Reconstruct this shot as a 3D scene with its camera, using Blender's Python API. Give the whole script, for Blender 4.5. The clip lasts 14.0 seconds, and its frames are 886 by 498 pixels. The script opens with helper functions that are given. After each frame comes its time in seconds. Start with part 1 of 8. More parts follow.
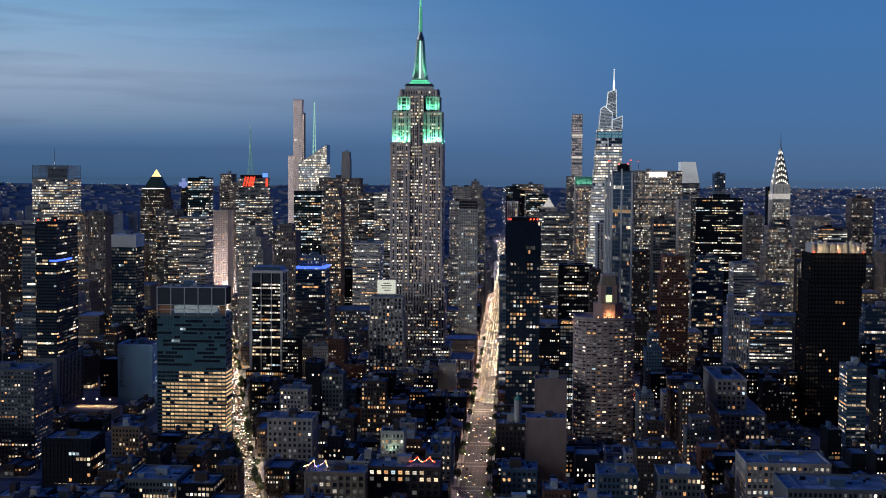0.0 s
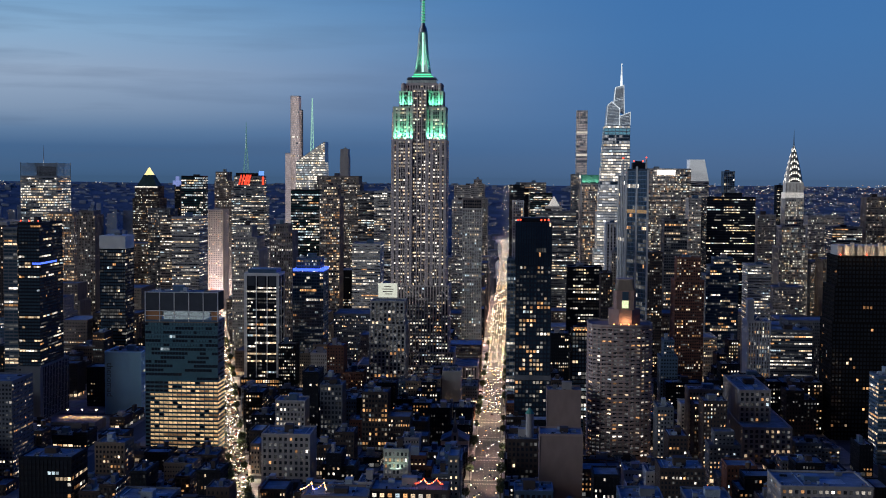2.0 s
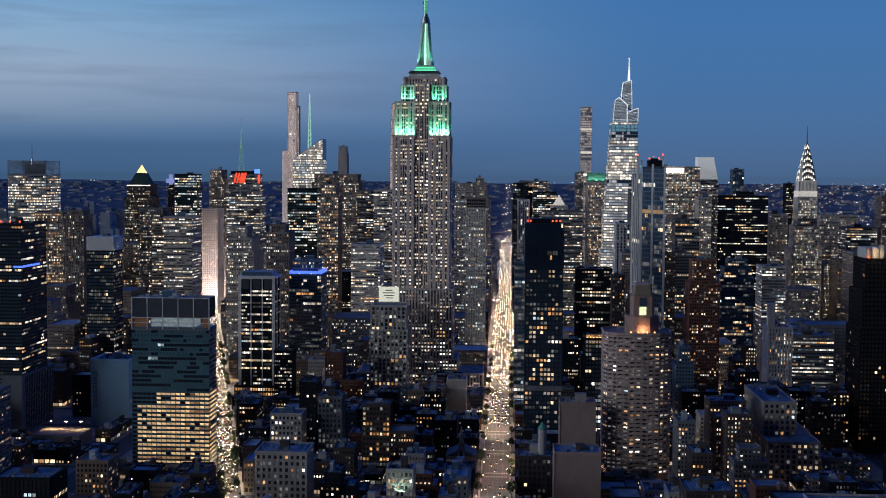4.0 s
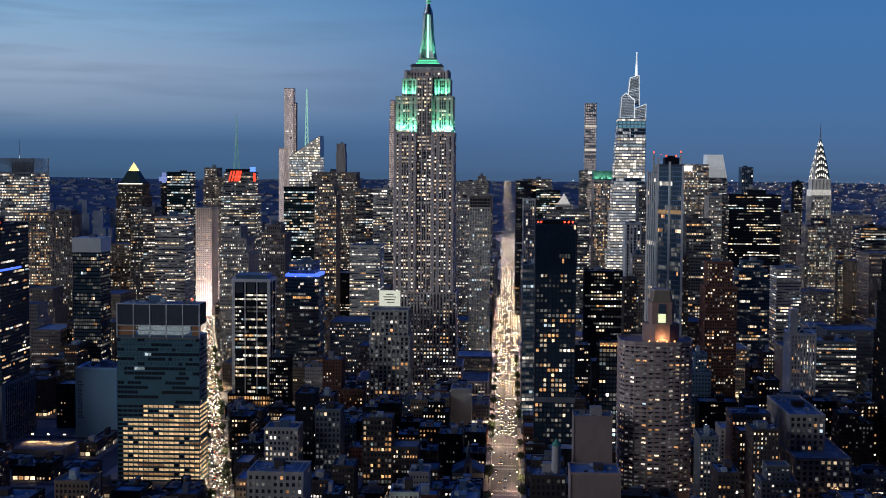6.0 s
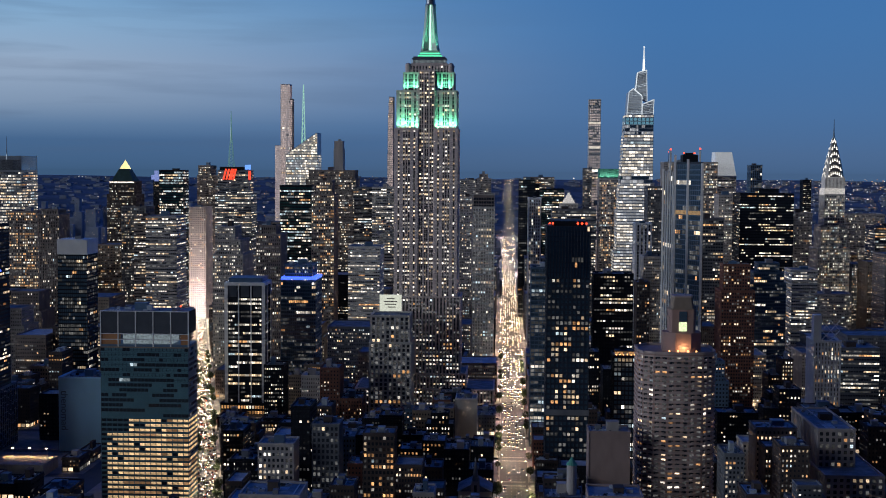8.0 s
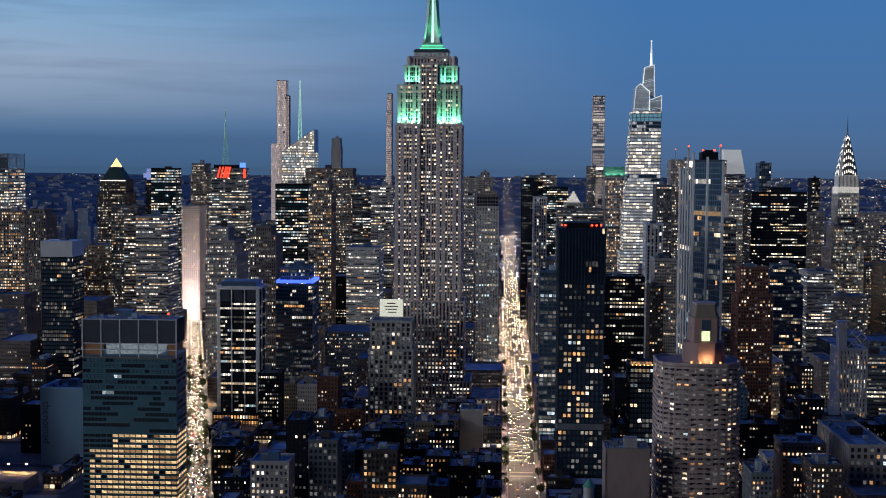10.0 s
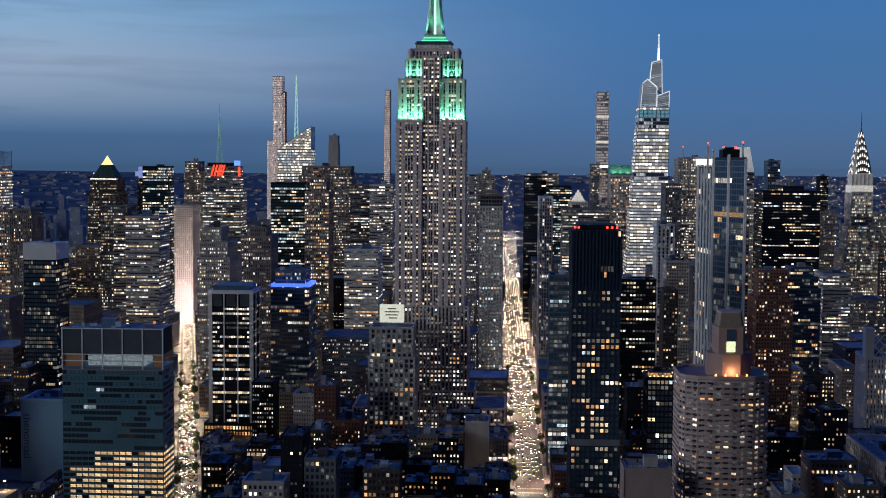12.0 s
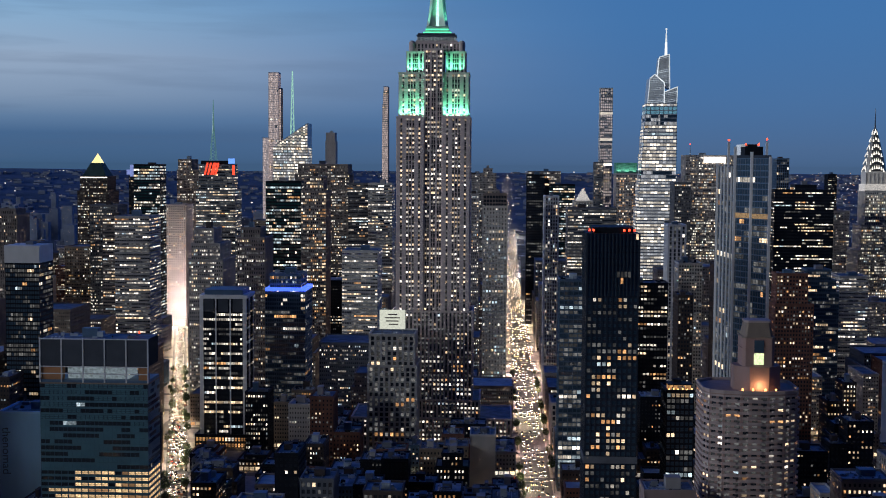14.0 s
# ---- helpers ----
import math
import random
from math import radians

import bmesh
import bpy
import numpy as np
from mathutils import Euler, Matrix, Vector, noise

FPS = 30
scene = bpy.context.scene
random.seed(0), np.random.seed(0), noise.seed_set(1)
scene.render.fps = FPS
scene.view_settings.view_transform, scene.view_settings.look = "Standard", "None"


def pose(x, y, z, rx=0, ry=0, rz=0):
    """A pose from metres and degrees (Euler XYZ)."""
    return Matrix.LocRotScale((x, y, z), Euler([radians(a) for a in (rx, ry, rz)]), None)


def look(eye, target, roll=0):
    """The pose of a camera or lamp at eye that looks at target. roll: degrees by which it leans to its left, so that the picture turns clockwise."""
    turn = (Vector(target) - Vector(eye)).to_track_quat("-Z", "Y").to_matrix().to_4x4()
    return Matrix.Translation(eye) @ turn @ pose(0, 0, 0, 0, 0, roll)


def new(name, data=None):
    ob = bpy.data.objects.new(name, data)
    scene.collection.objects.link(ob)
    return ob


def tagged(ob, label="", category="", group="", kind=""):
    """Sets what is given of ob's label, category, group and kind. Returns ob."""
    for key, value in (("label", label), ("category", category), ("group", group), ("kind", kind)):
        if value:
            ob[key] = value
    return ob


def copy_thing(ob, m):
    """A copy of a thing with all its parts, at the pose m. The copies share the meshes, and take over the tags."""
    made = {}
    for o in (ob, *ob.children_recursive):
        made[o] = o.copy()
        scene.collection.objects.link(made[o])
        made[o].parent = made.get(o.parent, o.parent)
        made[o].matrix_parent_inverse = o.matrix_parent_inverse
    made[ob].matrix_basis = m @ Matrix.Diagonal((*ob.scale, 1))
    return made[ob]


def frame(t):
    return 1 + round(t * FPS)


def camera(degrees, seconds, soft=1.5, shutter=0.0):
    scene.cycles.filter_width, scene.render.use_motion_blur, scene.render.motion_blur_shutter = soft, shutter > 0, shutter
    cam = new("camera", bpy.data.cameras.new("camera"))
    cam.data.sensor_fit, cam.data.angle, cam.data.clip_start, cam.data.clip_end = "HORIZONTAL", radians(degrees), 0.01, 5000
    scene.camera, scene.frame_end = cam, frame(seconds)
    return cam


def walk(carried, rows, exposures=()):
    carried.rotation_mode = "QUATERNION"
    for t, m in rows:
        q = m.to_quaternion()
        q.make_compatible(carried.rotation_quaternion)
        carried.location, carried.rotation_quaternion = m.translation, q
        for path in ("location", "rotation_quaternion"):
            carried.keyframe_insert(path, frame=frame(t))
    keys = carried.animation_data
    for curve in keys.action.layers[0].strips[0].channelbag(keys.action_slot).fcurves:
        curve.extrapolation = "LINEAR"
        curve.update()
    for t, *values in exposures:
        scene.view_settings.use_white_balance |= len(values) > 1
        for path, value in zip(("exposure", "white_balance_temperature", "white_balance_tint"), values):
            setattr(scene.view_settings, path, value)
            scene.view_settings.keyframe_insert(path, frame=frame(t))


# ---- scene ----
cam = camera(38.07, 14.0, soft=1.0)
PATH = [
    (0, (28.99, -1495.53, 226.30), (-26.92, -498.54, 172.58), 0.391),
    (0.5, (26.46, -1479.18, 226.36), (-29.07, -482.19, 172.27), 0.391),
    (1, (23.96, -1462.97, 226.41), (-31.18, -465.98, 171.95), 0.391),
    (1.5, (21.48, -1446.89, 226.47), (-33.25, -449.90, 171.63), 0.392),
    (2, (19.04, -1430.95, 226.52), (-35.27, -433.95, 171.30), 0.392),
    (2.5, (16.63, -1415.13, 226.58), (-37.25, -418.13, 170.98), 0.392),
    (3, (14.25, -1399.44, 226.65), (-39.19, -402.45, 170.65), 0.392),
    (4, (9.57, -1368.47, 226.78), (-42.94, -371.47, 169.98), 0.392),
    (5, (5.02, -1338.02, 226.92), (-46.53, -341.01, 169.31), 0.391),
    (5.5, (2.78, -1322.99, 226.99), (-48.27, -325.98, 168.97), 0.391),
    (6, (0.58, -1308.10, 227.07), (-49.97, -311.09, 168.64), 0.390),
    (6.5, (-1.60, -1293.33, 227.14), (-51.63, -296.32, 168.30), 0.390),
    (7, (-3.74, -1278.70, 227.22), (-53.25, -281.69, 167.96), 0.389),
    (7.5, (-5.86, -1264.20, 227.30), (-54.83, -267.18, 167.62), 0.388),
    (8, (-7.94, -1249.83, 227.39), (-56.38, -252.81, 167.28), 0.388),
    (9, (-12.03, -1221.49, 227.56), (-59.37, -224.47, 166.60), 0.386),
    (10, (-15.99, -1193.67, 227.74), (-62.21, -196.65, 165.93), 0.383),
    (10.5, (-17.93, -1179.95, 227.84), (-63.58, -182.94, 165.59), 0.382),
    (11, (-19.84, -1166.37, 227.93), (-64.92, -169.36, 165.26), 0.380),
    (11.5, (-21.71, -1152.92, 228.03), (-66.22, -155.91, 164.93), 0.379),
    (12, (-23.56, -1139.61, 228.13), (-67.49, -142.59, 164.60), 0.377),
    (12.5, (-25.38, -1126.42, 228.23), (-68.73, -129.41, 164.27), 0.375),
    (13, (-27.17, -1113.37, 228.34), (-69.94, -116.36, 163.94), 0.373),
    (13.5, (-28.93, -1100.44, 228.44), (-71.11, -103.44, 163.62), 0.371),
    (14, (-30.66, -1087.65, 228.55), (-72.26, -90.65, 163.30), 0.369),
]
walk(cam, [(t, look(eye, target, roll)) for t, eye, target, roll in PATH])

# ---- sky at dusk ----
world = bpy.data.worlds.new("dusk_sky")
scene.world = world
world.use_nodes = True


def build_sky():
    nt = world.node_tree
    N = nt.nodes.new
    bg = nt.nodes["Background"]
    tc, sep = N("ShaderNodeTexCoord"), N("ShaderNodeSeparateXYZ")
    nt.links.new(tc.outputs["Generated"], sep.inputs[0])

    def ramp(stops):
        rp = N("ShaderNodeValToRGB")
        el = rp.color_ramp.elements
        while len(el) < len(stops):
            el.new(0.5)
        for e, (p, c) in zip(el, stops):
            e.position, e.color = p, (*c, 1)
        return rp

    # height above the horizon, stretched so that the lowest ten degrees take most of the ramp
    ab = N("ShaderNodeMath")
    ab.operation = "MAXIMUM"
    ab.inputs[1].default_value = 0.0
    nt.links.new(sep.outputs["Z"], ab.inputs[0])
    pw = N("ShaderNodeMath")
    pw.operation, pw.inputs[1].default_value = "POWER", 0.5
    nt.links.new(ab.outputs[0], pw.inputs[0])
    east = ramp([(0.0, (0.058, 0.115, 0.225)), (0.12, (0.070, 0.142, 0.285)), (0.22, (0.066, 0.162, 0.35)), (0.33, (0.056, 0.172, 0.40)), (0.42, (0.048, 0.165, 0.415)), (0.62, (0.020, 0.105, 0.46)), (1.0, (0.010, 0.064, 0.46))])
    west = ramp([(0.0, (0.045, 0.100, 0.195)), (0.15, (0.060, 0.132, 0.265)), (0.185, (0.112, 0.20, 0.345)), (0.225, (0.22, 0.31, 0.45)), (0.28, (0.305, 0.405, 0.555)), (0.33, (0.25, 0.415, 0.615)), (0.39, (0.14, 0.33, 0.575)), (0.5, (0.07, 0.18, 0.39)), (0.64, (0.024, 0.105, 0.45)), (1.0, (0.010, 0.064, 0.46))])
    for rp in (east, west):
        nt.links.new(pw.outputs[0], rp.inputs[0])
    # share of the brighter western sky
    az = N("ShaderNodeMapRange")
    az.interpolation_type = "SMOOTHSTEP"
    az.inputs["From Min"].default_value, az.inputs["From Max"].default_value = 0.14, -0.42
    nt.links.new(sep.outputs["X"], az.inputs["Value"])
    mx = N("ShaderNodeMix")
    mx.data_type = "RGBA"
    nt.links.new(az.outputs[0], mx.inputs["Factor"])
    nt.links.new(east.outputs[0], mx.inputs["A"])
    nt.links.new(west.outputs[0], mx.inputs["B"])
    # long flat streaks of cloud in the west
    mp, nz, cr, cm = N("ShaderNodeMapping"), N("ShaderNodeTexNoise"), N("ShaderNodeMapRange"), N("ShaderNodeMath")
    mp.inputs["Scale"].default_value = (2.2, 2.2, 26.0)
    mp.inputs["Rotation"].default_value = (0.0, radians(3), 0.0)
    nz.inputs["Scale"].default_value, nz.inputs["Detail"].default_value, nz.inputs["Roughness"].default_value = 2.2, 5, 0.5
    nt.links.new(tc.outputs["Generated"], mp.inputs[0])
    nt.links.new(mp.outputs[0], nz.inputs["Vector"])
    cr.inputs["From Min"].default_value, cr.inputs["From Max"].default_value = 0.48, 0.72
    cr.inputs["To Max"].default_value = 0.45
    nt.links.new(nz.outputs["Fac"], cr.inputs["Value"])
    cm.operation = "MULTIPLY"
    nt.links.new(cr.outputs[0], cm.inputs[0])
    nt.links.new(az.outputs[0], cm.inputs[1])
    m2 = N("ShaderNodeMix")
    m2.data_type = "RGBA"
    m2.inputs["B"].default_value = (0.075, 0.12, 0.21, 1)
    nt.links.new(cm.outputs[0], m2.inputs["Factor"])
    nt.links.new(mx.outputs["Result"], m2.inputs["A"])
    # the southern sky, away from the afterglow, is darker
    sr, vs = N("ShaderNodeMapRange"), N("ShaderNodeMix")
    sr.inputs["From Min"].default_value, sr.inputs["From Max"].default_value = 0.45, -0.35
    sr.inputs["To Min"].default_value, sr.inputs["To Max"].default_value = 0.0, 1.0
    sr.interpolation_type = "SMOOTHSTEP"
    nt.links.new(sep.outputs["Y"], sr.inputs["Value"])
    vs.data_type = "RGBA"
    vs.inputs["B"].default_value = (0.002, 0.006, 0.026, 1)
    nt.links.new(m2.outputs["Result"], vs.inputs["A"])
    nt.links.new(sr.outputs[0], vs.inputs["Factor"])
    nt.links.new(vs.outputs["Result"], bg.inputs["Color"])
    bg.inputs["Strength"].default_value = 1.0


build_sky()
# the last glow of the sun, wide and faint, from the west
sun = new("afterglow", bpy.data.lights.new("afterglow", "SUN"))
sun.data.energy, sun.data.angle, sun.data.color = 1.45, radians(35), (0.80, 0.88, 1.0)
sun.matrix_basis = look((0, 0, 0), (0.88, 0.46, -0.10))
# ---- tools for meshes ----


class Geo:
    """Collects faces for one mesh."""

    def __init__(self):
        self.v, self.f, self.m = [], [], []

    def face(self, pts, mi=0):
        n = len(self.v)
        self.v.extend(pts)
        self.f.append(tuple(range(n, n + len(pts))))
        self.m.append(mi)

    def box(self, x0, x1, y0, y1, z0, z1, mi=0, bottom=False, top=True):
        a, b, c, d = (x0, y0, z0), (x1, y0, z0), (x1, y1, z0), (x0, y1, z0)
        e, f, g, h = (x0, y0, z1), (x1, y0, z1), (x1, y1, z1), (x0, y1, z1)
        n = len(self.v)
        self.v.extend((a, b, c, d, e, f, g, h))
        fs = [(0, 1, 5, 4), (1, 2, 6, 5), (2, 3, 7, 6), (3, 0, 4, 7)]
        if top:
            fs.append((4, 5, 6, 7))
        if bottom:
            fs.append((3, 2, 1, 0))
        self.f.extend(tuple(n + i for i in q) for q in fs)
        self.m.extend([mi] * len(fs))

    def prism(self, ring, z0, z1, mi=0, top=True, scale=1.0, bottom=False):
        """An upright prism over a ring of (x, y), counter-clockwise; scale narrows its top."""
        cx = sum(p[0] for p in ring) / len(ring)
        cy = sum(p[1] for p in ring) / len(ring)
        n, k = len(self.v), len(ring)
        self.v.extend((x, y, z0) for x, y in ring)
        self.v.extend((cx + (x - cx) * scale, cy + (y - cy) * scale, z1) for x, y in ring)
        for i in range(k):
            j = (i + 1) % k
            self.f.append((n + i, n + j, n + k + j, n + k + i))
        if top:
            self.f.append(tuple(n + k + i for i in range(k)))
        if bottom:
            self.f.append(tuple(n + k - 1 - i for i in range(k)))
        self.m.extend([mi] * (k + bool(top) + bool(bottom)))

    def cyl(self, cx, cy, r, z0, z1, n=12, mi=0, r1=None, top=True, bottom=False):
        ring = [(cx + r * math.cos(2 * math.pi * i / n), cy + r * math.sin(2 * math.pi * i / n)) for i in range(n)]
        self.prism(ring, z0, z1, mi, top, (r if r1 is None else r1) / r, bottom)

    def beam(self, a, b, w, mi=0):
        """A square bar from a to b."""
        a, b = Vector(a), Vector(b)
        d = (b - a).normalized()
        s = d.cross(Vector((0, 0, 1)))
        s = (s if s.length > 1e-3 else Vector((1, 0, 0))).normalized() * w / 2
        u = s.cross(d).normalized() * w / 2
        n = len(self.v)
        for p in (a, b):
            self.v.extend(tuple(p + i * s + j * u) for i, j in ((-1, -1), (1, -1), (1, 1), (-1, 1)))
        fs = [(0, 1, 5, 4), (1, 2, 6, 5), (2, 3, 7, 6), (3, 0, 4, 7), (4, 5, 6, 7), (3, 2, 1, 0)]
        self.f.extend(tuple(n + i for i in q) for q in fs)
        self.m.extend([mi] * 6)

    def mesh(self, name, mats):
        me = bpy.data.meshes.new(name)
        me.from_pydata(self.v, [], self.f)
        for mt in mats:
            me.materials.append(mt)
        if len(mats) > 1:
            me.polygons.foreach_set("material_index", self.m)
        me.update()
        return me


def part(name, geo, mats, parent=None, label="", kind=""):
    """Links a Geo as one mesh object under a thing or a part."""
    ob = new(name, geo.mesh(name, mats if isinstance(mats, (list, tuple)) else [mats]))
    if parent is not None:
        ob.parent = parent
        ob.matrix_parent_inverse = parent.matrix_basis.inverted()
    return tagged(ob, label, kind=kind)


def thing(name, x, y, z, label, category, group="", kind=""):
    ob = new(name)
    ob.empty_display_size = 1.0
    ob.location = (x, y, z)
    return tagged(ob, label, category, group, kind)


# ---- materials ----
def surface(name, col, rough=0.8, metal=0.0, var=0.25, scale=0.15, fine=2.0, bump=0.0, streak=0.0, spec=0.3):
    """A weathered surface: large stains and fine grain over one base colour."""
    mt = bpy.data.materials.new(name)
    mt.use_nodes = True
    nt = mt.node_tree
    bs = nt.nodes["Principled BSDF"]
    tc = nt.nodes.new("ShaderNodeTexCoord")
    mp = nt.nodes.new("ShaderNodeMapping")
    mp.inputs["Scale"].default_value = (1, 1, 1 - 0.85 * streak)
    n1, n2 = nt.nodes.new("ShaderNodeTexNoise"), nt.nodes.new("ShaderNodeTexNoise")
    n1.inputs["Scale"].default_value, n2.inputs["Scale"].default_value = scale, fine
    n1.inputs["Detail"].default_value = 5
    oi = nt.nodes.new("ShaderNodeObjectInfo")
    mul, add, mr = nt.nodes.new("ShaderNodeMath"), nt.nodes.new("ShaderNodeMath"), nt.nodes.new("ShaderNodeMapRange")
    mul.operation, mul.inputs[1].default_value = "MULTIPLY", 0.35
    nt.links.new(tc.outputs["Object"], mp.inputs["Vector"])
    nt.links.new(mp.outputs["Vector"], n1.inputs["Vector"])
    nt.links.new(tc.outputs["Object"], n2.inputs["Vector"])
    nt.links.new(n2.outputs["Fac"], mul.inputs[0])
    nt.links.new(n1.outputs["Fac"], add.inputs[0])
    nt.links.new(mul.outputs[0], add.inputs[1])
    mr.inputs["From Min"].default_value, mr.inputs["From Max"].default_value = 0.35, 1.0
    mr.inputs["To Min"].default_value, mr.inputs["To Max"].default_value = 1 - var, 1 + var
    nt.links.new(add.outputs[0], mr.inputs["Value"])
    r2 = nt.nodes.new("ShaderNodeMapRange")
    r2.inputs["To Min"].default_value, r2.inputs["To Max"].default_value = 0.88, 1.12
    nt.links.new(oi.outputs["Random"], r2.inputs["Value"])
    m2 = nt.nodes.new("ShaderNodeMath")
    m2.operation = "MULTIPLY"
    nt.links.new(mr.outputs[0], m2.inputs[0])
    nt.links.new(r2.outputs[0], m2.inputs[1])
    vm = nt.nodes.new("ShaderNodeVectorMath")
    vm.operation, vm.inputs[0].default_value = "SCALE", col
    nt.links.new(m2.outputs[0], vm.inputs["Scale"])
    nt.links.new(vm.outputs[0], bs.inputs["Base Color"])
    bs.inputs["Roughness"].default_value, bs.inputs["Metallic"].default_value = rough, metal
    bs.inputs["Specular IOR Level"].default_value = spec
    if bump:
        bp = nt.nodes.new("ShaderNodeBump")
        bp.inputs["Strength"].default_value, bp.inputs["Distance"].default_value = bump, 0.05
        nt.links.new(n2.outputs["Fac"], bp.inputs["Height"])
        nt.links.new(bp.outputs[0], bs.inputs["Normal"])
    return mt


def glowing(name, col, power, base=(0.05, 0.05, 0.05), spread=0.7, curtain=0.5, sampled=False):
    """A lit pane, lamp face or surface painted with a glow: its light varies from pane to pane, and a little within it.
    """
    mt = bpy.data.materials.new(name)
    mt.use_nodes = True
    nt = mt.node_tree
    bs = nt.nodes["Principled BSDF"]
    bs.inputs["Base Color"].default_value = (*base, 1)
    bs.inputs["Roughness"].default_value = 0.2
    bs.inputs["Emission Color"].default_value = (*col, 1)
    ge, oi = nt.nodes.new("ShaderNodeNewGeometry"), nt.nodes.new("ShaderNodeObjectInfo")
    add, fr, mr = nt.nodes.new("ShaderNodeMath"), nt.nodes.new("ShaderNodeMath"), nt.nodes.new("ShaderNodeMapRange")
    fr.operation = "FRACT"
    nt.links.new(ge.outputs["Random Per Island"], add.inputs[0])
    nt.links.new(oi.outputs["Random"], add.inputs[1])
    nt.links.new(add.outputs[0], fr.inputs[0])
    mr.inputs["To Min"].default_value, mr.inputs["To Max"].default_value = power * (1 - spread), power * (1 + 1.6 * spread)
    sq = nt.nodes.new("ShaderNodeMath")
    sq.operation, sq.inputs[1].default_value = "POWER", 2.2
    nt.links.new(fr.outputs[0], sq.inputs[0])
    nt.links.new(sq.outputs[0], mr.inputs["Value"])
    tc, nz, m3, m2 = (nt.nodes.new(k) for k in ("ShaderNodeTexCoord", "ShaderNodeTexNoise", "ShaderNodeMapRange", "ShaderNodeMath"))
    nz.inputs["Scale"].default_value = 0.9
    nt.links.new(tc.outputs["Object"], nz.inputs["Vector"])
    m3.inputs["From Min"].default_value, m3.inputs["From Max"].default_value = 0.3, 0.7
    m3.inputs["To Min"].default_value, m3.inputs["To Max"].default_value = 1 - curtain, 1 + curtain
    nt.links.new(nz.outputs["Fac"], m3.inputs["Value"])
    m2.operation = "MULTIPLY"
    nt.links.new(mr.outputs[0], m2.inputs[0])
    nt.links.new(m3.outputs[0], m2.inputs[1])
    nt.links.new(m2.outputs[0], bs.inputs["Emission Strength"])
    mt.cycles.emission_sampling = "FRONT" if sampled else "NONE"
    return mt


def glass(name, col, rough=0.08, metal=0.0, spec=0.5):
    mt = surface(name, col, rough, metal, 0.3, 0.08, 0.7, 0.0, 0, spec)
    return mt


# masonry and cladding
LIME = surface("limestone", (0.38, 0.355, 0.345), 0.85, var=0.2, streak=0.8, bump=0.2)
BRICK = surface("red_brick", (0.17, 0.08, 0.06), 0.9, var=0.25, streak=0.6, bump=0.3)
BROWN = surface("brown_brick", (0.066, 0.052, 0.050), 0.9, var=0.25, streak=0.6, bump=0.3)
# brown and dark walls paled for distant towers, haze put into the colour
HAZEBROWN = surface("haze_paled_brown_brick", (0.23, 0.195, 0.18), 0.9, var=0.25, streak=0.6, bump=0.3)
HAZEDARK = surface("haze_paled_dark_cladding", (0.13, 0.135, 0.15), 0.8, var=0.3, streak=0.6, bump=0.2)
UMBER = surface("umber_brick", (0.32, 0.24, 0.22), 0.9, var=0.18, streak=0.6, bump=0.3)
TAN = surface("tan_brick", (0.24, 0.19, 0.15), 0.88, var=0.22, streak=0.6, bump=0.3)
GREY = surface("grey_concrete", (0.15, 0.165, 0.19), 0.85, var=0.22, streak=0.7, bump=0.2)
PALE = surface("pale_stone", (0.52, 0.50, 0.47), 0.8, var=0.15, streak=0.7, bump=0.15)
WHITE = surface("white_paint", (0.72, 0.72, 0.72), 0.6, var=0.1, streak=0.6)
DARK = surface("dark_metal_cladding", (0.012, 0.015, 0.022), 0.6, 0.0, var=0.3, streak=0.4, spec=0.15)
STEEL = surface("steel", (0.35, 0.37, 0.40), 0.35, 0.8, var=0.2, streak=0.4)
BLUESTEEL = surface("blue_grey_panels", (0.095, 0.16, 0.245), 0.45, 0.2, var=0.2, streak=0.4)
ROOF = surface("roof_membrane", (0.17, 0.21, 0.245), 0.9, var=0.6, scale=0.12, fine=1.3, bump=0.3)
ROOF2 = surface("roof_pale_membrane", (0.34, 0.39, 0.43), 0.85, var=0.5, scale=0.15, fine=1.3)
COPPER = surface("green_copper", (0.10, 0.33, 0.24), 0.7, 0.1, var=0.3, streak=0.5)
ASPHALT = surface("asphalt", (0.055, 0.055, 0.058), 0.75, var=0.35, scale=0.06, fine=0.8, spec=0.4)
PAVING = surface("pavement_concrete", (0.22, 0.21, 0.20), 0.85, var=0.3, scale=0.2, fine=1.5)
PAINT = surface("road_paint", (0.38, 0.37, 0.34), 0.7, var=0.3, scale=0.5)
# blue grey of distant haze put into the far land's colour
HAZELAND = surface("haze_tinted_land", (0.09, 0.12, 0.16), 0.95, var=0.6, scale=0.012, fine=0.08)
BARK = surface("bark", (0.10, 0.075, 0.055), 0.9)
LEAF = surface("leaves", (0.05, 0.075, 0.035), 0.8, var=0.4, scale=0.6)
TANKWOOD = surface("tank_cedar", (0.17, 0.11, 0.075), 0.9, var=0.3, streak=0.7)
RUBBER = surface("tyre_rubber", (0.02, 0.02, 0.02), 0.9)
# panes
PANE = glass("dark_window", (0.030, 0.036, 0.045))
BGLASS = glass("blue_glass", (0.05, 0.088, 0.13), 0.06, 0.0, 0.8)
GGLASS = glass("green_glass", (0.02, 0.07, 0.07), 0.06, 0.0, 0.8)
WARM = glowing("warm_lit_window", (1.0, 0.73, 0.46), 0.95)
AMBER = glowing("amber_lit_window", (1.0, 0.50, 0.20), 0.65)
NEUT = glowing("white_lit_window", (1.0, 0.90, 0.77), 1.05)
COOL = glowing("cool_lit_window", (0.72, 0.90, 1.0), 0.6)
DIM = glowing("dim_window", (0.72, 0.72, 0.70), 0.11)
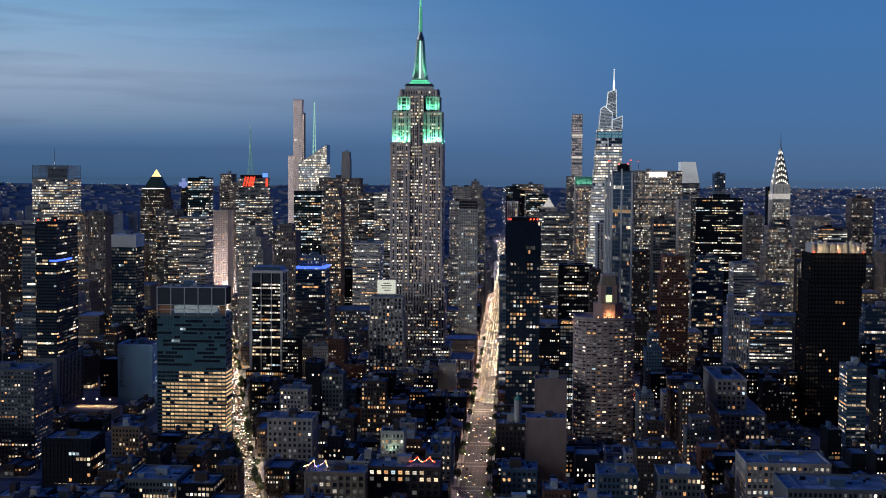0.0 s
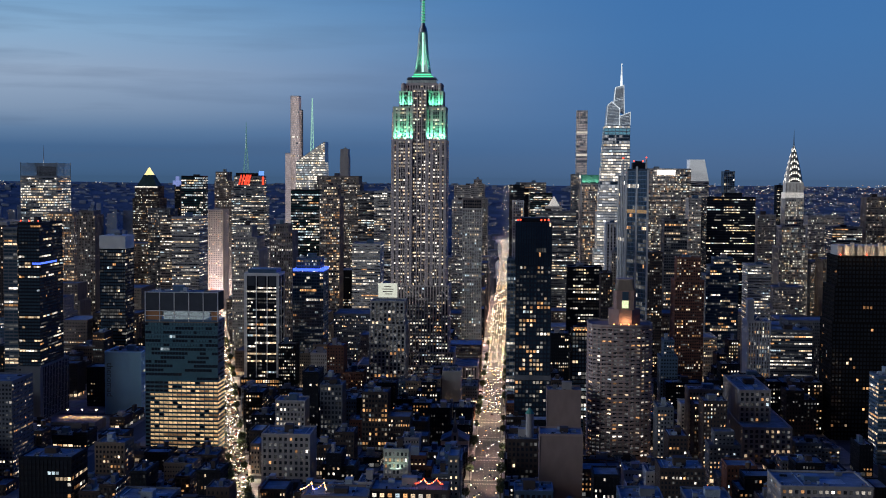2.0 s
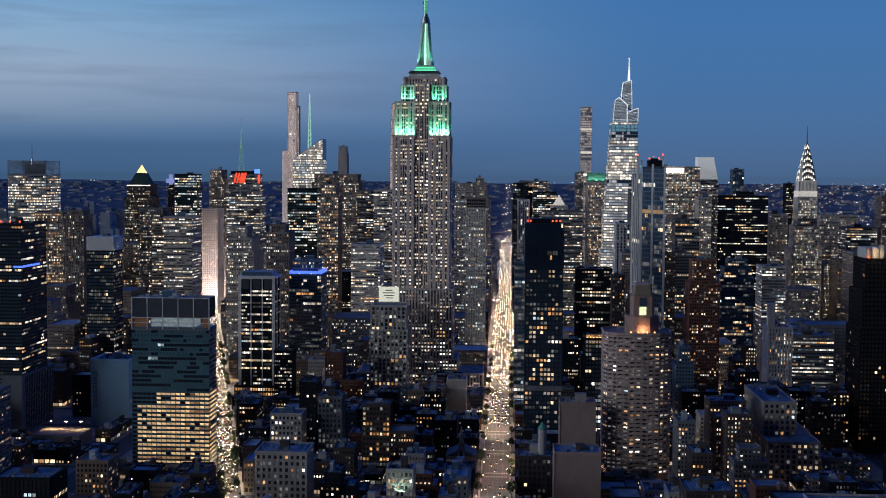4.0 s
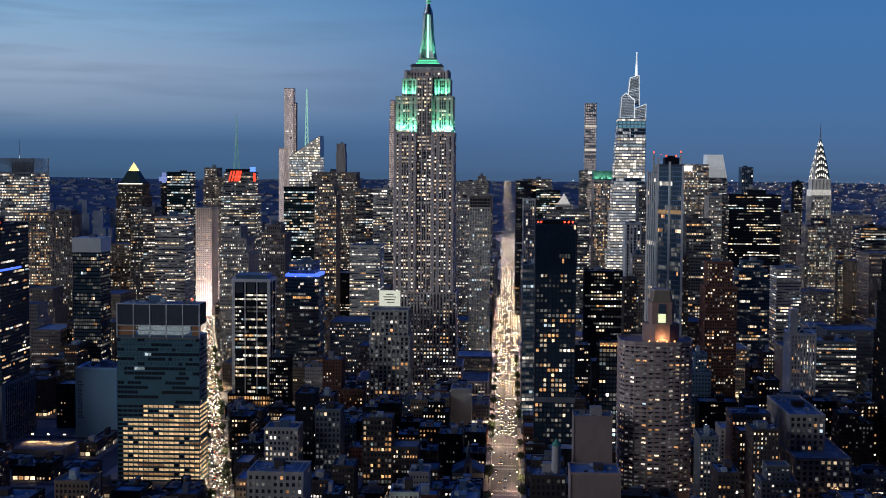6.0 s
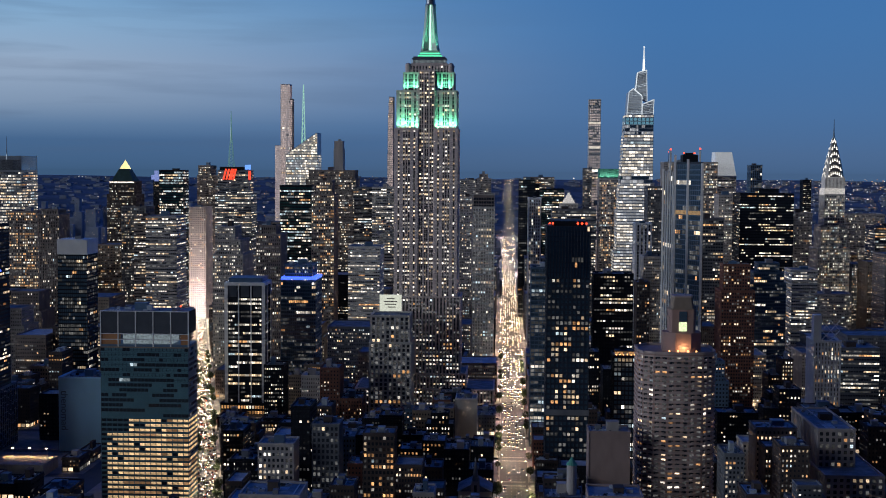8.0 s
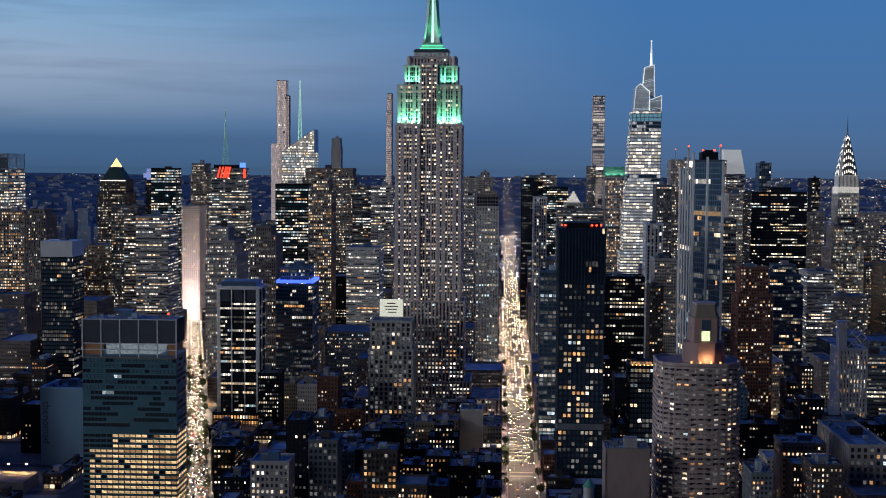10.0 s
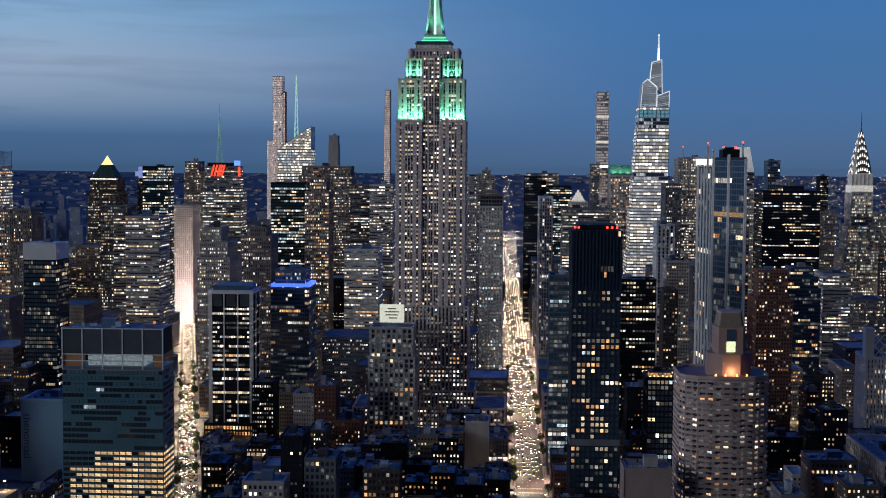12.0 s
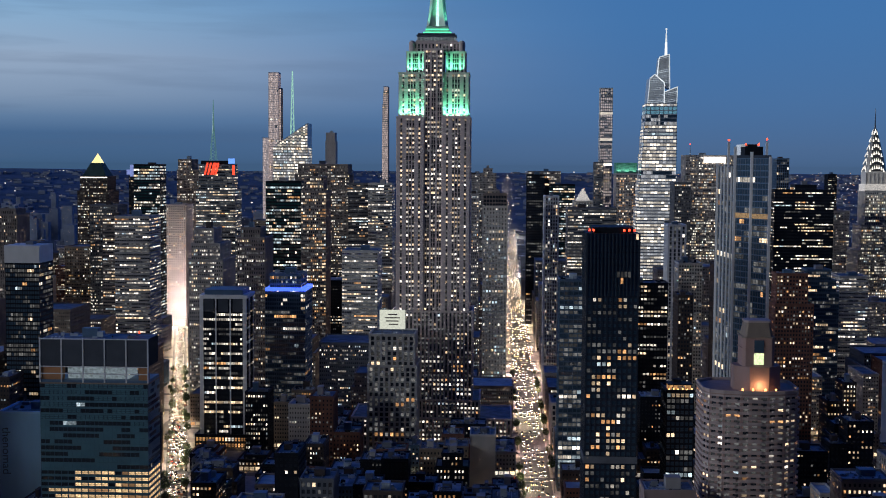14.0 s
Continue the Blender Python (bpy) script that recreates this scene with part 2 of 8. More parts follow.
PALEBAND = glowing("pale_lit_glass", (0.90, 0.93, 1.0), 0.36, spread=0.4)
# rosy pane glow painted in for the western sky reflected by slim towers
ROSEGLOW = glowing("afterglow_painted_glass", (1.0, 0.80, 0.76), 0.55, spread=0.25)
SETS = {"dark": [PANE, WARM, AMBER, NEUT, COOL, DIM], "blue": [BGLASS, WARM, AMBER, NEUT, COOL, DIM], "white": [BGLASS, NEUT, WARM, NEUT, COOL, PALEBAND], "rose": [BGLASS, WARM, WARM, NEUT, COOL, ROSEGLOW], "green": [GGLASS, WARM, AMBER, NEUT, COOL, DIM]}
TONES = {"warm": (5, 3, 2, 0.3), "office": (3, 0.6, 6, 0.8), "cool": (1, 0.2, 4, 4), "amber": (3, 6, 1, 0.2), "mixed": (4, 2, 3.5, 0.8), "hotel": (6, 3.5, 0.2, 0), "white": (8, 0.3, 3, 0.4)}


class Style:
    """How a facade is divided: bay and storey in metres; widths of pier and spandrel as shares; their depths; share of lit panes."""

    def __init__(self, bay=3.0, floor=3.6, pier=0.4, span=0.45, pd=0.35, sd=0.18, lit=0.2, rows=0.05, tone="mixed", panes="dark", dim=0.15):
        self.bay, self.floor, self.pier, self.span, self.pd, self.sd = bay, floor, pier, span, pd, sd
        self.lit, self.rows, self.tone, self.panes, self.dim = lit, rows, tone, panes, dim


SHOPS = Style(4.2, 4.4, 0.2, 0.3, pd=0.3, sd=0.2, lit=0.9, rows=0, tone="warm", dim=0.4)


def pane_kind(st, full, rng, weight=1.0):
    r = rng.random()
    p = 0.72 if full else st.lit * 0.6 * (weight if st.lit < 1 else 1)
    if r < p:
        return rng.choices((1, 2, 3, 4), TONES[st.tone])[0]
    return 5 if r < p + min(1, st.dim * 1.6) * (1 - p) else 0


def facade(wall, panes, a, b, z0, z1, st, rng, rows, out=None):
    """One face from a to b (x, y), seen with a at its left, of piers and spandrels proud of the panes. out collects single panes."""
    ax, ay = a
    L = math.hypot(b[0] - ax, b[1] - ay)
    if L < 1.5 or z1 - z0 < 2:
        return
    ux, uy = (b[0] - ax) / L, (b[1] - ay) / L
    nx, ny = uy, -ux
    nb, nf = max(1, round(L / st.bay)), max(1, round((z1 - z0) / st.floor))
    bw, fh = L / nb, (z1 - z0) / nf
    pw, sh = bw * st.pier, fh * st.span

    def at(s, d, z):
        return (ax + ux * s + nx * d, ay + uy * s + ny * d, z)

    for i in range(nb + 1):
        s0, s1 = max(0, i * bw - pw / 2), min(L, i * bw + pw / 2)
        if i == 0:
            s0 = -st.pd * 0.98
        if i == nb:
            s1 = L + st.pd * 0.98
        d = st.pd
        wall.face([at(s0, d, z0), at(s1, d, z0), at(s1, d, z1), at(s0, d, z1)])
        wall.face([at(s0, 0, z0), at(s0, d, z0), at(s0, d, z1), at(s0, 0, z1)])
        wall.face([at(s1, d, z0), at(s1, 0, z0), at(s1, 0, z1), at(s1, d, z1)])
        wall.face([at(s0, d, z1), at(s1, d, z1), at(s1, 0, z1), at(s0, 0, z1)])
    if st.span > 0:
        for j in range(nf + 1):
            h0, h1 = max(z0, z0 + j * fh - sh * 0.65), min(z1, z0 + j * fh + sh * 0.35)
            d = st.sd
            wall.face([at(0, d, h0), at(L, d, h0), at(L, d, h1), at(0, d, h1)], 1)
            wall.face([at(0, d, h1), at(L, d, h1), at(L, 0, h1), at(0, 0, h1)], 1)
            wall.face([at(0, 0, h0), at(L, 0, h0), at(L, d, h0), at(0, d, h0)], 1)
    # some columns and floors are busier than others
    cols = [rng.choice((0.25, 0.7, 1.2, 1.85)) for _ in range(nb)]
    floors = [rng.choice((0.2, 0.6, 1.0, 1.4, 1.8)) for _ in range(nf)]
    run = 0.3 if st.pier > 0.3 else 0.7
    for j in range(nf):
        h0, h1 = z0 + j * fh + sh * 0.35, z0 + (j + 1) * fh - sh * 0.65
        for i in range(nb):
            s0, s1 = i * bw + pw / 2, (i + 1) * bw - pw / 2
            if i == 0 or rng.random() > run:
                k = pane_kind(st, rows.get(round((z0 + j * fh) / st.floor), False), rng, cols[i] * floors[j])
            if out is not None:
                out.append((at((s0 + s1) / 2, 0.02, h0), (ux, uy), s1 - s0, h1 - h0, k))
            else:
                panes.face([at(s0, 0.02, h0), at(s1, 0.02, h0), at(s1, 0.02, h1), at(s0, 0.02, h1)], k)


PANE_MESHES = {}


def single_window(parent, spec, st):
    """A window of its own: a pane in a slim frame."""
    (x, y, z), (ux, uy), w, h, k = spec
    key = (round(w, 2), round(h, 2), k, st.panes)
    if key not in PANE_MESHES:
        g = Geo()
        t, d = min(0.12, w * 0.1), 0.07
        g.face([(-w / 2, 0, 0), (w / 2, 0, 0), (w / 2, 0, h), (-w / 2, 0, h)], 0)
        for x0, x1, z0, z1 in ((-w / 2, -w / 2 + t, 0, h), (w / 2 - t, w / 2, 0, h), (-w / 2 + t, w / 2 - t, 0, t), (-w / 2 + t, w / 2 - t, h - t, h), (-w / 2 + t, w / 2 - t, h * 0.5 - t / 2, h * 0.5 + t / 2)):
            g.face([(x0, -d, z0), (x1, -d, z0), (x1, -d, z1), (x0, -d, z1)], 1)
            g.face([(x0, -d, z1), (x1, -d, z1), (x1, 0, z1), (x0, 0, z1)], 1)
        PANE_MESHES[key] = g.mesh("window", [SETS[st.panes][k], DARK])
    ob = new("window", PANE_MESHES[key])
    ob.matrix_basis = Matrix.Translation((x, y, z)) @ Matrix.Rotation(math.atan2(uy, ux), 4, "Z")
    ob.parent = parent
    ob.matrix_parent_inverse = parent.matrix_basis.inverted()


def lit_rows(st, rng, n=140):
    return {i: rng.random() < st.rows for i in range(n)}




def parapet_ring(ribs, ring, z1, e, h, mi=0):
    k = len(ring)
    for i in range(k):
        (ax, ay), (bx, by) = ring[i], ring[(i + 1) % k]
        L = math.hypot(bx - ax, by - ay) or 1
        ux, uy = (bx - ax) / L, (by - ay) / L
        o = [(ax - ux * e + uy * e, ay - uy * e - ux * e), (bx + ux * e + uy * e, by + uy * e - ux * e), (bx - uy * 0.3, by + ux * 0.3), (ax - uy * 0.3, ay + ux * 0.3)]
        ribs.prism(o, z1 - 0.4, z1 + h, mi)


def rect(x0, x1, y0, y1):
    return [(x0, y0), (x1, y0), (x1, y1), (x0, y1)]


def building(label, tiers, st, wall_mat, name="office_tower", category="building", group="", single=0, seed=0, roof_mat=None, blank=(), clutter=True, parapet=1.1, span_mat=None, base=0.0, wings=False, belts=False):
    """tiers: (x0, x1, y0, y1, z0, z1) boxes from the ground up, or (ring, z0, z1) with a counter-clockwise ring that starts at its south side."""
    rng = random.Random(seed * 31 + 5)
    first = tiers[0]
    ring0 = first[0] if len(first) == 3 else rect(*first[:4])
    cx, cy = sum(p[0] for p in ring0) / len(ring0), sum(p[1] for p in ring0) / len(ring0)
    top = thing(name, cx, cy, first[-2], label, category, group)
    rows = lit_rows(st, rng)
    wall, ribs, panes, out = Geo(), Geo(), Geo(), ([] if single else None)
    for n, t in enumerate(tiers):
        ring, z0, z1 = t if len(t) == 3 else (rect(*t[:4]), t[4], t[5])
        wall.prism(ring, z0, z1, 0, top=False)
        k = len(ring)
        for i in range(k):
            if i not in blank:
                if base and n == 0:
                    facade(ribs, panes, ring[i], ring[(i + 1) % k], 0.3, base, SHOPS, rng, {})
                facade(ribs, panes, ring[i], ring[(i + 1) % k], z0 + (base if n == 0 else 0), z1 - 0.4, st, rng, rows, out if i == 0 else None)
        roof = Geo()
        roof.face([(x, y, z1 - 0.02) for x, y in ring])
        part("roof", roof, roof_mat or ROOF, top)
        parapet_ring(ribs, ring, z1, st.pd + 0.15, parapet)
        if belts:
            # a cornice under the parapet and a belt course above the shops
            parapet_ring(ribs, ring, z1 - 0.7, st.pd + 0.5, 0.1)
            parapet_ring(ribs, ring, z1 - 4.2, st.pd + 0.12, -0.1)
            if base and n == 0:
                parapet_ring(ribs, ring, base + 0.3, st.pd + 0.2, 0.2)
    part("wall", wall, wall_mat, top)
    part("facade_ribs", ribs, [wall_mat, span_mat or wall_mat], top, kind="stuff")
    if out:
        out.sort(key=lambda s: -s[0][2])
        for s in out[: int(single * 0.75)]:
            single_window(top, s, st)
        for (x, y, z), (ux, uy), w, h, k in out[int(single * 0.75) :]:
            panes.face([(x - ux * w / 2, y - uy * w / 2, z), (x + ux * w / 2, y + uy * w / 2, z), (x + ux * w / 2, y + uy * w / 2, z + h), (x - ux * w / 2, y - uy * w / 2, z + h)], k)
    if panes.f:
        part("glazing", panes, SETS[st.panes], top, kind="stuff")
    if clutter:
        tops = []
        for t in tiers if wings else tiers[-1:]:
            ring, z1 = (t[0], t[2]) if len(t) == 3 else (rect(*t[:4]), t[5])
            xs, ys = [p[0] for p in ring], [p[1] for p in ring]
            tops.append((min(xs), max(xs), min(ys), max(ys), z1))
        rooftop(top, tops, rng)
    return top


def rooftop(top, tops, rng):
    """A lift bulkhead with a door, and cooling units, vents, ducts and skylights, as parts of the building below."""
    plant = Geo()
    for n, (x0, x1, y0, y1, z) in enumerate(tops):
        w, d = x1 - x0, y1 - y0
        if w < 7 or d < 7:
            continue
        g = Geo()
        bw, bd, bh = min(9, w * rng.uniform(0.18, 0.36)), min(8, d * rng.uniform(0.2, 0.4)), rng.uniform(2.6, 6)
        bx, by = x0 + w * rng.uniform(0.2, 0.5), y0 + d * rng.uniform(0.25, 0.5)
        bx, by = min(bx, x1 - bw - 0.8), min(by, y1 - bd - 0.8)
        g.box(bx, bx + bw, by, by + bd, z - 0.02, z + bh)
        g.box(bx - 0.15, bx + bw + 0.15, by - 0.15, by + bd + 0.15, z + bh, z + bh + 0.3)
        g.box(bx + bw * 0.3, bx + bw * 0.3 + 1.0, by - 0.06, by, z, z + 2.1)
        part("bulkhead", g, rng.choice((GREY, BROWN, BLUESTEEL, ROOF2, LIME)), top)
        if y0 > 100:
            continue
        for _ in range(rng.randint(8, 15)):
            a = rng.uniform(0.5, 2.4)
            ux, uy = rng.uniform(x0 + 0.8, x1 - 3), rng.uniform(y0 + 0.8, y1 - 3)
            if bx - 2 * a < ux < bx + bw and by - a < uy < by + bd:
                continue
            h, mi = rng.uniform(0.4, 1.9), rng.choice((0, 0, 1, 2, 3))
            plant.box(ux, min(x1 - 0.4, ux + a * rng.uniform(0.6, 2.2)), uy, min(y1 - 0.4, uy + a), z - 0.02, z + h, mi)
            if a > 1.4:
                plant.cyl(ux + a / 2, uy + a / 2, a * 0.3, z + h, z + h + 0.25, 8, 3)
        # a second, lower shed, a duct, a row of skylights and a pale patch of roofing
        if w > 12:
            hx, hy = rng.uniform(x0 + 0.6, x1 - 5.5), rng.uniform(y0 + 0.6, y1 - 4.5)
            plant.box(hx, hx + rng.uniform(2.5, 5), hy, hy + rng.uniform(2.5, 4), z - 0.02, z + rng.uniform(1.8, 3.4), rng.choice((1, 2)))
        sx = rng.uniform(x0 + 1, x1 - 2)
        plant.box(sx, sx + 0.5, y0 + 1.2, y1 - 1.5, z - 0.02, z + 0.45, 0)
        for i in range(rng.randint(0, 5)):
            kx, ky = x0 + 1.5 + 2.1 * i, y0 + 1.6
            if kx < x1 - 2.5:
                plant.prism(rect(kx, kx + 1.5, ky, ky + 2.4), z - 0.02, z + 0.8, 2, scale=0.4)
        px, py = rng.uniform(x0 + 1, x0 + w * 0.5), rng.uniform(y0 + 1, y0 + d * 0.5)
        plant.box(px, px + w * rng.uniform(0.2, 0.4), py, py + d * rng.uniform(0.2, 0.4), z - 0.02, z + 0.05, 2)
    if plant.f:
        part("roof_plant", plant, [STEEL, GREY, ROOF2, DARK], top, "small roof vents, units, skylights and ducts", kind="stuff")


# ---- styles of facade ----
SLIMDARK = Style(2.5, 4, 0.5, 0.5, lit=0.1)
BLACKSTONE = surface("black_stone", (0.012, 0.011, 0.012), 0.8, var=0.3, spec=0.1)
OFFICE = Style(2.0, 3.7, 0.48, 0.56, lit=0.40, rows=0.14, tone="office", dim=0.3)
DECO = Style(2.0, 3.6, 0.52, 0.45, pd=0.5, lit=0.32, rows=0.06, tone="office", dim=0.3)
BANDS = Style(2.4, 3.7, 0.14, 0.58, pd=0.1, sd=0.3, lit=0.36, rows=0.24, tone="office", dim=0.3)
GLASSY = Style(1.9, 3.5, 0.2, 0.36, pd=0.15, sd=0.08, lit=0.18, rows=0.02, tone="mixed", panes="blue")
GREENY = Style(1.8, 3.8, 0.16, 0.45, pd=0.1, sd=0.1, lit=0.5, rows=0.25, tone="cool", panes="green")
HOMES = Style(2.4, 3.1, 0.45, 0.48, pd=0.25, lit=0.3, rows=0.0, tone="warm")
LOFT = Style(2.8, 3.9, 0.4, 0.42, pd=0.4, lit=0.25, rows=0.06, tone="warm")
GOLD = Style(2.1, 3.6, 0.4, 0.46, pd=0.3, lit=0.6, rows=0.2, tone="warm", dim=0.3)
BRIGHT = Style(2.0, 4.0, 0.2, 0.48, pd=0.15, lit=1.0, rows=0.5, tone="office", dim=0.5)

# ---- midtown towers ----
building("lit glass tower with screens of ceramic rods", [(-727.2, -670.4, 480.0, 540.0, 0.0, 224.3)], BRIGHT, STEEL, "office_tower", seed=1)
def rod_screens():
    top = thing("roof_screen", -699, 510, 224.4, "tall open screens of pale rods over a tower roof", "roof screen")
    for x0, x1, y0, y1 in ((-727.2, -670.4, 480.0, 480.6), (-727.2, -670.4, 539.4, 540.0), (-727.2, -726.6, 480.6, 539.4), (-671.0, -670.4, 480.6, 539.4)):
        g = Geo()
        for k in range(15):
            g.box(x0, x1, y0, y1, 225.4 + 1.35 * k, 226.1 + 1.35 * k, bottom=True)
        for x, y in ((x0, y0), (x1 - 0.6, y1 - 0.6), ((x0 + x1) / 2 - 0.3, (y0 + y1) / 2 - 0.3)):
            g.box(x, x + 0.6, y, y + 0.6, 224.2, 246.0)
        part("screen", g, STEEL, top, "pale rods in a steel frame", kind="stuff")
    g = Geo()
    g.box(-708, -688, 496, 525, 224.2, 240)
    part("plant_room", g, DARK, top)


rod_screens()
building("warm lit office slab in brown brick", [(-630.9, -593.1, 330.0, 370.0, 0.0, 173.8)], GOLD, HAZEBROWN, "office_tower", seed=2)
building("brown setback tower with tall piers", [(-554.3, -530.5, 230.0, 265.0, 0.0, 174.1), (-552.3, -533.2, 234.0, 261.0, 174.1, 179.4)], DECO, HAZEBROWN, "office_tower", seed=3)
building("dark glass tower under a white cap", [(-420.9, -393.6, -85.0, -54.0, 0.0, 148.5), (-420.8, -393.7, -84.9, -54.1, 148.5, 161.2)], GLASSY, DARK, "office_tower", seed=4)
building("dark glass tower with a sloping green roof", [(-501.0, -467.0, 560.0, 592.0, 0.0, 226.3)], GREENY, DARK, "office_tower", seed=5)
building("dark office tower with lit windows", [(-513.9, -481.2, 420.0, 460.0, 0.0, 178.0)], OFFICE, HAZEDARK, "office_tower", seed=6)
building("grey banded office tower", [(-471.0, -435.7, 330.0, 370.0, 0.0, 168.0)], BANDS, HAZEBROWN, "office_tower", seed=7)
building("grey stone banded office tower", [(-433.3, -396.4, 250.0, 295.0, 0.0, 171.8)], BANDS, LIME, "office_tower", seed=8)
building("brown brick office tower", [(-504.5, -471.2, 800.0, 850.0, 0.0, 218.3), (-504.0, -483.6, 806.0, 844.0, 218.3, 233.9)], OFFICE, HAZEBROWN, "office_tower", seed=9)
building("pale setback office building of many tiers", [(-327.8, -295.0, 140.0, 200.0, 0.0, 135.1), (-326.3, -298.5, 145.0, 195.0, 135.1, 150.6), (-325.3, -306.2, 152.0, 188.0, 150.6, 164.7)], OFFICE, LIME, "office_tower", seed=10)
building("brown brick tower with dark tall piers", [(-264.2, -239.3, 60.0, 100.0, 0.0, 161.5), (-261.8, -245.1, 66.0, 94.0, 161.5, 170.1)], DECO, HAZEBROWN, "office_tower", seed=11)
building("deep green glass office tower", [(-303.5, -261.4, 420.0, 465.0, 0.0, 207.3)], GREENY, DARK, "office_tower", seed=12)
building("gold lit setback tower", [(-250.8, -222.8, 350.0, 390.0, 0.0, 197.8), (-248.1, -226.5, 356.0, 384.0, 197.8, 214.1)], GOLD, HAZEBROWN, "office_tower", seed=13)
building("wide stone tower behind", [(-312.7, -236.8, 700.0, 755.0, 0.0, 214.7), (-308.9, -239.0, 704.0, 751.0, 214.7, 227.8)], OFFICE, HAZEBROWN, "office_tower", seed=14)
building("slim tower with a dark crown", [(-310.3, -294.2, 1000.0, 1025.0, 0.0, 265.0), (-309.5, -295.4, 1001.0, 1024.0, 265.0, 279.0)], Style(3,3.8,0.9,0.9,lit=0), LIME, "office_tower", seed=15)
building("dark office tower with a grid of lit windows", [(-217.1, -191.8, 520.0, 560.0, 0.0, 189.6), (-221.1, -177.9, 540.0, 546.0, 189.6, 204.3)], BANDS, HAZEDARK, "office_tower", seed=16)
building("pale banded office tower", [(-184.2, -155.6, 440.0, 480.0, 0.0, 205.7)], BANDS, PALE, "office_tower", seed=17)
building("pale low office block with a lit roof edge", [(-186.2, -150.4, 200.0, 250.0, 0.0, 141.2)], BANDS, PALE, "office_tower", seed=18)
building("flat topped office tower with red lamps", [(-99.8, -42.5, 1150.0, 1200.0, 0.0, 211.7)], OFFICE, LIME, "office_tower", seed=19)
building("old stone tower with a stepped crown", [(-60.1, -26.6, 850.0, 890.0, 0.0, 190.6), (-56.6, -32.5, 854.0, 886.0, 190.6, 215.7), (-51.2, -38.2, 858.0, 882.0, 215.7, 223.2)], DECO, LIME, "office_tower", seed=20)
building("pink lit stone slab", [(-69.0, -52.0, 420.0, 450.0, 0.0, 194.2)], OFFICE, LIME, "office_tower", seed=21)
building("black glass office tower block", [(12.5, 37.0, 760.0, 800.0, 0.0, 214.9)], Style(3,3.8,0.2,0.4,lit=0.04,rows=0), DARK, "office_tower", seed=22)
building("black lower office tower", [(28.0, 45.2, 800.0, 840.0, 0.0, 207.5)], Style(3,3.8,0.2,0.4,lit=0.1,rows=0), DARK, "office_tower", seed=23)
building("broad flat office slab far up the avenue", [(27.7, 89.5, 1350.0, 1400.0, 0.0, 217.1)], BANDS, HAZEBROWN, "office_tower", seed=24)
building("green lit office tower", [(48.7, 89.4, 900.0, 945.0, 0.0, 199.1)], GREENY, DARK, "office_tower", seed=25)
building("tower with white vertical piers", [(19.0, 31.6, 227.8, 260.8, 0.0, 196.9)], Style(2.52,3.7,0.45,0.35,pd=1.2,sd=0.1,lit=0.3,tone='office'), WHITE, "office_tower", seed=26)
building("wide dark office block with lit rows", [(52.4, 109.0, 420.0, 460.0, 0.0, 178.9)], BANDS, HAZEDARK, "office_tower", seed=27)
building("tan tower with a green copper roof", [(128.9, 156.2, 642.2, 683.8, 0.0, 218.2)], GOLD, LIME, "office_tower", seed=28)
building("dark tower clad in brown glass", [(170.9, 188.8, 380.0, 420.0, 0.0, 209.8)], OFFICE, HAZEDARK, "office_tower", seed=29)
building("slim tower with white piers", [(132.9, 148.8, 140.0, 168.0, 0.0, 172.4)], Style(4,3.6,0.5,0.2,pd=0.9,lit=0.12,tone='office'), WHITE, "office_tower", seed=30)
building("low white apartment tower block", [(134.6, 155.6, 80.0, 110.0, 0.0, 140.6)], HOMES, PALE, "office_tower", seed=31)
building("broad office tower with a lit sign band", [(232.0, 312.5, 720.0, 765.0, 0.0, 243.7)], Style(2,3.8,0.4,0.5,lit=0.75,rows=0.2,tone='office',dim=0.4), LIME, "office_tower", seed=32)
building("dark tower with amber windows", [(217.8, 247.6, 270.0, 305.0, 0.0, 173.4)], Style(3,3.8,0.25,0.45,lit=0.45,rows=0.1,tone='warm'), HAZEDARK, "office_tower", seed=33)
building("beige stone office tower block", [(285.9, 316.3, 540.0, 580.0, 0.0, 197.0)], OFFICE, LIME, "office_tower", seed=34)
building("black steel office tower with broken rows of light", [(302.4, 372.7, 470.0, 525.0, 0.0, 200.5), (330.0, 355.6, 485.0, 510.0, 200.5, 206.5)], Style(1.9,3.8,0.12,0.6,pd=0.12,lit=0.42,rows=0.12,tone='office',dim=0.05), DARK, "office_tower", seed=35)
building("stone office tower beside the black one", [(404.9, 432.4, 620.0, 660.0, 0.0, 171.1)], OFFICE, LIME, "office_tower", seed=36)
building("slim tower carrying a blue lit sign", [(-565.0, -555.9, 760.0, 774.0, 0.0, 209.0)], SLIMDARK, DARK, "office_tower", seed=37)
building("dark slim tower on the skyline", [(551.1, 565.8, 1200.0, 1225.0, 0.0, 216.0)], OFFICE, DARK, "office_tower", seed=38)
building("slim dark glass tower on the skyline", [(395.4, 413.9, 895.0, 925.0, 0.0, 241.2)], Style(3,4,0.3,0.2,lit=0.1), BLUESTEEL, "office_tower", seed=39)
building("concrete tower with a ribbed crown", [(505.3, 552.0, 720.0, 765.0, 0.0, 154.1), (505.9, 564.4, 720.0, 765.0, 154.1, 167.1)], OFFICE, LIME, "office_tower", seed=40)
building("dark office slab at the east side", [(516.8, 562.1, 600.0, 650.0, 0.0, 153.3)], BANDS, HAZEDARK, "office_tower", seed=41)
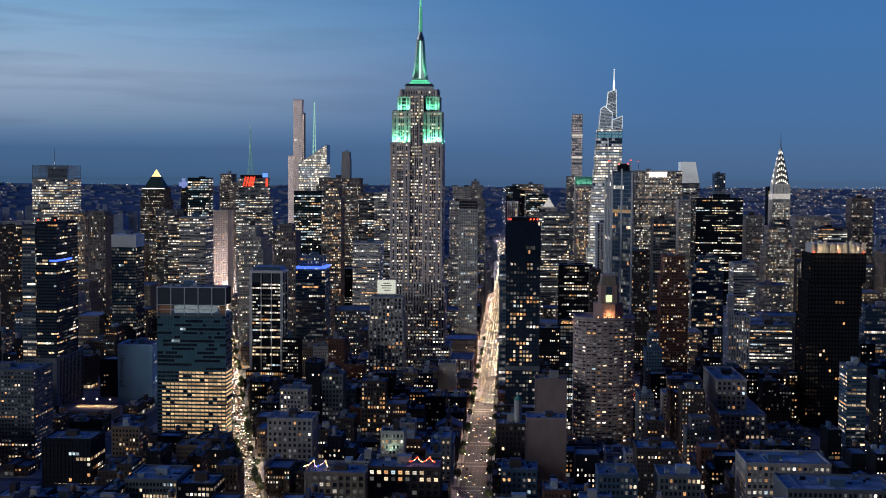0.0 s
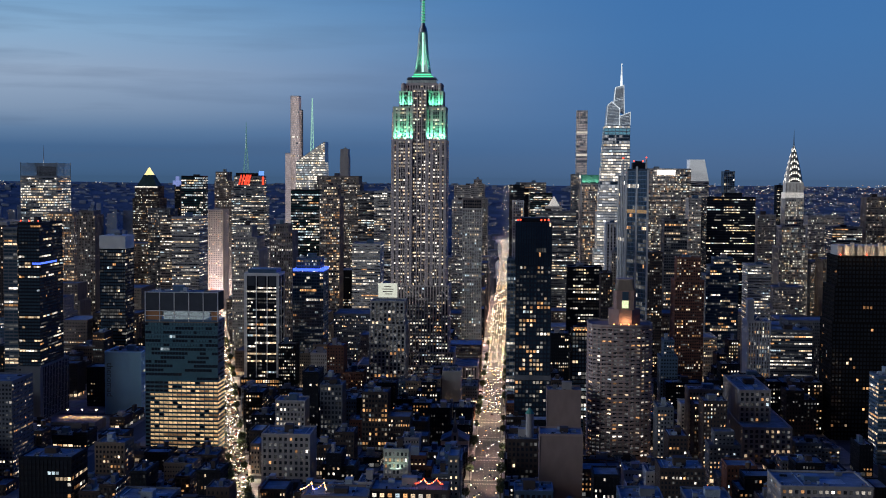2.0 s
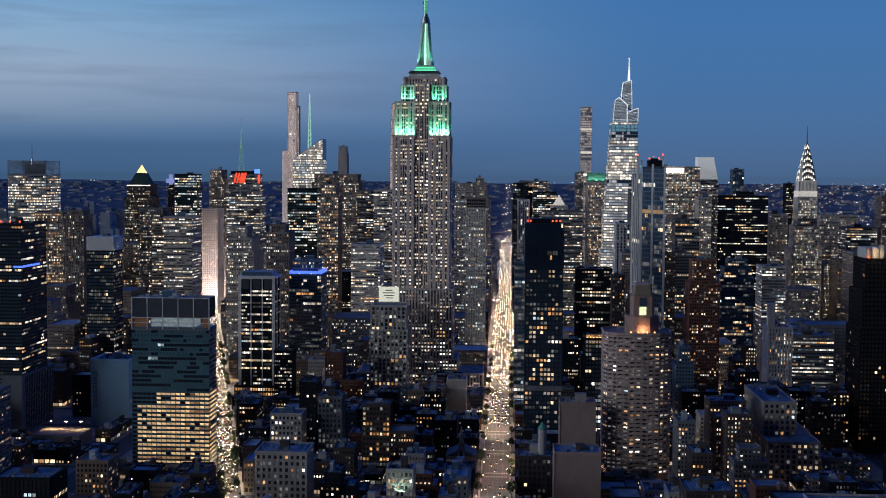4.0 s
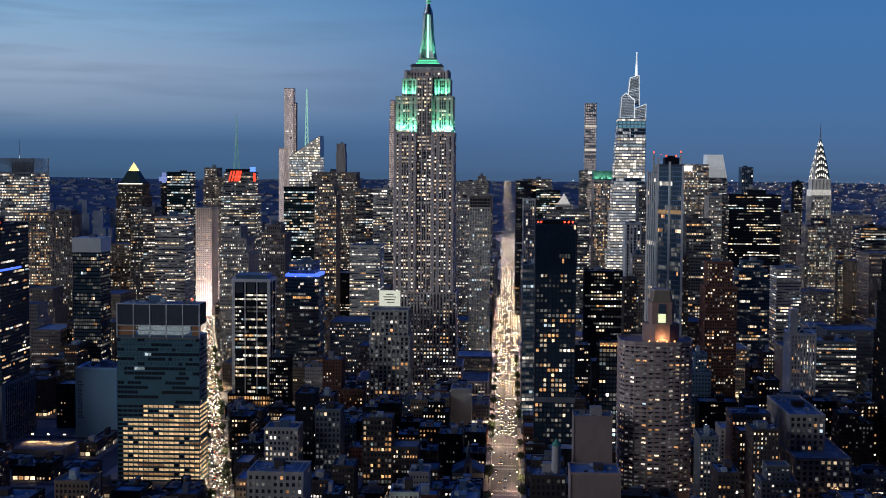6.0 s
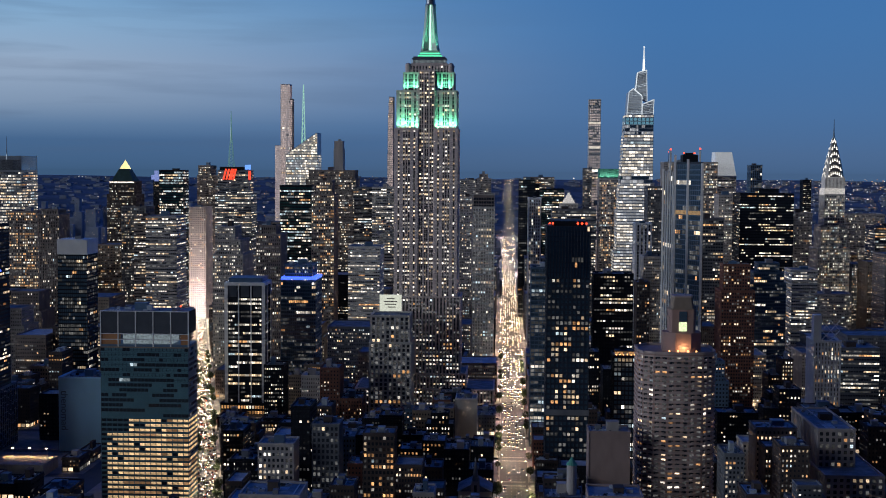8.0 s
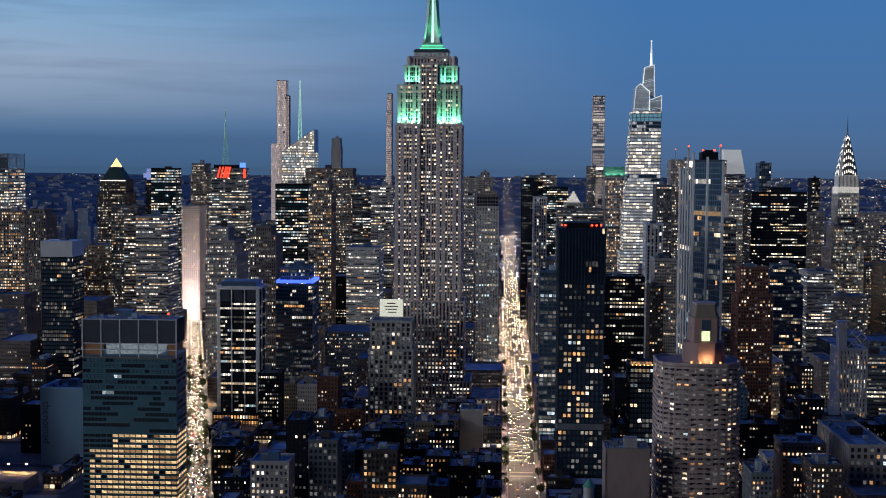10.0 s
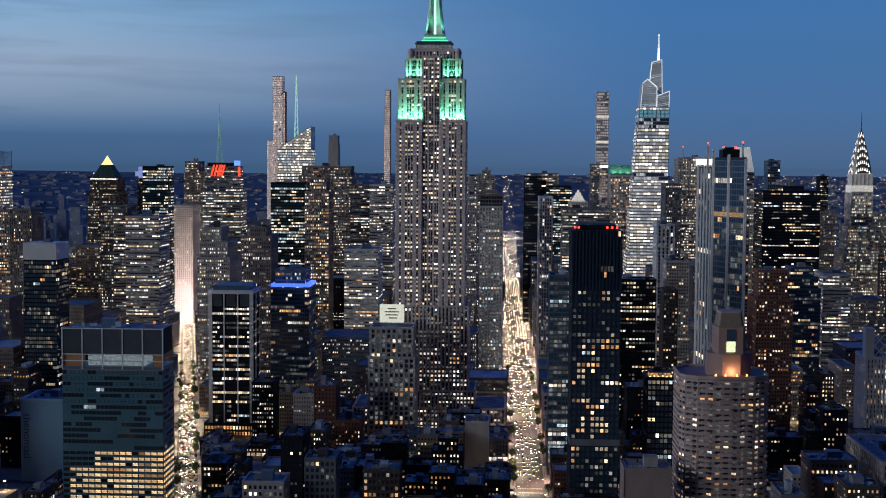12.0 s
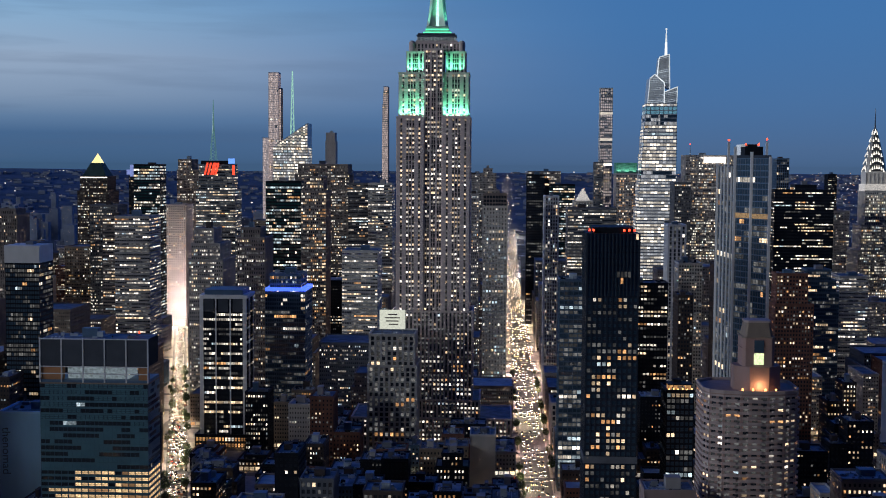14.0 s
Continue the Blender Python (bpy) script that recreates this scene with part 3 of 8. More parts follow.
building("blue glass tower with sloped shoulders", [(251.0, 289.2, 120.0, 160.0, 0.0, 111.8), (256.3, 287.4, 124.0, 156.0, 111.8, 122.5), (261.6, 283.3, 128.0, 152.0, 122.5, 132.0)], GLASSY, BLUESTEEL, "office_tower", seed=42)
building("pale stone office building with lit floors", [(323.8, 353.1, 250.0, 290.0, 0.0, 116.1)], BANDS, PALE, "office_tower", seed=43)
building("red brick tower with a lit grid", [(191.5, 221.8, -60.0, -25.0, 0.0, 119.1), (194.1, 218.7, -52.0, -33.0, 119.1, 142.8)], HOMES, BRICK, "office_tower", seed=44)
building("stone office tower with lit grid, east", [(372.8, 413.9, 330.0, 370.0, 0.0, 81.3)], OFFICE, LIME, "office_tower", seed=45)
building("dark brown tower at the east side", [(578.7, 613.2, 640.0, 675.0, 0.0, 200.2)], OFFICE, HAZEBROWN, "office_tower", seed=46)
# ---- towers of the middle ground ----
building("black stone tower under a floodlit crown", [(298.0, 345.4, -300.0, -256.0, 0.0, 103.0), (299.5, 347.5, -299.0, -257.0, 103.0, 134.3), (302.0, 351.0, -297.0, -259.0, 134.3, 160.4)], Style(3,3.7,0.35,0.4,lit=0.05,rows=0,tone='amber',dim=0.0), BLACKSTONE, "office_tower", seed=47)
building("glass apartment block with lit balcony floors", [(310.6, 326.5, -400.0, -374.0, 0.0, 70.7)], Style(3.6,3.3,0.12,0.5,pd=0.2,sd=0.3,lit=0.9,rows=0.1,tone='warm',panes='blue'), BLUESTEEL, "office_tower", single=40, seed=48)
building("blue glass tower at the east edge", [(416.1, 457.7, -60.0, -20.0, 0.0, 88.6)], GLASSY, BLUESTEEL, "office_tower", seed=49)
west_dark = Style(2.6, 3.1, 0.12, 0.45, pd=0.15, sd=0.4, lit=0.14, tone='mixed', panes='blue', dim=0.05)
building("dark glass apartment tower with red lamps on its roof", [(-431.0, -411.6, -285.0, -225.0, 52.4, 182.2)], west_dark, DARK, "office_tower", single=60, seed=50)
building("narrow wing of balcony floors beside a dark tower", [(-446.5, -433.6, -281.0, -246.0, 0.0, 178.0)], Style(4.3, 3.1, 0.1, 0.4, pd=0.1, sd=0.7, lit=0.2, tone='mixed', panes='blue', dim=0.15), GREY, "office_tower", single=30, seed=501, clutter=False)
def lattice_podium():
    x0, x1, y0, y1, z1 = -433.0, -411.0, -288.0, -212.0, 52.0
    top = thing("podium_building", (x0 + x1) / 2, (y0 + y1) / 2, 0, "grey podium with a black glass side under pale lattice lines", "building")
    g = Geo()
    g.box(x0, x1, y0, y1, 0, z1)
    part("wall", g, GREY, top)
    g = Geo()
    g.box(x1, x1 + 0.06, y0 + 7, y1 - 1, 2, z1 - 2)
    part("glass_side", g, PANE, top, "black glass")
    rng = random.Random(12)
    g = Geo()
    n = 17
    for i in range(n):
        ya, yb = y0 + 7 + (y1 - y0 - 8) * i / n, y0 + 7 + (y1 - y0 - 8) * (i + 1) / n
        g.box(x1, x1 + 0.35, ya - 0.18, ya + 0.18, 2, z1 - 2)
        z = 2 + rng.uniform(1, 5)
        while z < z1 - 3:
            g.box(x1, x1 + 0.33, ya, yb, z, z + 0.36, bottom=True)
            z += rng.uniform(3.5, 8)
    part("lattice", g, LIME, top, "pale lattice lines", kind="stuff")
    g = Geo()
    for i in range(16):
        g.box(x0 + 2.6, x0 + 4.2, y0 - 0.06, y0, 3 + 3 * i, 4.8 + 3 * i)
    part("slot_windows", g, PANE, top, kind="stuff")


lattice_podium()
building("tower with a blue lit crown", [(-222.7, -189.3, -30.0, 10.0, 0.0, 121.5), (-219.5, -193.2, -26.0, 6.0, 121.5, 136.3)], GLASSY, BLUESTEEL, "office_tower", single=60, seed=52)
building("slim pale concrete grid tower under a dark top", [(-44.1, -20.5, 175.4, 204.2, 0.0, 188.0)], Style(2.95, 3.7, 0.5, 0.42, pd=0.5, sd=0.35, lit=0.4, tone='cool', dim=0.9), PALE, "office_tower", single=60, seed=53, clutter=False)
building("dark louvred plant floors on a pale tower", [(-43.6, -21.0, 176.0, 203.6, 188.1, 200.0)], Style(3, 3.9, 0.2, 0.3, lit=0.0, dim=0.0), HAZEBROWN, "plant_floors", seed=531, clutter=False)
PALEBLUESIGN = glowing("pale_blue_sign_light", (0.35, 0.45, 1.0), 0.55, spread=0, curtain=0.3)
SIGNWHITE = glowing("white_sign_light", (1.0, 0.93, 0.85), 2.2, spread=0, curtain=0.3)

BLUEBAND = glowing("blue_band_light", (0.06, 0.14, 1.0), 2.0, spread=0.1, curtain=0.3)

# ---- the great setback tower with its green crown ----
def tower_cols(L, kind):
    """Window columns of one face: centre and width of each."""
    if kind == "wing":
        return [(L * f, 1.4) for f in (0.165, 0.39, 0.5, 0.61, 0.835)]
    if kind == "middle":
        return [(L * f, 1.3) for f in (0.12, 0.245, 0.44, 0.56, 0.755, 0.88)]
    n = max(1, round(L / 2.9))
    return [(L * (i + 0.5) / n, 1.35) for i in range(n)]


def tower_face(ribs, panes, a, b, z0, z1, kind, rng, lit=0.5):
    """Wide stone piers with columns of windows and dark spandrels set back between them."""
    L = math.hypot(b[0] - a[0], b[1] - a[1])
    ux, uy = (b[0] - a[0]) / L, (b[1] - a[1]) / L
    nx, ny = uy, -ux

    def at(q, d, z):
        return (a[0] + ux * q + nx * d, a[1] + uy * q + ny * d, z)

    cols = tower_cols(L, kind)
    edges = [0.0] + [e for c, w in cols for e in (c - w / 2, c + w / 2)] + [L]
    d = 0.55
    for q0, q1 in zip(edges[::2], edges[1::2]):
        if q1 - q0 < 0.05:
            continue
        ribs.face([at(q0, d, z0), at(q1, d, z0), at(q1, d, z1), at(q0, d, z1)])
        ribs.face([at(q0, 0, z0), at(q0, d, z0), at(q0, d, z1), at(q0, 0, z1)])
        ribs.face([at(q1, d, z0), at(q1, 0, z0), at(q1, 0, z1), at(q1, d, z1)])
        ribs.face([at(q0, d, z1), at(q1, d, z1), at(q1, 0, z1), at(q0, 0, z1)])
    nf = max(1, round((z1 - z0) / 3.75))
    fh = (z1 - z0) / nf
    busy = [rng.choice((0.55, 0.8, 1.0, 1.3, 1.75)) for _ in range(nf)]
    for j in range(nf):
        za, zb = z0 + j * fh + 1.35, z0 + (j + 1) * fh - 0.8
        for n, (c, w) in enumerate(cols):
            q0, q1 = c - w / 2, c + w / 2
            ribs.face([at(q0, 0.22, za - 1.55), at(q1, 0.22, za - 1.55), at(q1, 0.22, za), at(q0, 0.22, za)], 1)
            ribs.face([at(q0, 0.22, za), at(q1, 0.22, za), at(q1, 0.02, za), at(q0, 0.02, za)], 1)
            if n == 0 or rng.random() > 0.15:
                on = rng.random() < lit * busy[j]
                k = rng.choices((3, 1, 5), (4, 4, 2))[0] if on else rng.choices((0, 5), (7, 2))[0]
            panes.face([at(q0, 0.05, za), at(q1, 0.05, za), at(q1, 0.05, zb), at(q0, 0.05, zb)], k)


def great_tower():
    x0, x1, y0, y1 = -111.0, -52.7, -60.0, -19.0
    m0, m1, cx, cy = -89.4, -74.3, -81.85, -39.5
    zl, zg, zt, zu, zv, zw, zm, zn = 110.5, 266.3, 301.5, 318.3, 326.0, 333.6, 339.2, 387.3
    st = Style(3.1, 3.75, 0.5, 0.52, pd=0.8, sd=0.12, lit=0.62, rows=0.04, tone="office", dim=0.4)
    tiers = [
        (cx - 64, cx + 64, y0 - 8, y1 + 8, 0, 25),
        (x0 - 9, x1 + 9, y0 - 4, y1 + 4, 25, 39.0),
        (x0 - 2, x1 + 3.0, y0 - 1.5, y1 + 1.5, 39.0, zl),
    ]
    top = building("grey limestone setback skyscraper with a green lit crown", tiers, st, TOWERSTONE, "skyscraper", seed=900, single=0, clutter=False, span_mat=STONE_DARK)
    rng = random.Random(77)
    ribs, panes, wall = Geo(), Geo(), Geo()

    def block(xa, xb, ya, yb, za, zb_, kind, lit, sides=""):
        """One upright mass of the tower with its faces, roof and parapet."""
        wall.box(xa, xb, ya, yb, za, zb_ - 0.02, top=False)
        tower_face(ribs, panes, (xa, ya), (xb, ya), za, zb_, kind, rng, lit)
        tower_face(ribs, panes, (xb, yb), (xa, yb), za, zb_, kind, rng, lit)
        if "e" in sides:
            tower_face(ribs, panes, (xb, ya), (xb, yb), za, zb_, "side", rng, lit)
        if "w" in sides:
            tower_face(ribs, panes, (xa, yb), (xa, ya), za, zb_, "side", rng, lit)
        rf = Geo()
        rf.face([(x, y, zb_ - 0.02) for x, y in rect(xa, xb, ya, yb)])
        part("roof", rf, ROOF, top)
        parapet_ring(ribs, rect(xa, xb, ya, yb), zb_, 0.75, 0.9)

    # the middle rises unbroken; the wings step back beside it
    block(m0, m1, y0 + 1.4, y1 - 1.4, zl, zu + 2.0, "middle", 0.6)
    block(x0, m0 - 0.02, y0, y1, zl, zg, "wing", 0.66, "w")
    block(m1 + 0.02, x1, y0, y1, zl, zg, "wing", 0.66, "e")
    block(x0 + 1.5, m0 - 0.02, y0 + 2.9, y1 - 2.9, zg, zt, "wing", 0.5, "w")
    block(m1 + 0.02, x1 - 1.3, y0 + 2.9, y1 - 2.9, zg, zt, "wing", 0.5, "e")
    block(x0 + 7.4, m0 - 0.6, y0 + 5.8, y1 - 5.8, zt, zu, "wing", 0.1, "w")
    block(m1 + 2.0, x1 - 4.2, y0 + 5.8, y1 - 5.8, zt, zu, "wing", 0.1, "e")
    block(x0 + 9.6, x1 - 5.6, y0 + 8.5, y1 - 8.5, zu, zv, "side", 0.1, "ew")
    part("wall", wall, TOWERSTONE, top, "limestone shaft of the tower")
    part("facade_ribs", ribs, [TOWERSTONE, STONE_DARK], top, kind="stuff")
    part("glazing", panes, SETS["dark"], top, kind="stuff")
    # pointed stone caps over the middle piers
    for f in (0.03, 0.345, 0.655, 0.97):
        g = Geo()
        xa = m0 + (m1 - m0) * f
        g.prism(rect(xa - 0.9, xa + 0.9, y0 + 0.6, y0 + 1.4), zu - 6.0, zu + 3.4, scale=0.35)
        part("pier_cap", g, TOWERSTONE, top)
    # round corner turrets of the top tier
    for xa in (x0 + 11.4, x1 - 7.2):
        g = Geo()
        g.cyl(xa, y0 + 9.0, 2.7, zu - 1.0, zv + 0.2, 14)
        g.cyl(xa, y0 + 9.0, 2.7, zv + 0.2, zv + 1.9, 14, r1=1.5)
        part("corner_turret", g, TOWERSTONE, top)
    g = Geo()
    g.box(x0 + 14, x1 - 10.8, cy - 10.5, cy + 10.5, zv, zv + 2.3)
    part("observation_deck", g, TOWERSTONE, top)
    g = Geo()
    n = 30
    for i in range(n):
        xa = x0 + 14.3 + (x1 - x0 - 25.4) * i / (n - 1)
        g.box(xa - 0.16, xa + 0.16, cy - 10.6, cy - 10.3, zv + 2.3, zv + 5.0)
    part("deck_fence", g, FENCEGLOW, top, "fence posts with a pale glow in place of deck lamps", kind="stuff")
    g = Geo()
    g.box(x0 + 15.2, x1 - 12.2, cy - 9.3, cy + 9.3, zv + 2.3, zw - 1.6)
    for k in range(2):
        g.box(x0 + 14.6 + k * 1.2, x1 - 11.6 - k * 1.2, cy - 9.8 + k, cy + 9.8 - k, zw - 1.6 + k * 1.3, zw - 0.6 + k * 1.3)
    part("deck_room", g, STEEL, top)
    mx = (x0 + x1) / 2 + 2.0
    for r, za, zb_ in ((11.2, zw + 0.9, zw + 1.8), (9.4, zw + 3.2, zw + 4.2)):
        g = Geo()
        g.box(mx - r, mx + r, cy - 8.5, cy + 8.5, za, zb_)
        part("light_ledge", g, GREENLIGHT, top)
    g = Geo()
    g.box(mx - 10.6, mx + 10.6, cy - 8, cy + 8, zw - 0.2, zw + 0.9)
    g.box(mx - 10.0, mx + 10.0, cy - 7.6, cy + 7.6, zw + 1.8, zw + 3.2)
    g.box(mx - 8.8, mx + 8.8, cy - 7.2, cy + 7.2, zw + 4.2, zm + 1.0)
    part("mast_plinth", g, MASTSTEEL, top)
    # mast: glazed shaft between four winged buttresses
    zs = zm + (zn - zm) * 0.9
    g = Geo()
    g.cyl(mx, cy, 3.4, zm + 1, zs, 16, r1=2.7)
    part("mast_glazing", g, MASTLIGHT, top, "mast glazing lit pale green from inside")
    for a in (45, 135, 225, 315):
        dx, dy = math.cos(radians(a)), math.sin(radians(a))
        g = Geo()
        for r0, za, r1, zb_ in ((10.8, zm + 1, 8.8, zm + 9), (8.8, zm + 9, 7.0, zm + 21), (7.0, zm + 21, 5.0, zs)):
            w = 1.5
            px, py = -dy, dx
            for q in (1, -1):
                g.face([(mx + dx * 2 + px * w * q, cy + dy * 2 + py * w * q, za), (mx + dx * r0 + px * w * q, cy + dy * r0 + py * w * q, za), (mx + dx * r1 + px * w * q, cy + dy * r1 + py * w * q, zb_), (mx + dx * 2 + px * w * q, cy + dy * 2 + py * w * q, zb_)])
            g.face([(mx + dx * r0 + px * w, cy + dy * r0 + py * w, za), (mx + dx * r0 - px * w, cy + dy * r0 - py * w, za), (mx + dx * r1 - px * w, cy + dy * r1 - py * w, zb_), (mx + dx * r1 + px * w, cy + dy * r1 + py * w, zb_)])
        part("mast_wing", g, MASTSTEEL, top)
    g = Geo()
    for r, za, zb_ in ((5.2, zs, zs + 1.2), (4.6, zs + 1.2, zn), (3.6, zn, zn + 2.5), (2.4, zn + 2.5, zn + 6)):
        g.cyl(mx, cy, r, za, zb_, 16, r1=r * 0.9)
    part("mast_dome", g, STEEL, top)
    g = Geo()
    hh = 62.0
    za = zn + 6
    g.cyl(mx, cy, 1.9, za, za + hh * 0.42, 10, r1=1.6)
    g.cyl(mx, cy, 1.2, za + hh * 0.42, za + hh * 0.7, 8, r1=0.9)
    g.cyl(mx, cy, 0.5, za + hh * 0.7, za + hh, 6, r1=0.15)
    antenna = part("antenna", g, ANTENNALIGHT, top, "antenna with a painted green glow")
    g = Geo()
    for k in range(9):
        g.cyl(mx, cy, 2.7 - k * 0.1, za + 2 + k * 3.0, za + 3.0 + k * 3.0, 10)
    for k in range(4):
        g.box(mx - 3.0, mx - 2.2, cy - 0.4, cy + 0.4, za + 4 + k * 6.0, za + 6.5 + k * 6.0)
    part("antenna_rings", g, STEEL, antenna, kind="stuff")
    # floodlights on the ledges of the wings
    for i in range(9):
        for xa, xb in ((x0 + 1.5, m0), (m1, x1 - 1.3)):
            x = xa + (xb - xa) * (i + 0.5) / 9
            flood(top, (x, y0 + 0.9, zg + 1.0), (x + (xa + xb - 2 * x) * 0.1, y0 + 4.6, zg + 30), 15000)
    for i in range(3):
        for xa, xb in ((x0 + 7.4, m0 - 0.6), (m1 + 2.4, x1 - 5.2)):
            x = xa + (xb - xa) * (i + 0.5) / 3
            flood(top, (x, y0 + 3.3, zt + 1.0), (x, y0 + 7.2, zt + 16), 20000)
    for x, q in ((x0, 1), (x1, -1)):
        for dy in (10, 22, 33):
            flood(top, (x + q * 0.4, y0 + dy, zg + 0.9), (x + q * 5, y0 + dy, zg + 46), 30000)
            flood(top, (x + q * 5.6, y0 + dy, zt + 0.9), (x + q * 10, y0 + dy, zt + 28), 18000)
    for dx, dy in ((-9.0, -9.5), (9.0, -9.5), (0, -10.5), (-9.5, 9), (9.5, 9)):
        flood(top, (mx + dx, cy + dy, zm + 1.6), (mx + dx * 0.15, cy + dy * 0.15, zn), 14000)
    return top


def flood(top, at, to, power):
    lp = new("floodlight", bpy.data.lights.new("floodlight", "SPOT"))
    lp.data.energy, lp.data.color, lp.data.spot_size, lp.data.spot_blend, lp.data.shadow_soft_size = power, (0.15, 1.0, 0.54), radians(72), 0.9, 1.0
    lp.parent = top
    lp.matrix_parent_inverse = top.matrix_basis.inverted()
    lp.matrix_basis = look(at, to)


TOWERSTONE = surface("tower_limestone", (0.67, 0.57, 0.54), 0.85, var=0.15, streak=0.85, bump=0.2)
STONE_DARK = surface("dark_spandrel", (0.13, 0.12, 0.12), 0.6, 0.2, var=0.2)
# fence posts glow themselves to stand in for the deck lamps
FENCEGLOW = glowing("deck_fence_glow", (0.75, 0.9, 0.95), 0.32, spread=0.3, curtain=0.3)
GREENLIGHT = glowing("green_ledge_light", (0.12, 1.0, 0.5), 1.2, spread=0.0, curtain=0.2)
MASTLIGHT = glowing("mast_light", (0.50, 1.0, 0.78), 1.7, spread=0.0, curtain=0.25)
# green light on the antenna painted as its own glow
ANTENNALIGHT = glowing("antenna_painted_glow", (0.16, 0.95, 0.50), 0.55, spread=0.0, curtain=0.6)
MASTSTEEL = surface("mast_aluminium", (0.55, 0.62, 0.58), 0.5, 0.25, var=0.2)
great_tower()


# ---- the wide glass hotel beside the diagonal street ----
def glass_hotel():
    x0, x1, y0, y1 = -284.2, -223.5, -388.0, -364.0
    zt, zp, zr, zo, zm, zl = 131.2, 115.3, 108.9, 106.4, 57.5, -13.3
    top = thing("hotel", (x0 + x1) / 2, (y0 + y1) / 2, 0, "wide blue glass hotel with warm lit lower floors", "building")
    rng = random.Random(4)
    wall, ribs, panes = Geo(), Geo(), Geo()
    wall.box(x0, x1, y0, y1, 0, zr - 1)
    part("wall", wall, BLUESTEEL, top)
    # podium
    pod = Geo()
    pod.box(x0 - 2, x1 + 2, y0 - 5, y1 + 8, 0, zl * 0.45)
    part("podium", pod, DARK, top)
    ring = rect(x0, x1, y0, y1)
    warm = Style(3.8, 3.4, 0.10, 0.42, pd=0.25, sd=0.35, lit=1.4, rows=0, tone="hotel", panes="hotel", dim=0.6)
    dusk = Style(2.5, 3.4, 0.05, 0.34, pd=0.12, sd=0.22, lit=0.015, rows=0, tone="cool", panes="teal", dim=0.28)
    out = []
    for i in range(4):
        facade(ribs, panes, ring[i], ring[(i + 1) % 4], zl * 0.45, zm, warm if i != 2 else dusk, rng, {}, out if i == 0 else None)
    # the guest rooms at the west end are mostly dark, more so on the upper of these floors
    for (x, y, z), u, w, h, k in out:
        f, g_ = (x - x0) / (x1 - x0), (z - zl) / (zm - zl)
        if f > 0.97 or f < (0.32 if g_ > 0.84 else 0.06) or rng.random() < 0.07:
            k = 0
        single_window(top, ((x, y, z), u, w, h, k), warm)
    part("lower_glazing", panes, SETS["hotel"], top, kind="stuff")
    panes, out = Geo(), []
    for i in range(4):
        facade(ribs, panes, ring[i], ring[(i + 1) % 4], zm, zo, dusk, rng, {}, out if i == 0 else None)
    for s in out[-150:]:
        single_window(top, s, dusk)
    for (x, y, z), (ux, uy), w, h, k in out[:-150]:
        panes.face([(x - ux * w / 2, y - uy * w / 2, z), (x + ux * w / 2, y + uy * w / 2, z), (x + ux * w / 2, y + uy * w / 2, z + h), (x - ux * w / 2, y - uy * w / 2, z + h)], k)
    part("upper_glazing", panes, SETS["teal"], top, kind="stuff")
    part("facade_ribs", ribs, [BLUESTEEL, TEAL], top, kind="stuff")
    # open terrace under the mechanical screen
    g = Geo()
    g.box(x0 - 0.3, x1 + 0.3, y0 - 0.3, y1 + 0.3, zo - 0.8, zo)
    part("terrace_slab", g, TAN, top)
    g = Geo()
    g.box(x0 + 14, x1 - 12, y0 + 5, y1 - 2, zo, zp)
    part("terrace_room", g, COOL, top, "lit terrace room with pale walls")
    for xa in (x0 + 0.4, x1 - 5.4):
        g = Geo()
        g.box(xa, xa + 5 + (7 if xa < x1 - 10 else 0), y0 + 0.6, y0 + 5, zo, zp)
        part("terrace_wall", g, ORANGE_WALL, top, "orange brown terrace wall")
    g = Geo()
    g.box(x0 + 0.4, x1 - 0.4, y0 + 0.4, y1 - 0.4, zp, zt - 0.5, bottom=True)
    part("mechanical_screen", g, DARK, top)
    n = 5
    for i in range(n):
        g = Geo()
        w = (x1 - x0) / n
        g.box(x0 + i * w + 0.45, x0 + (i + 1) * w - 0.45, y0, y0 + 0.4, zp + 0.6, zt - 0.9)
        part("screen_panel", g, SLATE, top)
    for i in range(n + 1):
        g = Geo()
        xa = x0 + (x1 - x0) * i / n
        g.box(xa - 0.35, xa + 0.35, y0 - 0.3, y0 + 0.5, zo, zt)
        part("white_post", g, WHITE, top)
    for z in (zp, zt - 0.45, zo + (zp - zo) * 0.55):
        g = Geo()
        g.box(x0 - 0.4, x1 + 0.4, y0 - 0.33, y0 + 0.3, z - 0.28, z + 0.28, bottom=True)
        part("white_rail", g, WHITE, top)
    g = Geo()
    g.face([(x0 + 0.4, y0 + 0.4, zt - 0.45), (x1 - 0.4, y0 + 0.4, zt - 0.45), (x1 - 0.4, y1 - 0.4, zt - 0.45), (x0 + 0.4, y1 - 0.4, zt - 0.45)])
    part("roof", g, ROOF, top)
    rooftop(top, [(x0 + 3, x1 - 3, y0 + 3, y1 - 3, zt - 0.45)], rng)
    for xa in (x0 + 22, x1 - 8):
        warning_lamp(top, xa, y0 + 12, zt)


def warning_lamp(top, x, y, z, tall=1.6):
    g = Geo()
    g.cyl(x, y, 0.15, z - 0.5, z + tall, 6)
    post = part("lamp_post", g, STEEL, top)
    g = Geo()
    g.cyl(x, y, 0.75, z + tall, z + tall + 1.2, 8, r1=0.5)
    part("warning_lamp", g, REDLAMP, post, "red warning lamp")


TEAL = surface("teal_spandrel_glass", (0.085, 0.20, 0.25), 0.35, 0.1, var=0.25, spec=0.7)
NAVY = surface("navy_metal", (0.026, 0.038, 0.058), 0.5, 0.2, var=0.25)
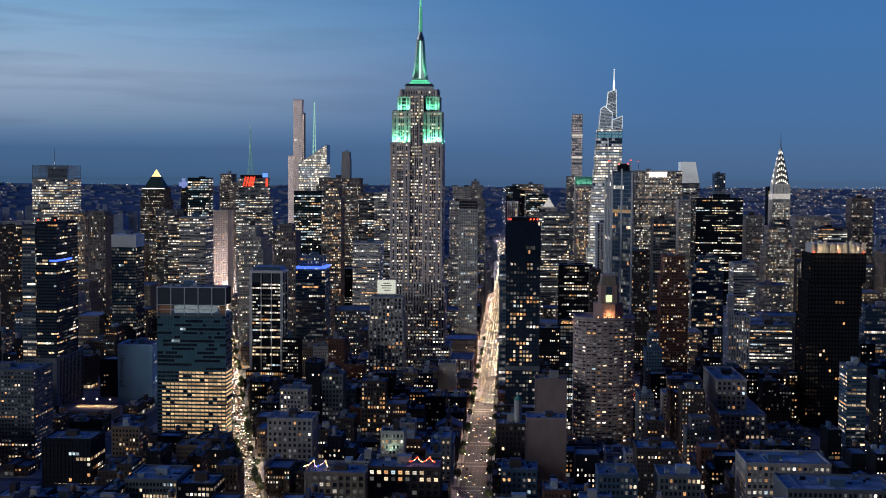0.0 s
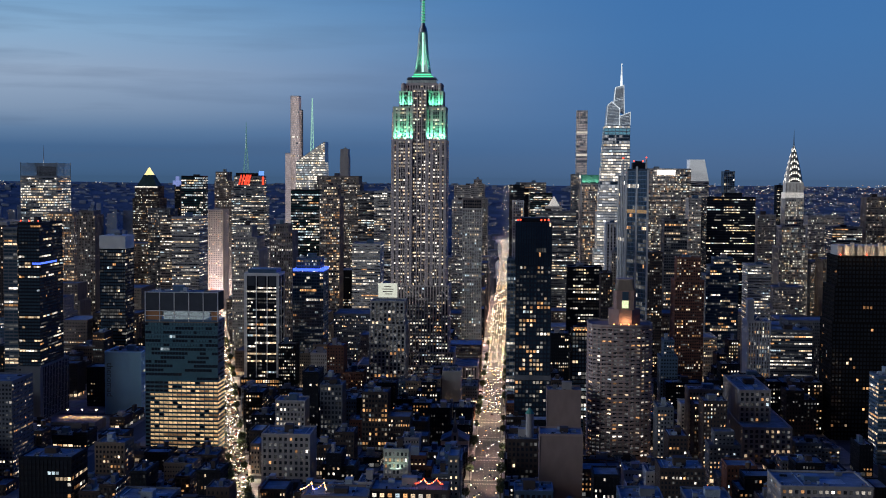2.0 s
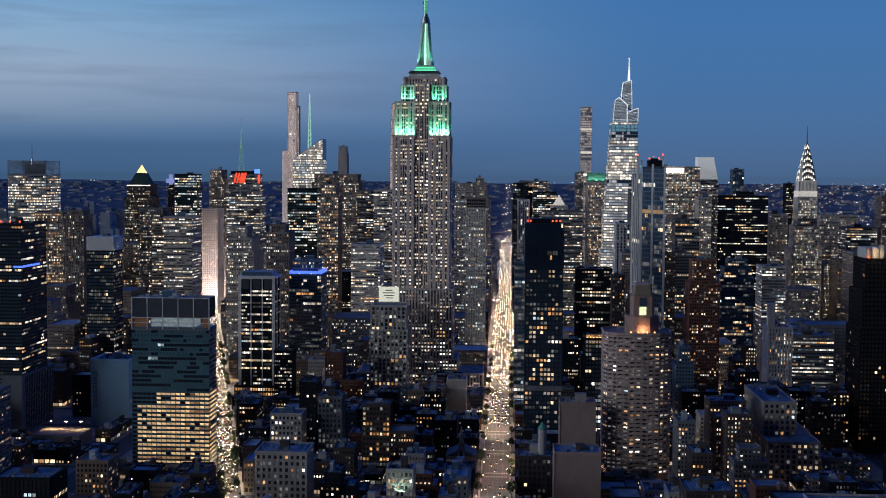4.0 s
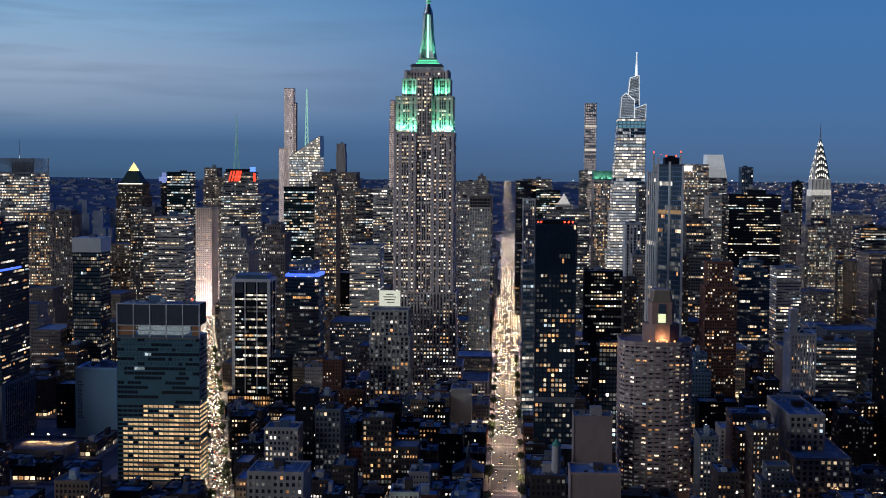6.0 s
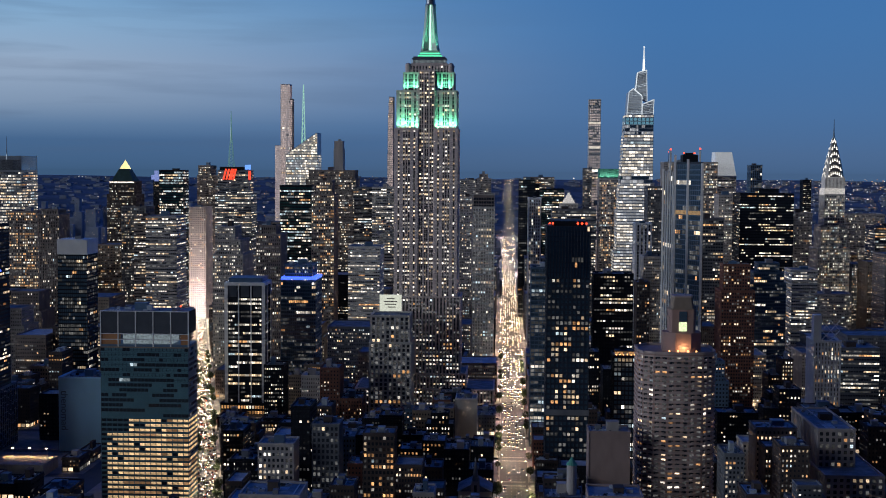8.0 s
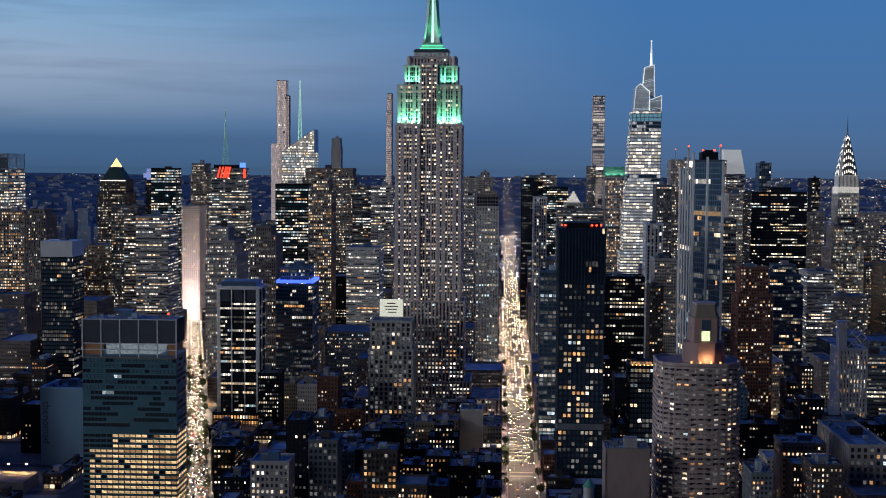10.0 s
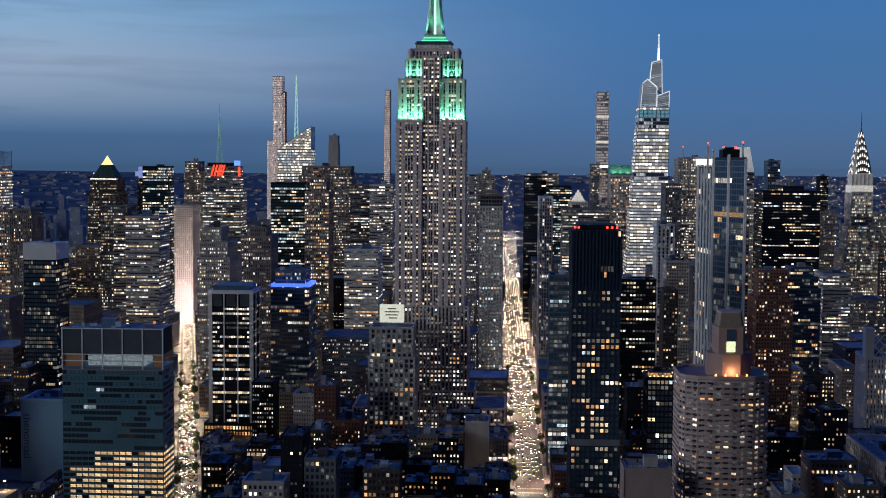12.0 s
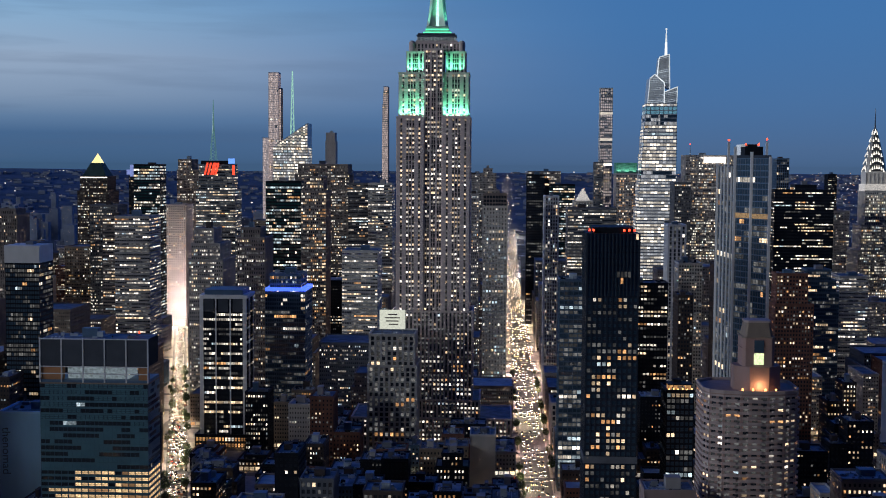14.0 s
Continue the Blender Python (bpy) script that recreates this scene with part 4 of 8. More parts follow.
SLATE = surface("slate_screen", (0.07, 0.08, 0.10), 0.5, 0.2, var=0.2)
ORANGE_WALL = surface("orange_timber", (0.42, 0.20, 0.09), 0.6, var=0.25)
HOTELROOM = glowing("hotel_room_light", (1.0, 0.66, 0.34), 0.85, spread=0.3, curtain=0.55)
HOTELDIM = glowing("hotel_curtain_light", (1.0, 0.55, 0.26), 0.3, spread=0.4, curtain=0.4)
SETS["hotel"] = [PANE, HOTELROOM, HOTELROOM, HOTELROOM, HOTELROOM, HOTELDIM]
SETS["teal"] = [PANE, WARM, AMBER, NEUT, COOL, TEAL]
REDLAMP = glowing("red_lamp", (1.0, 0.06, 0.02), 4.0, spread=0.2, curtain=0.1)
glass_hotel()


# ---- the black office tower with white corner piers ----
def black_tower():
    x0, x1, y0, y1, zt, zp = -267.5, -232.5, -68.0, -34.0, 122.6, 10.6
    top = thing("office_tower", (x0 + x1) / 2, (y0 + y1) / 2, 0, "black glass office tower with white corner piers", "building")
    rng = random.Random(9)
    wall, ribs, panes = Geo(), Geo(), Geo()
    wall.box(x0, x1, y0, y1, 0, zt)
    part("wall", wall, DARK, top)
    st = Style((x1 - x0) / 18, 3.9, 0.14, 0.5, pd=0.3, sd=0.12, lit=0.10, rows=0.0, tone="office", dim=0.1)
    rows = {i: i % 5 in (1, 2, 4) and rng.random() < 0.85 for i in range(60)}
    ring, out = rect(x0, x1, y0, y1), []
    for i in range(4):
        facade(ribs, panes, ring[i], ring[(i + 1) % 4], zp, zt - 13, st, rng, rows, out if i == 0 else None)
    for s in out[-150:]:
        single_window(top, s, st)
    for (x, y, z), (ux, uy), w, h, k in out[:-150]:
        panes.face([(x - ux * w / 2, y - uy * w / 2, z), (x + ux * w / 2, y + uy * w / 2, z), (x + ux * w / 2, y + uy * w / 2, z + h), (x - ux * w / 2, y - uy * w / 2, z + h)], k)
    part("facade_ribs", ribs, DARK, top, kind="stuff")
    part("glazing", panes, SETS["dark"], top, kind="stuff")
    for i in range(4):
        g = Geo()
        xa = x0 + (x1 - x0) * i / 3
        w = 1.5 if i in (0, 3) else 0.5
        g.box(xa - w, xa + w, y0 - 0.9, y0 + 0.8, zp - 4, zt - 2)
        part("white_pier", g, WHITE, top)
    for i in (1, 2):
        g = Geo()
        ya = y0 + (y1 - y0) * i / 2
        g.box(x1 - 0.4, x1 + 0.9, ya - 1.2, ya + 1.2, zp - 4, zt - 2)
        part("white_pier", g, WHITE, top)
    g = Geo()
    g.box(x0 - 1.6, x1 + 1.6, y0 - 1.0, y1 + 1, zt - 2.4, zt + 0.6)
    part("white_cornice", g, WHITE, top)
    for i in range(3):
        g = Geo()
        w = (x1 - x0) / 3
        g.box(x0 + i * w + 1.9, x0 + (i + 1) * w - 1.9, y0 - 0.3, y0, zt - 13, zt - 2.6)
        part("black_panel", g, SLATE, top)
    part_roof = Geo()
    part_roof.box(x0 + 2, x1 - 2, y0 + 2, y1 - 2, zt + 0.6, zt + 4.5)
    part("plant_room", part_roof, BLUESTEEL, top)
    building("low lit office podium of dark stone", [(x0 - 4, x1 + 8, y0 - 6, y1 + 8, 0, zp - 0.5)], Style(2.6, 3.9, 0.3, 0.35, pd=0.5, lit=0.9, rows=0.6, tone="warm"), DARK, "office_podium", seed=901, clutter=False, single=80)


black_tower()


# ---- the dark glass residential tower on the avenue ----
def dark_residence():
    x0, x1, y0, y1, zt = 21.9, 51.4, -345.0, -311.0, 191.8
    st = Style((x1 - x0) / 10, 3.7, 0.2, 0.2, pd=0.5, sd=0.15, lit=0.0, rows=0, tone="warm", panes="blue", dim=0.12)
    top = thing("apartment_tower", (x0 + x1) / 2, (y0 + y1) / 2, 0, "dark glass residential tower with scattered warm windows", "building")
    rng = random.Random(21)
    wall, ribs, panes = Geo(), Geo(), Geo()
    wall.box(x0, x1, y0, y1, 0, zt - 2)
    part("wall", wall, DARK, top)
    ring = rect(x0, x1, y0, y1)
    za = zt * 0.29
    lo = Style((x1 - x0) / 10, 3.7, 0.34, 0.42, pd=0.4, sd=0.15, lit=0.38, rows=0, tone="warm", panes="blue", dim=0.15)
    hi = Style((x1 - x0) / 14, 3.7, 0.3, 0.1, pd=0.8, sd=0.1, lit=0.06, rows=0, tone="warm", panes="blue", dim=0.02)
    out = []
    for i in range(4):
        facade(ribs, panes, ring[i], ring[(i + 1) % 4], za + 4, zt * 0.80, lo, rng, {}, out if i in (0, 3) else None)
        facade(ribs, panes, ring[i], ring[(i + 1) % 4], zt * 0.80, zt - 2, hi, rng, {})
        facade(ribs, panes, ring[i], ring[(i + 1) % 4], 6, za, lo, rng, {})
    out.sort(key=lambda s: -s[0][2])
    for s in out[:150]:
        single_window(top, s, lo)
    for (x, y, z), (ux, uy), w, h, k in out[150:]:
        panes.face([(x - ux * w / 2, y - uy * w / 2, z), (x + ux * w / 2, y + uy * w / 2, z), (x + ux * w / 2, y + uy * w / 2, z + h), (x - ux * w / 2, y - uy * w / 2, z + h)], k)
    part("facade_ribs", ribs, [NAVY, NAVY], top, kind="stuff")
    part("glazing", panes, SETS["blue"], top, kind="stuff")
    g = Geo()
    g.box(x0 - 0.8, x1 + 0.8, y0 - 0.8, y1 + 0.8, za, za + 4)
    part("ledge", g, GREY, top)
    g = Geo()
    g.box(x0 + 3, x1 - 3, y0 + 3, y1 - 3, zt - 2, zt + 1.5)
    part("plant_room", g, DARK, top)
    for x in (x0 + 1.2, x0 + 3.5, x1 - 2.5, x1 - 5.5, x1 - 8.5):
        warning_lamp(top, x, y0 + 1.5, zt - 1.5, 0.8)


dark_residence()


# ---- the tall glass tower with pale fins ----
def finned_tower():
    top = thing("apartment_tower", 130, -250, 0, "tall blue glass apartment tower with pale vertical fins", "building")
    rng = random.Random(33)
    # plan angled to fit the camera's view: the glazed front turns towards the avenue, the pale flank runs back from it
    a, b, c, d, e = (122.0, -256.0), (138.4, -285.0), (141.2, -262.0), (139.0, -216.0), (118.4, -213.0)
    wall, ribs, panes, flank = Geo(), Geo(), Geo(), Geo()
    wall.prism([a, b, c, d, e], 0, 229.5, 0)
    wall.prism([a, b, c, (134.0, -236.0)], 229.5, 236.0, 0)
    part("wall", wall, NAVY, top)
    st = Style(2.3, 3.75, 0.1, 0.2, pd=0.18, sd=0.12, lit=0.13, rows=0.0, tone="warm", panes="blue", dim=0.22)
    hi = Style(2.3, 3.75, 0.1, 0.2, pd=0.18, sd=0.12, lit=0.03, rows=0.0, tone="warm", panes="blue", dim=0.03)
    out = []
    for p, q in ((a, b), (b, c), (c, d)):
        facade(ribs, panes, p, q, 8, 196, st, rng, {}, out if p == a else None)
        facade(ribs, panes, p, q, 199.5, 234 if p != c else 229, hi, rng, {})
    out.sort(key=lambda s: -s[0][2])
    for s in out[:110]:
        single_window(top, s, st)
    for (x, y, z), (ux, uy), w, h, k in out[110:]:
        panes.face([(x - ux * w / 2, y - uy * w / 2, z), (x + ux * w / 2, y + uy * w / 2, z), (x + ux * w / 2, y + uy * w / 2, z + h), (x - ux * w / 2, y - uy * w / 2, z + h)], k)
    facade(flank, panes, e, a, 8, 229, Style(8.6, 3.75, 0.42, 0.16, pd=0.4, sd=0.15, lit=0.2, rows=0, tone="warm"), rng, {})
    part("facade_ribs", ribs, [GREY, BLUESTEEL], top, kind="stuff")
    part("flank", flank, [PALE, BLUESTEEL], top, "pale panelled flank", kind="stuff")
    part("glazing", panes, SETS["blue"], top, kind="stuff")

    def fin(x, y, r, zt):
        g = Geo()
        g.box(x - r, x + r, y - r, y + r, 4, zt)
        part("pale_fin", g, WHITE, top)

    for f, zt in ((0.0, 241.5), (0.48, 238.0), (1.0, 235.0)):
        fin(a[0] + (b[0] - a[0]) * f - 0.5, a[1] + (b[1] - a[1]) * f - 0.3, 0.8, zt)
    fin(e[0] - 0.5, e[1] - 0.3, 0.8, 231.0)
    fin(e[0] + 1.4, e[1] - 17, 0.7, 230.4)
    g = Geo()
    for f0, f1 in ((0.02, 0.46), (0.5, 0.98)):
        p = [(a[0] + (b[0] - a[0]) * f - 0.45 * q, a[1] + (b[1] - a[1]) * f - 0.25 * q) for f, q in ((f0, 1), (f1, 1), (f1, 0), (f0, 0))]
        g.prism(p, 196.2, 199.3, 0, bottom=True)
    part("lit_floor_band", g, DIMBAND, top, "amber lit plant floor")
    g = Geo()
    g.box(126.5, 138, -262, -248, 236, 241.5)
    g.box(129, 135, -259, -250, 241.5, 243)
    part("plant_room", g, DARK, top)
    for x, y, zb in ((119.0, -247, 229.0), (136.8, -279, 236.0)):
        g = Geo()
        g.box(x - 0.7, x + 0.7, y - 0.7, y + 0.7, zb, 244.5)
        part("crown_post", g, WHITE, top)
        warning_lamp(top, x, y, 244.8, 0.5)
    for x in (127.5, 135.5):
        warning_lamp(top, x, -260, 242.0, 0.4)


DIMBAND = glowing("amber_band", (1.0, 0.62, 0.28), 0.28, spread=0.2, curtain=0.6)
finned_tower()


# ---- the rounded brick apartment tower with balconies ----
def balcony_tower():
    x0, x1, y0, y1, zt = 80.7, 130.3, -415.0, -371.0, 110.0
    top = thing("apartment_tower", (x0 + x1) / 2, (y0 + y1) / 2, 0, "pinkish brick apartment tower with rounded balcony corners", "building")
    rng = random.Random(55)
    c, w = 9.0, x1 - x0
    # faceted plan with a shallow bow on each side
    ring = [(x0 + c, y0 + 1.5), (x0 + w * 0.36, y0), (x1 - w * 0.36, y0), (x1 - c, y0 + 1.5), (x1 - 2.5, y0 + 5), (x1, y0 + c + 3), (x1, y1 - c), (x1 - c, y1), (x0 + c, y1), (x0, y1 - c), (x0, y0 + c + 3), (x0 + 2.5, y0 + 5)]
    wall, ribs, panes = Geo(), Geo(), Geo()
    wall.prism(ring, 0, zt, 0)
    part("wall", wall, PINK, top)
    st = Style(4.5, 3.05, 0.36, 0.5, pd=0.3, sd=0.55, lit=0.33, rows=0, tone="warm", dim=0.3)
    out = []
    for i in range(12):
        facade(ribs, panes, ring[i], ring[(i + 1) % 12], 6, zt - 1, st, rng, {}, out if i in (0, 1, 2) else None)
    out.sort(key=lambda s: -s[0][2])
    for s in out[:150]:
        single_window(top, s, st)
    for (x, y, z), (ux, uy), w_, h, k in out[150:]:
        panes.face([(x - ux * w_ / 2, y - uy * w_ / 2, z), (x + ux * w_ / 2, y + uy * w_ / 2, z), (x + ux * w_ / 2, y + uy * w_ / 2, z + h), (x - ux * w_ / 2, y - uy * w_ / 2, z + h)], k)
    part("facade_ribs", ribs, [PINK, PINKPALE], top, kind="stuff")
    part("glazing", panes, SETS["dark"], top, kind="stuff")
    nf = round((zt - 7) / 3.05)
    spots = ((1, 2, 0.5), (0, 1, 0.5), (2, 3, 0.5), (3, 4, 0.5), (11, 0, 0.5), (4, 5, 0.5))
    for j in range(1, nf):
        z = 6 + j * (zt - 7) / nf
        for a, b, f in spots:
            (ax, ay), (bx, by) = ring[a], ring[b]
            L = math.hypot(bx - ax, by - ay)
            ux, uy = (bx - ax) / L, (by - ay) / L
            nx, ny = uy, -ux
            s0, s1 = L * 0.2, L * 0.8
            o = [(ax + ux * s0, ay + uy * s0), (ax + ux * (s0 + 0.4) + nx * 1.4, ay + uy * (s0 + 0.4) + ny * 1.4), (ax + ux * (s1 - 0.4) + nx * 1.4, ay + uy * (s1 - 0.4) + ny * 1.4), (ax + ux * s1, ay + uy * s1)]
            g = Geo()
            g.prism(o, z - 0.15, z + 0.95, 0, bottom=True)
            if a in (0, 1, 2) and j > nf * 0.45:
                part("balcony", g, PINKPALE, top)
            else:
                BAL.v.extend(g.v)
                n = len(BAL.v) - len(g.v)
                BAL.f.extend(tuple(n + q for q in fc) for fc in g.f)
                BAL.m.extend(g.m)
    part("balconies_below", BAL, PINKPALE, top, kind="stuff")
    g = Geo()
    parapet_ring(g, ring, zt, 0.6, 1.4)
    part("parapet", g, PINKPALE, top, kind="stuff")
    # set back crown
    u0, u1, zu, zc, zl = 96.6, 121.3, 137.9, 147.2, 125.9
    cx, cy = (u0 + u1) / 2, y0 + 18
    g = Geo()
    oc = [(cx + (u1 - u0) * 0.54 * math.cos(radians(22.5 + 45 * i)), cy + 12 * math.sin(radians(22.5 + 45 * i))) for i in range(8)]
    g.prism(oc, zt, zl - 3)
    part("crown_base", g, PINK, top)
    g = Geo()
    hw = (u1 - u0) * 0.34
    oc2 = [(cx - hw + 1.5, cy - 8), (cx + hw - 1.5, cy - 8), (cx + hw, cy - 6.5), (cx + hw, cy + 6.5), (cx + hw - 1.5, cy + 8), (cx - hw + 1.5, cy + 8), (cx - hw, cy + 6.5), (cx - hw, cy - 6.5)]
    g.prism(oc2, zl - 3, zu)
    parapet_ring(g, oc2, zl + 6.5, 0.4, 0.2)
    part("crown", g, PINK, top)
    g = Geo()
    g.prism([(cx + (a - cx) * 1.04, cy + (b - cy) * 1.04) for a, b in oc2], zu, zu + 0.7)
    g.prism([(cx + (a - cx) * 0.9, cy + (b - cy) * 0.9) for a, b in oc2], zu + 0.7, zc - 1.2, scale=0.84)
    part("crown_roof", g, TAN, top, "tan sloping roof")
    g = Geo()
    g.prism([(cx + (a - cx) * 0.8, cy + (b - cy) * 0.8) for a, b in oc2], zc - 1.2, zc)
    part("crown_cap", g, PINKPALE, top)
    yf = min(p[1] for p in oc2)
    g = Geo()
    g.box(cx - 2.5, cx + 2.5, yf - 0.5, yf + 0.3, zl - 2.0, zl + 4.0)
    part("lit_lantern_window", g, LANTERN, top, "tall pale yellow lit window")
    g = Geo()
    g.box(cx - 2.5, cx + 2.5, yf - 0.5, yf + 0.3, zl + 4.4, zl + 11)
    part("lantern_window", g, BGLASS, top, "tall unlit glass window")
    for dx in (-9, -3.5, 3, 8.5):
        g = Geo()
        g.cyl(cx + dx, cy - 12.5, 0.5, zt, zt + 1.8, 8)
        part("terrace_lamp", g, TERRACELAMP, top, "glowing orange terrace lamp")
    lp = new("terrace_light", bpy.data.lights.new("terrace_light", "POINT"))
    lp.data.energy, lp.data.color, lp.data.shadow_soft_size = 2200, (1, 0.55, 0.25), 0.6
    lp.location = (cx, cy - 14, zt + 3)
    lp.parent = top
    lp.matrix_parent_inverse = top.matrix_basis.inverted()


BAL = Geo()
PINK = surface("pinkish_brick", (0.33, 0.22, 0.195), 0.9, var=0.2, streak=0.6, bump=0.3)
PINKPALE = surface("pale_pink_concrete", (0.46, 0.365, 0.335), 0.85, var=0.2, streak=0.6)
LANTERN = glowing("lantern_light", (0.85, 1.0, 0.55), 1.1, spread=0, curtain=0.3)
TERRACELAMP = glowing("terrace_lamp_light", (1.0, 0.45, 0.15), 4.0, spread=0.2, curtain=0.1)
balcony_tower()


# ---- the tapering glass skyscraper with slanted crowns ----
def slanted_tower():
    top = thing("skyscraper", 175, 595, 0, "tall pale glass skyscraper with brightly lit floors and slanted crowns", "building")
    y0, y1, xr = 571.0, 616.0, 198.0
    rng = random.Random(3)
    mid = Style(4.4, 4.2, 0.08, 0.42, pd=0.2, sd=0.4, lit=0.8, rows=0.55, tone="white", panes="white", dim=0.6)
    bright = Style(4.3, 4.4, 0.1, 0.36, pd=0.2, sd=0.5, lit=1.0, rows=1.0, tone="white", panes="white", dim=1.0)
    dim = Style(2.4, 4.6, 0.06, 0.22, pd=0.1, sd=0.2, lit=0.03, rows=0, tone="cool", panes="white", dim=0.3)
    deck = Style(5.6, 5.2, 0.16, 0.22, pd=0.2, sd=0.3, lit=1.0, rows=1.0, tone="cool", panes="deck", dim=1.0)
    bands = ((0, 60, mid), (60, 118, mid), (118, 176, mid), (176, 206, mid), (206, 213, bright), (213, 223, dim), (223, 245, bright), (245, 268, bright), (268, 277, mid), (277, 281.4, bright), (281.4, 295, dim), (295, 305.4, deck), (305.4, 309, bright))
    wall, ribs, panes, glow = Geo(), Geo(), Geo(), Geo()
    for z0, z1, st in bands:
        x0 = 159.4 - (308 - (z0 + z1) / 2) * 0.064
        ring = rect(x0, xr, y0, y1)
        wall.prism(ring, z0, z1, 0)
        rows = {i: rng.random() < st.rows for i in range(140)}
        for i in (0, 1, 3):
            facade(ribs, glow if st is deck else panes, ring[i], ring[(i + 1) % 4], z0, z1, st, rng, rows)
    part("wall", wall, STEEL, top)
    part("facade_ribs", ribs, [STEEL, CROWNSTEEL], top, kind="stuff")
    part("glazing", panes, SETS["white"], top, kind="stuff")
    part("sky_deck_glazing", glow, [BGLASS, DECKBLUE, DECKBLUE, DECKBLUE, COOL, DECKBLUE], top, "blue green lit observation floors", kind="stuff")
    # crown blocks: outline across the front, their depth, and the lean of the louvres
    blocks = (
        ([(161.0, 309.0), (182.0, 309.0), (182.0, 335.5), (169.5, 346.0), (163.6, 341.0)], 575, 612, 1.0),
        ([(182.1, 309.0), (198.0, 309.0), (198.6, 330.4), (182.1, 323.6)], 574, 610, 2.6),
        ([(172.2, 336.0), (189.6, 328.0), (188.4, 372.0), (175.4, 368.2)], 580, 602, 3.4),
    )
    for ring, ya, yb, lean in blocks:
        g = Geo()
        k = len(ring)
        for y in (ya, yb):
            g.v.extend((x, y, z) for x, z in ring)
        g.f.append(tuple(range(k)))
        g.f.append(tuple(range(2 * k - 1, k - 1, -1)))
        g.f.extend(((i + 1) % k, i, k + i, k + (i + 1) % k) for i in range(k))
        g.m.extend([0] * (k + 2))
        crown = part("slanted_crown", g, CROWNSTEEL, top, "slanted crown behind steel louvres")

        def span(z):
            xs = []
            for i in range(k):
                (xa, za), (xb, zb) = ring[i], ring[(i + 1) % k]
                if (za - z) * (zb - z) < 0:
                    xs.append(xa + (xb - xa) * (z - za) / (zb - za))
            return (min(xs), max(xs)) if len(xs) > 1 else None

        lv = Geo()
        z, zt = min(p[1] for p in ring) + 1.2, max(p[1] for p in ring)
        while z < zt - 0.5:
            a, b = span(z), span(min(z + lean, zt - 0.3))
            if a and b:
                lv.beam((a[0], ya - 0.35, z), (b[1], ya - 0.35, min(z + lean, zt - 0.3)), 0.5)
            z += 2.3
        part("crown_louvres", lv, CROWNLIGHT, crown, "white lit louvres", kind="stuff")
        ed = Geo()
        for i in range(1, k):
            (xa, za), (xb, zb) = ring[i], ring[(i + 1) % k]
            ed.beam((xa, ya - 0.5, za), (xb, ya - 0.5, zb), 1.0 if i in (2, 3) else 0.7)
        part("crown_edge", ed, CROWNEDGE, crown, "bright white lit edge")
    g = Geo()
    g.cyl(185.2, 590.0, 2.0, 366, 388, 8, r1=1.3)
    g.cyl(185.3, 590.0, 1.3, 388, 404.2, 8, r1=0.6)
    g.cyl(185.3, 590.0, 1.3, 404.2, 406.0, 8, r1=1.0)
    part("spire", g, CROWNEDGE, top, "white lit spire")


CROWNSTEEL = surface("pale_crown_steel", (0.45, 0.50, 0.56), 0.4, 0.3, var=0.2)
# louvres, edges and spire given a glow of their own to look lit
CROWNLIGHT = glowing("crown_white_light", (0.80, 0.90, 1.0), 0.50, spread=0.4, curtain=0.5)
CROWNEDGE = glowing("crown_edge_light", (0.88, 0.95, 1.0), 0.95, spread=0.2, curtain=0.3)
DECKBLUE = glowing("deck_blue_light", (0.25, 0.62, 0.85), 0.35, spread=0, curtain=0.7)
slanted_tower()


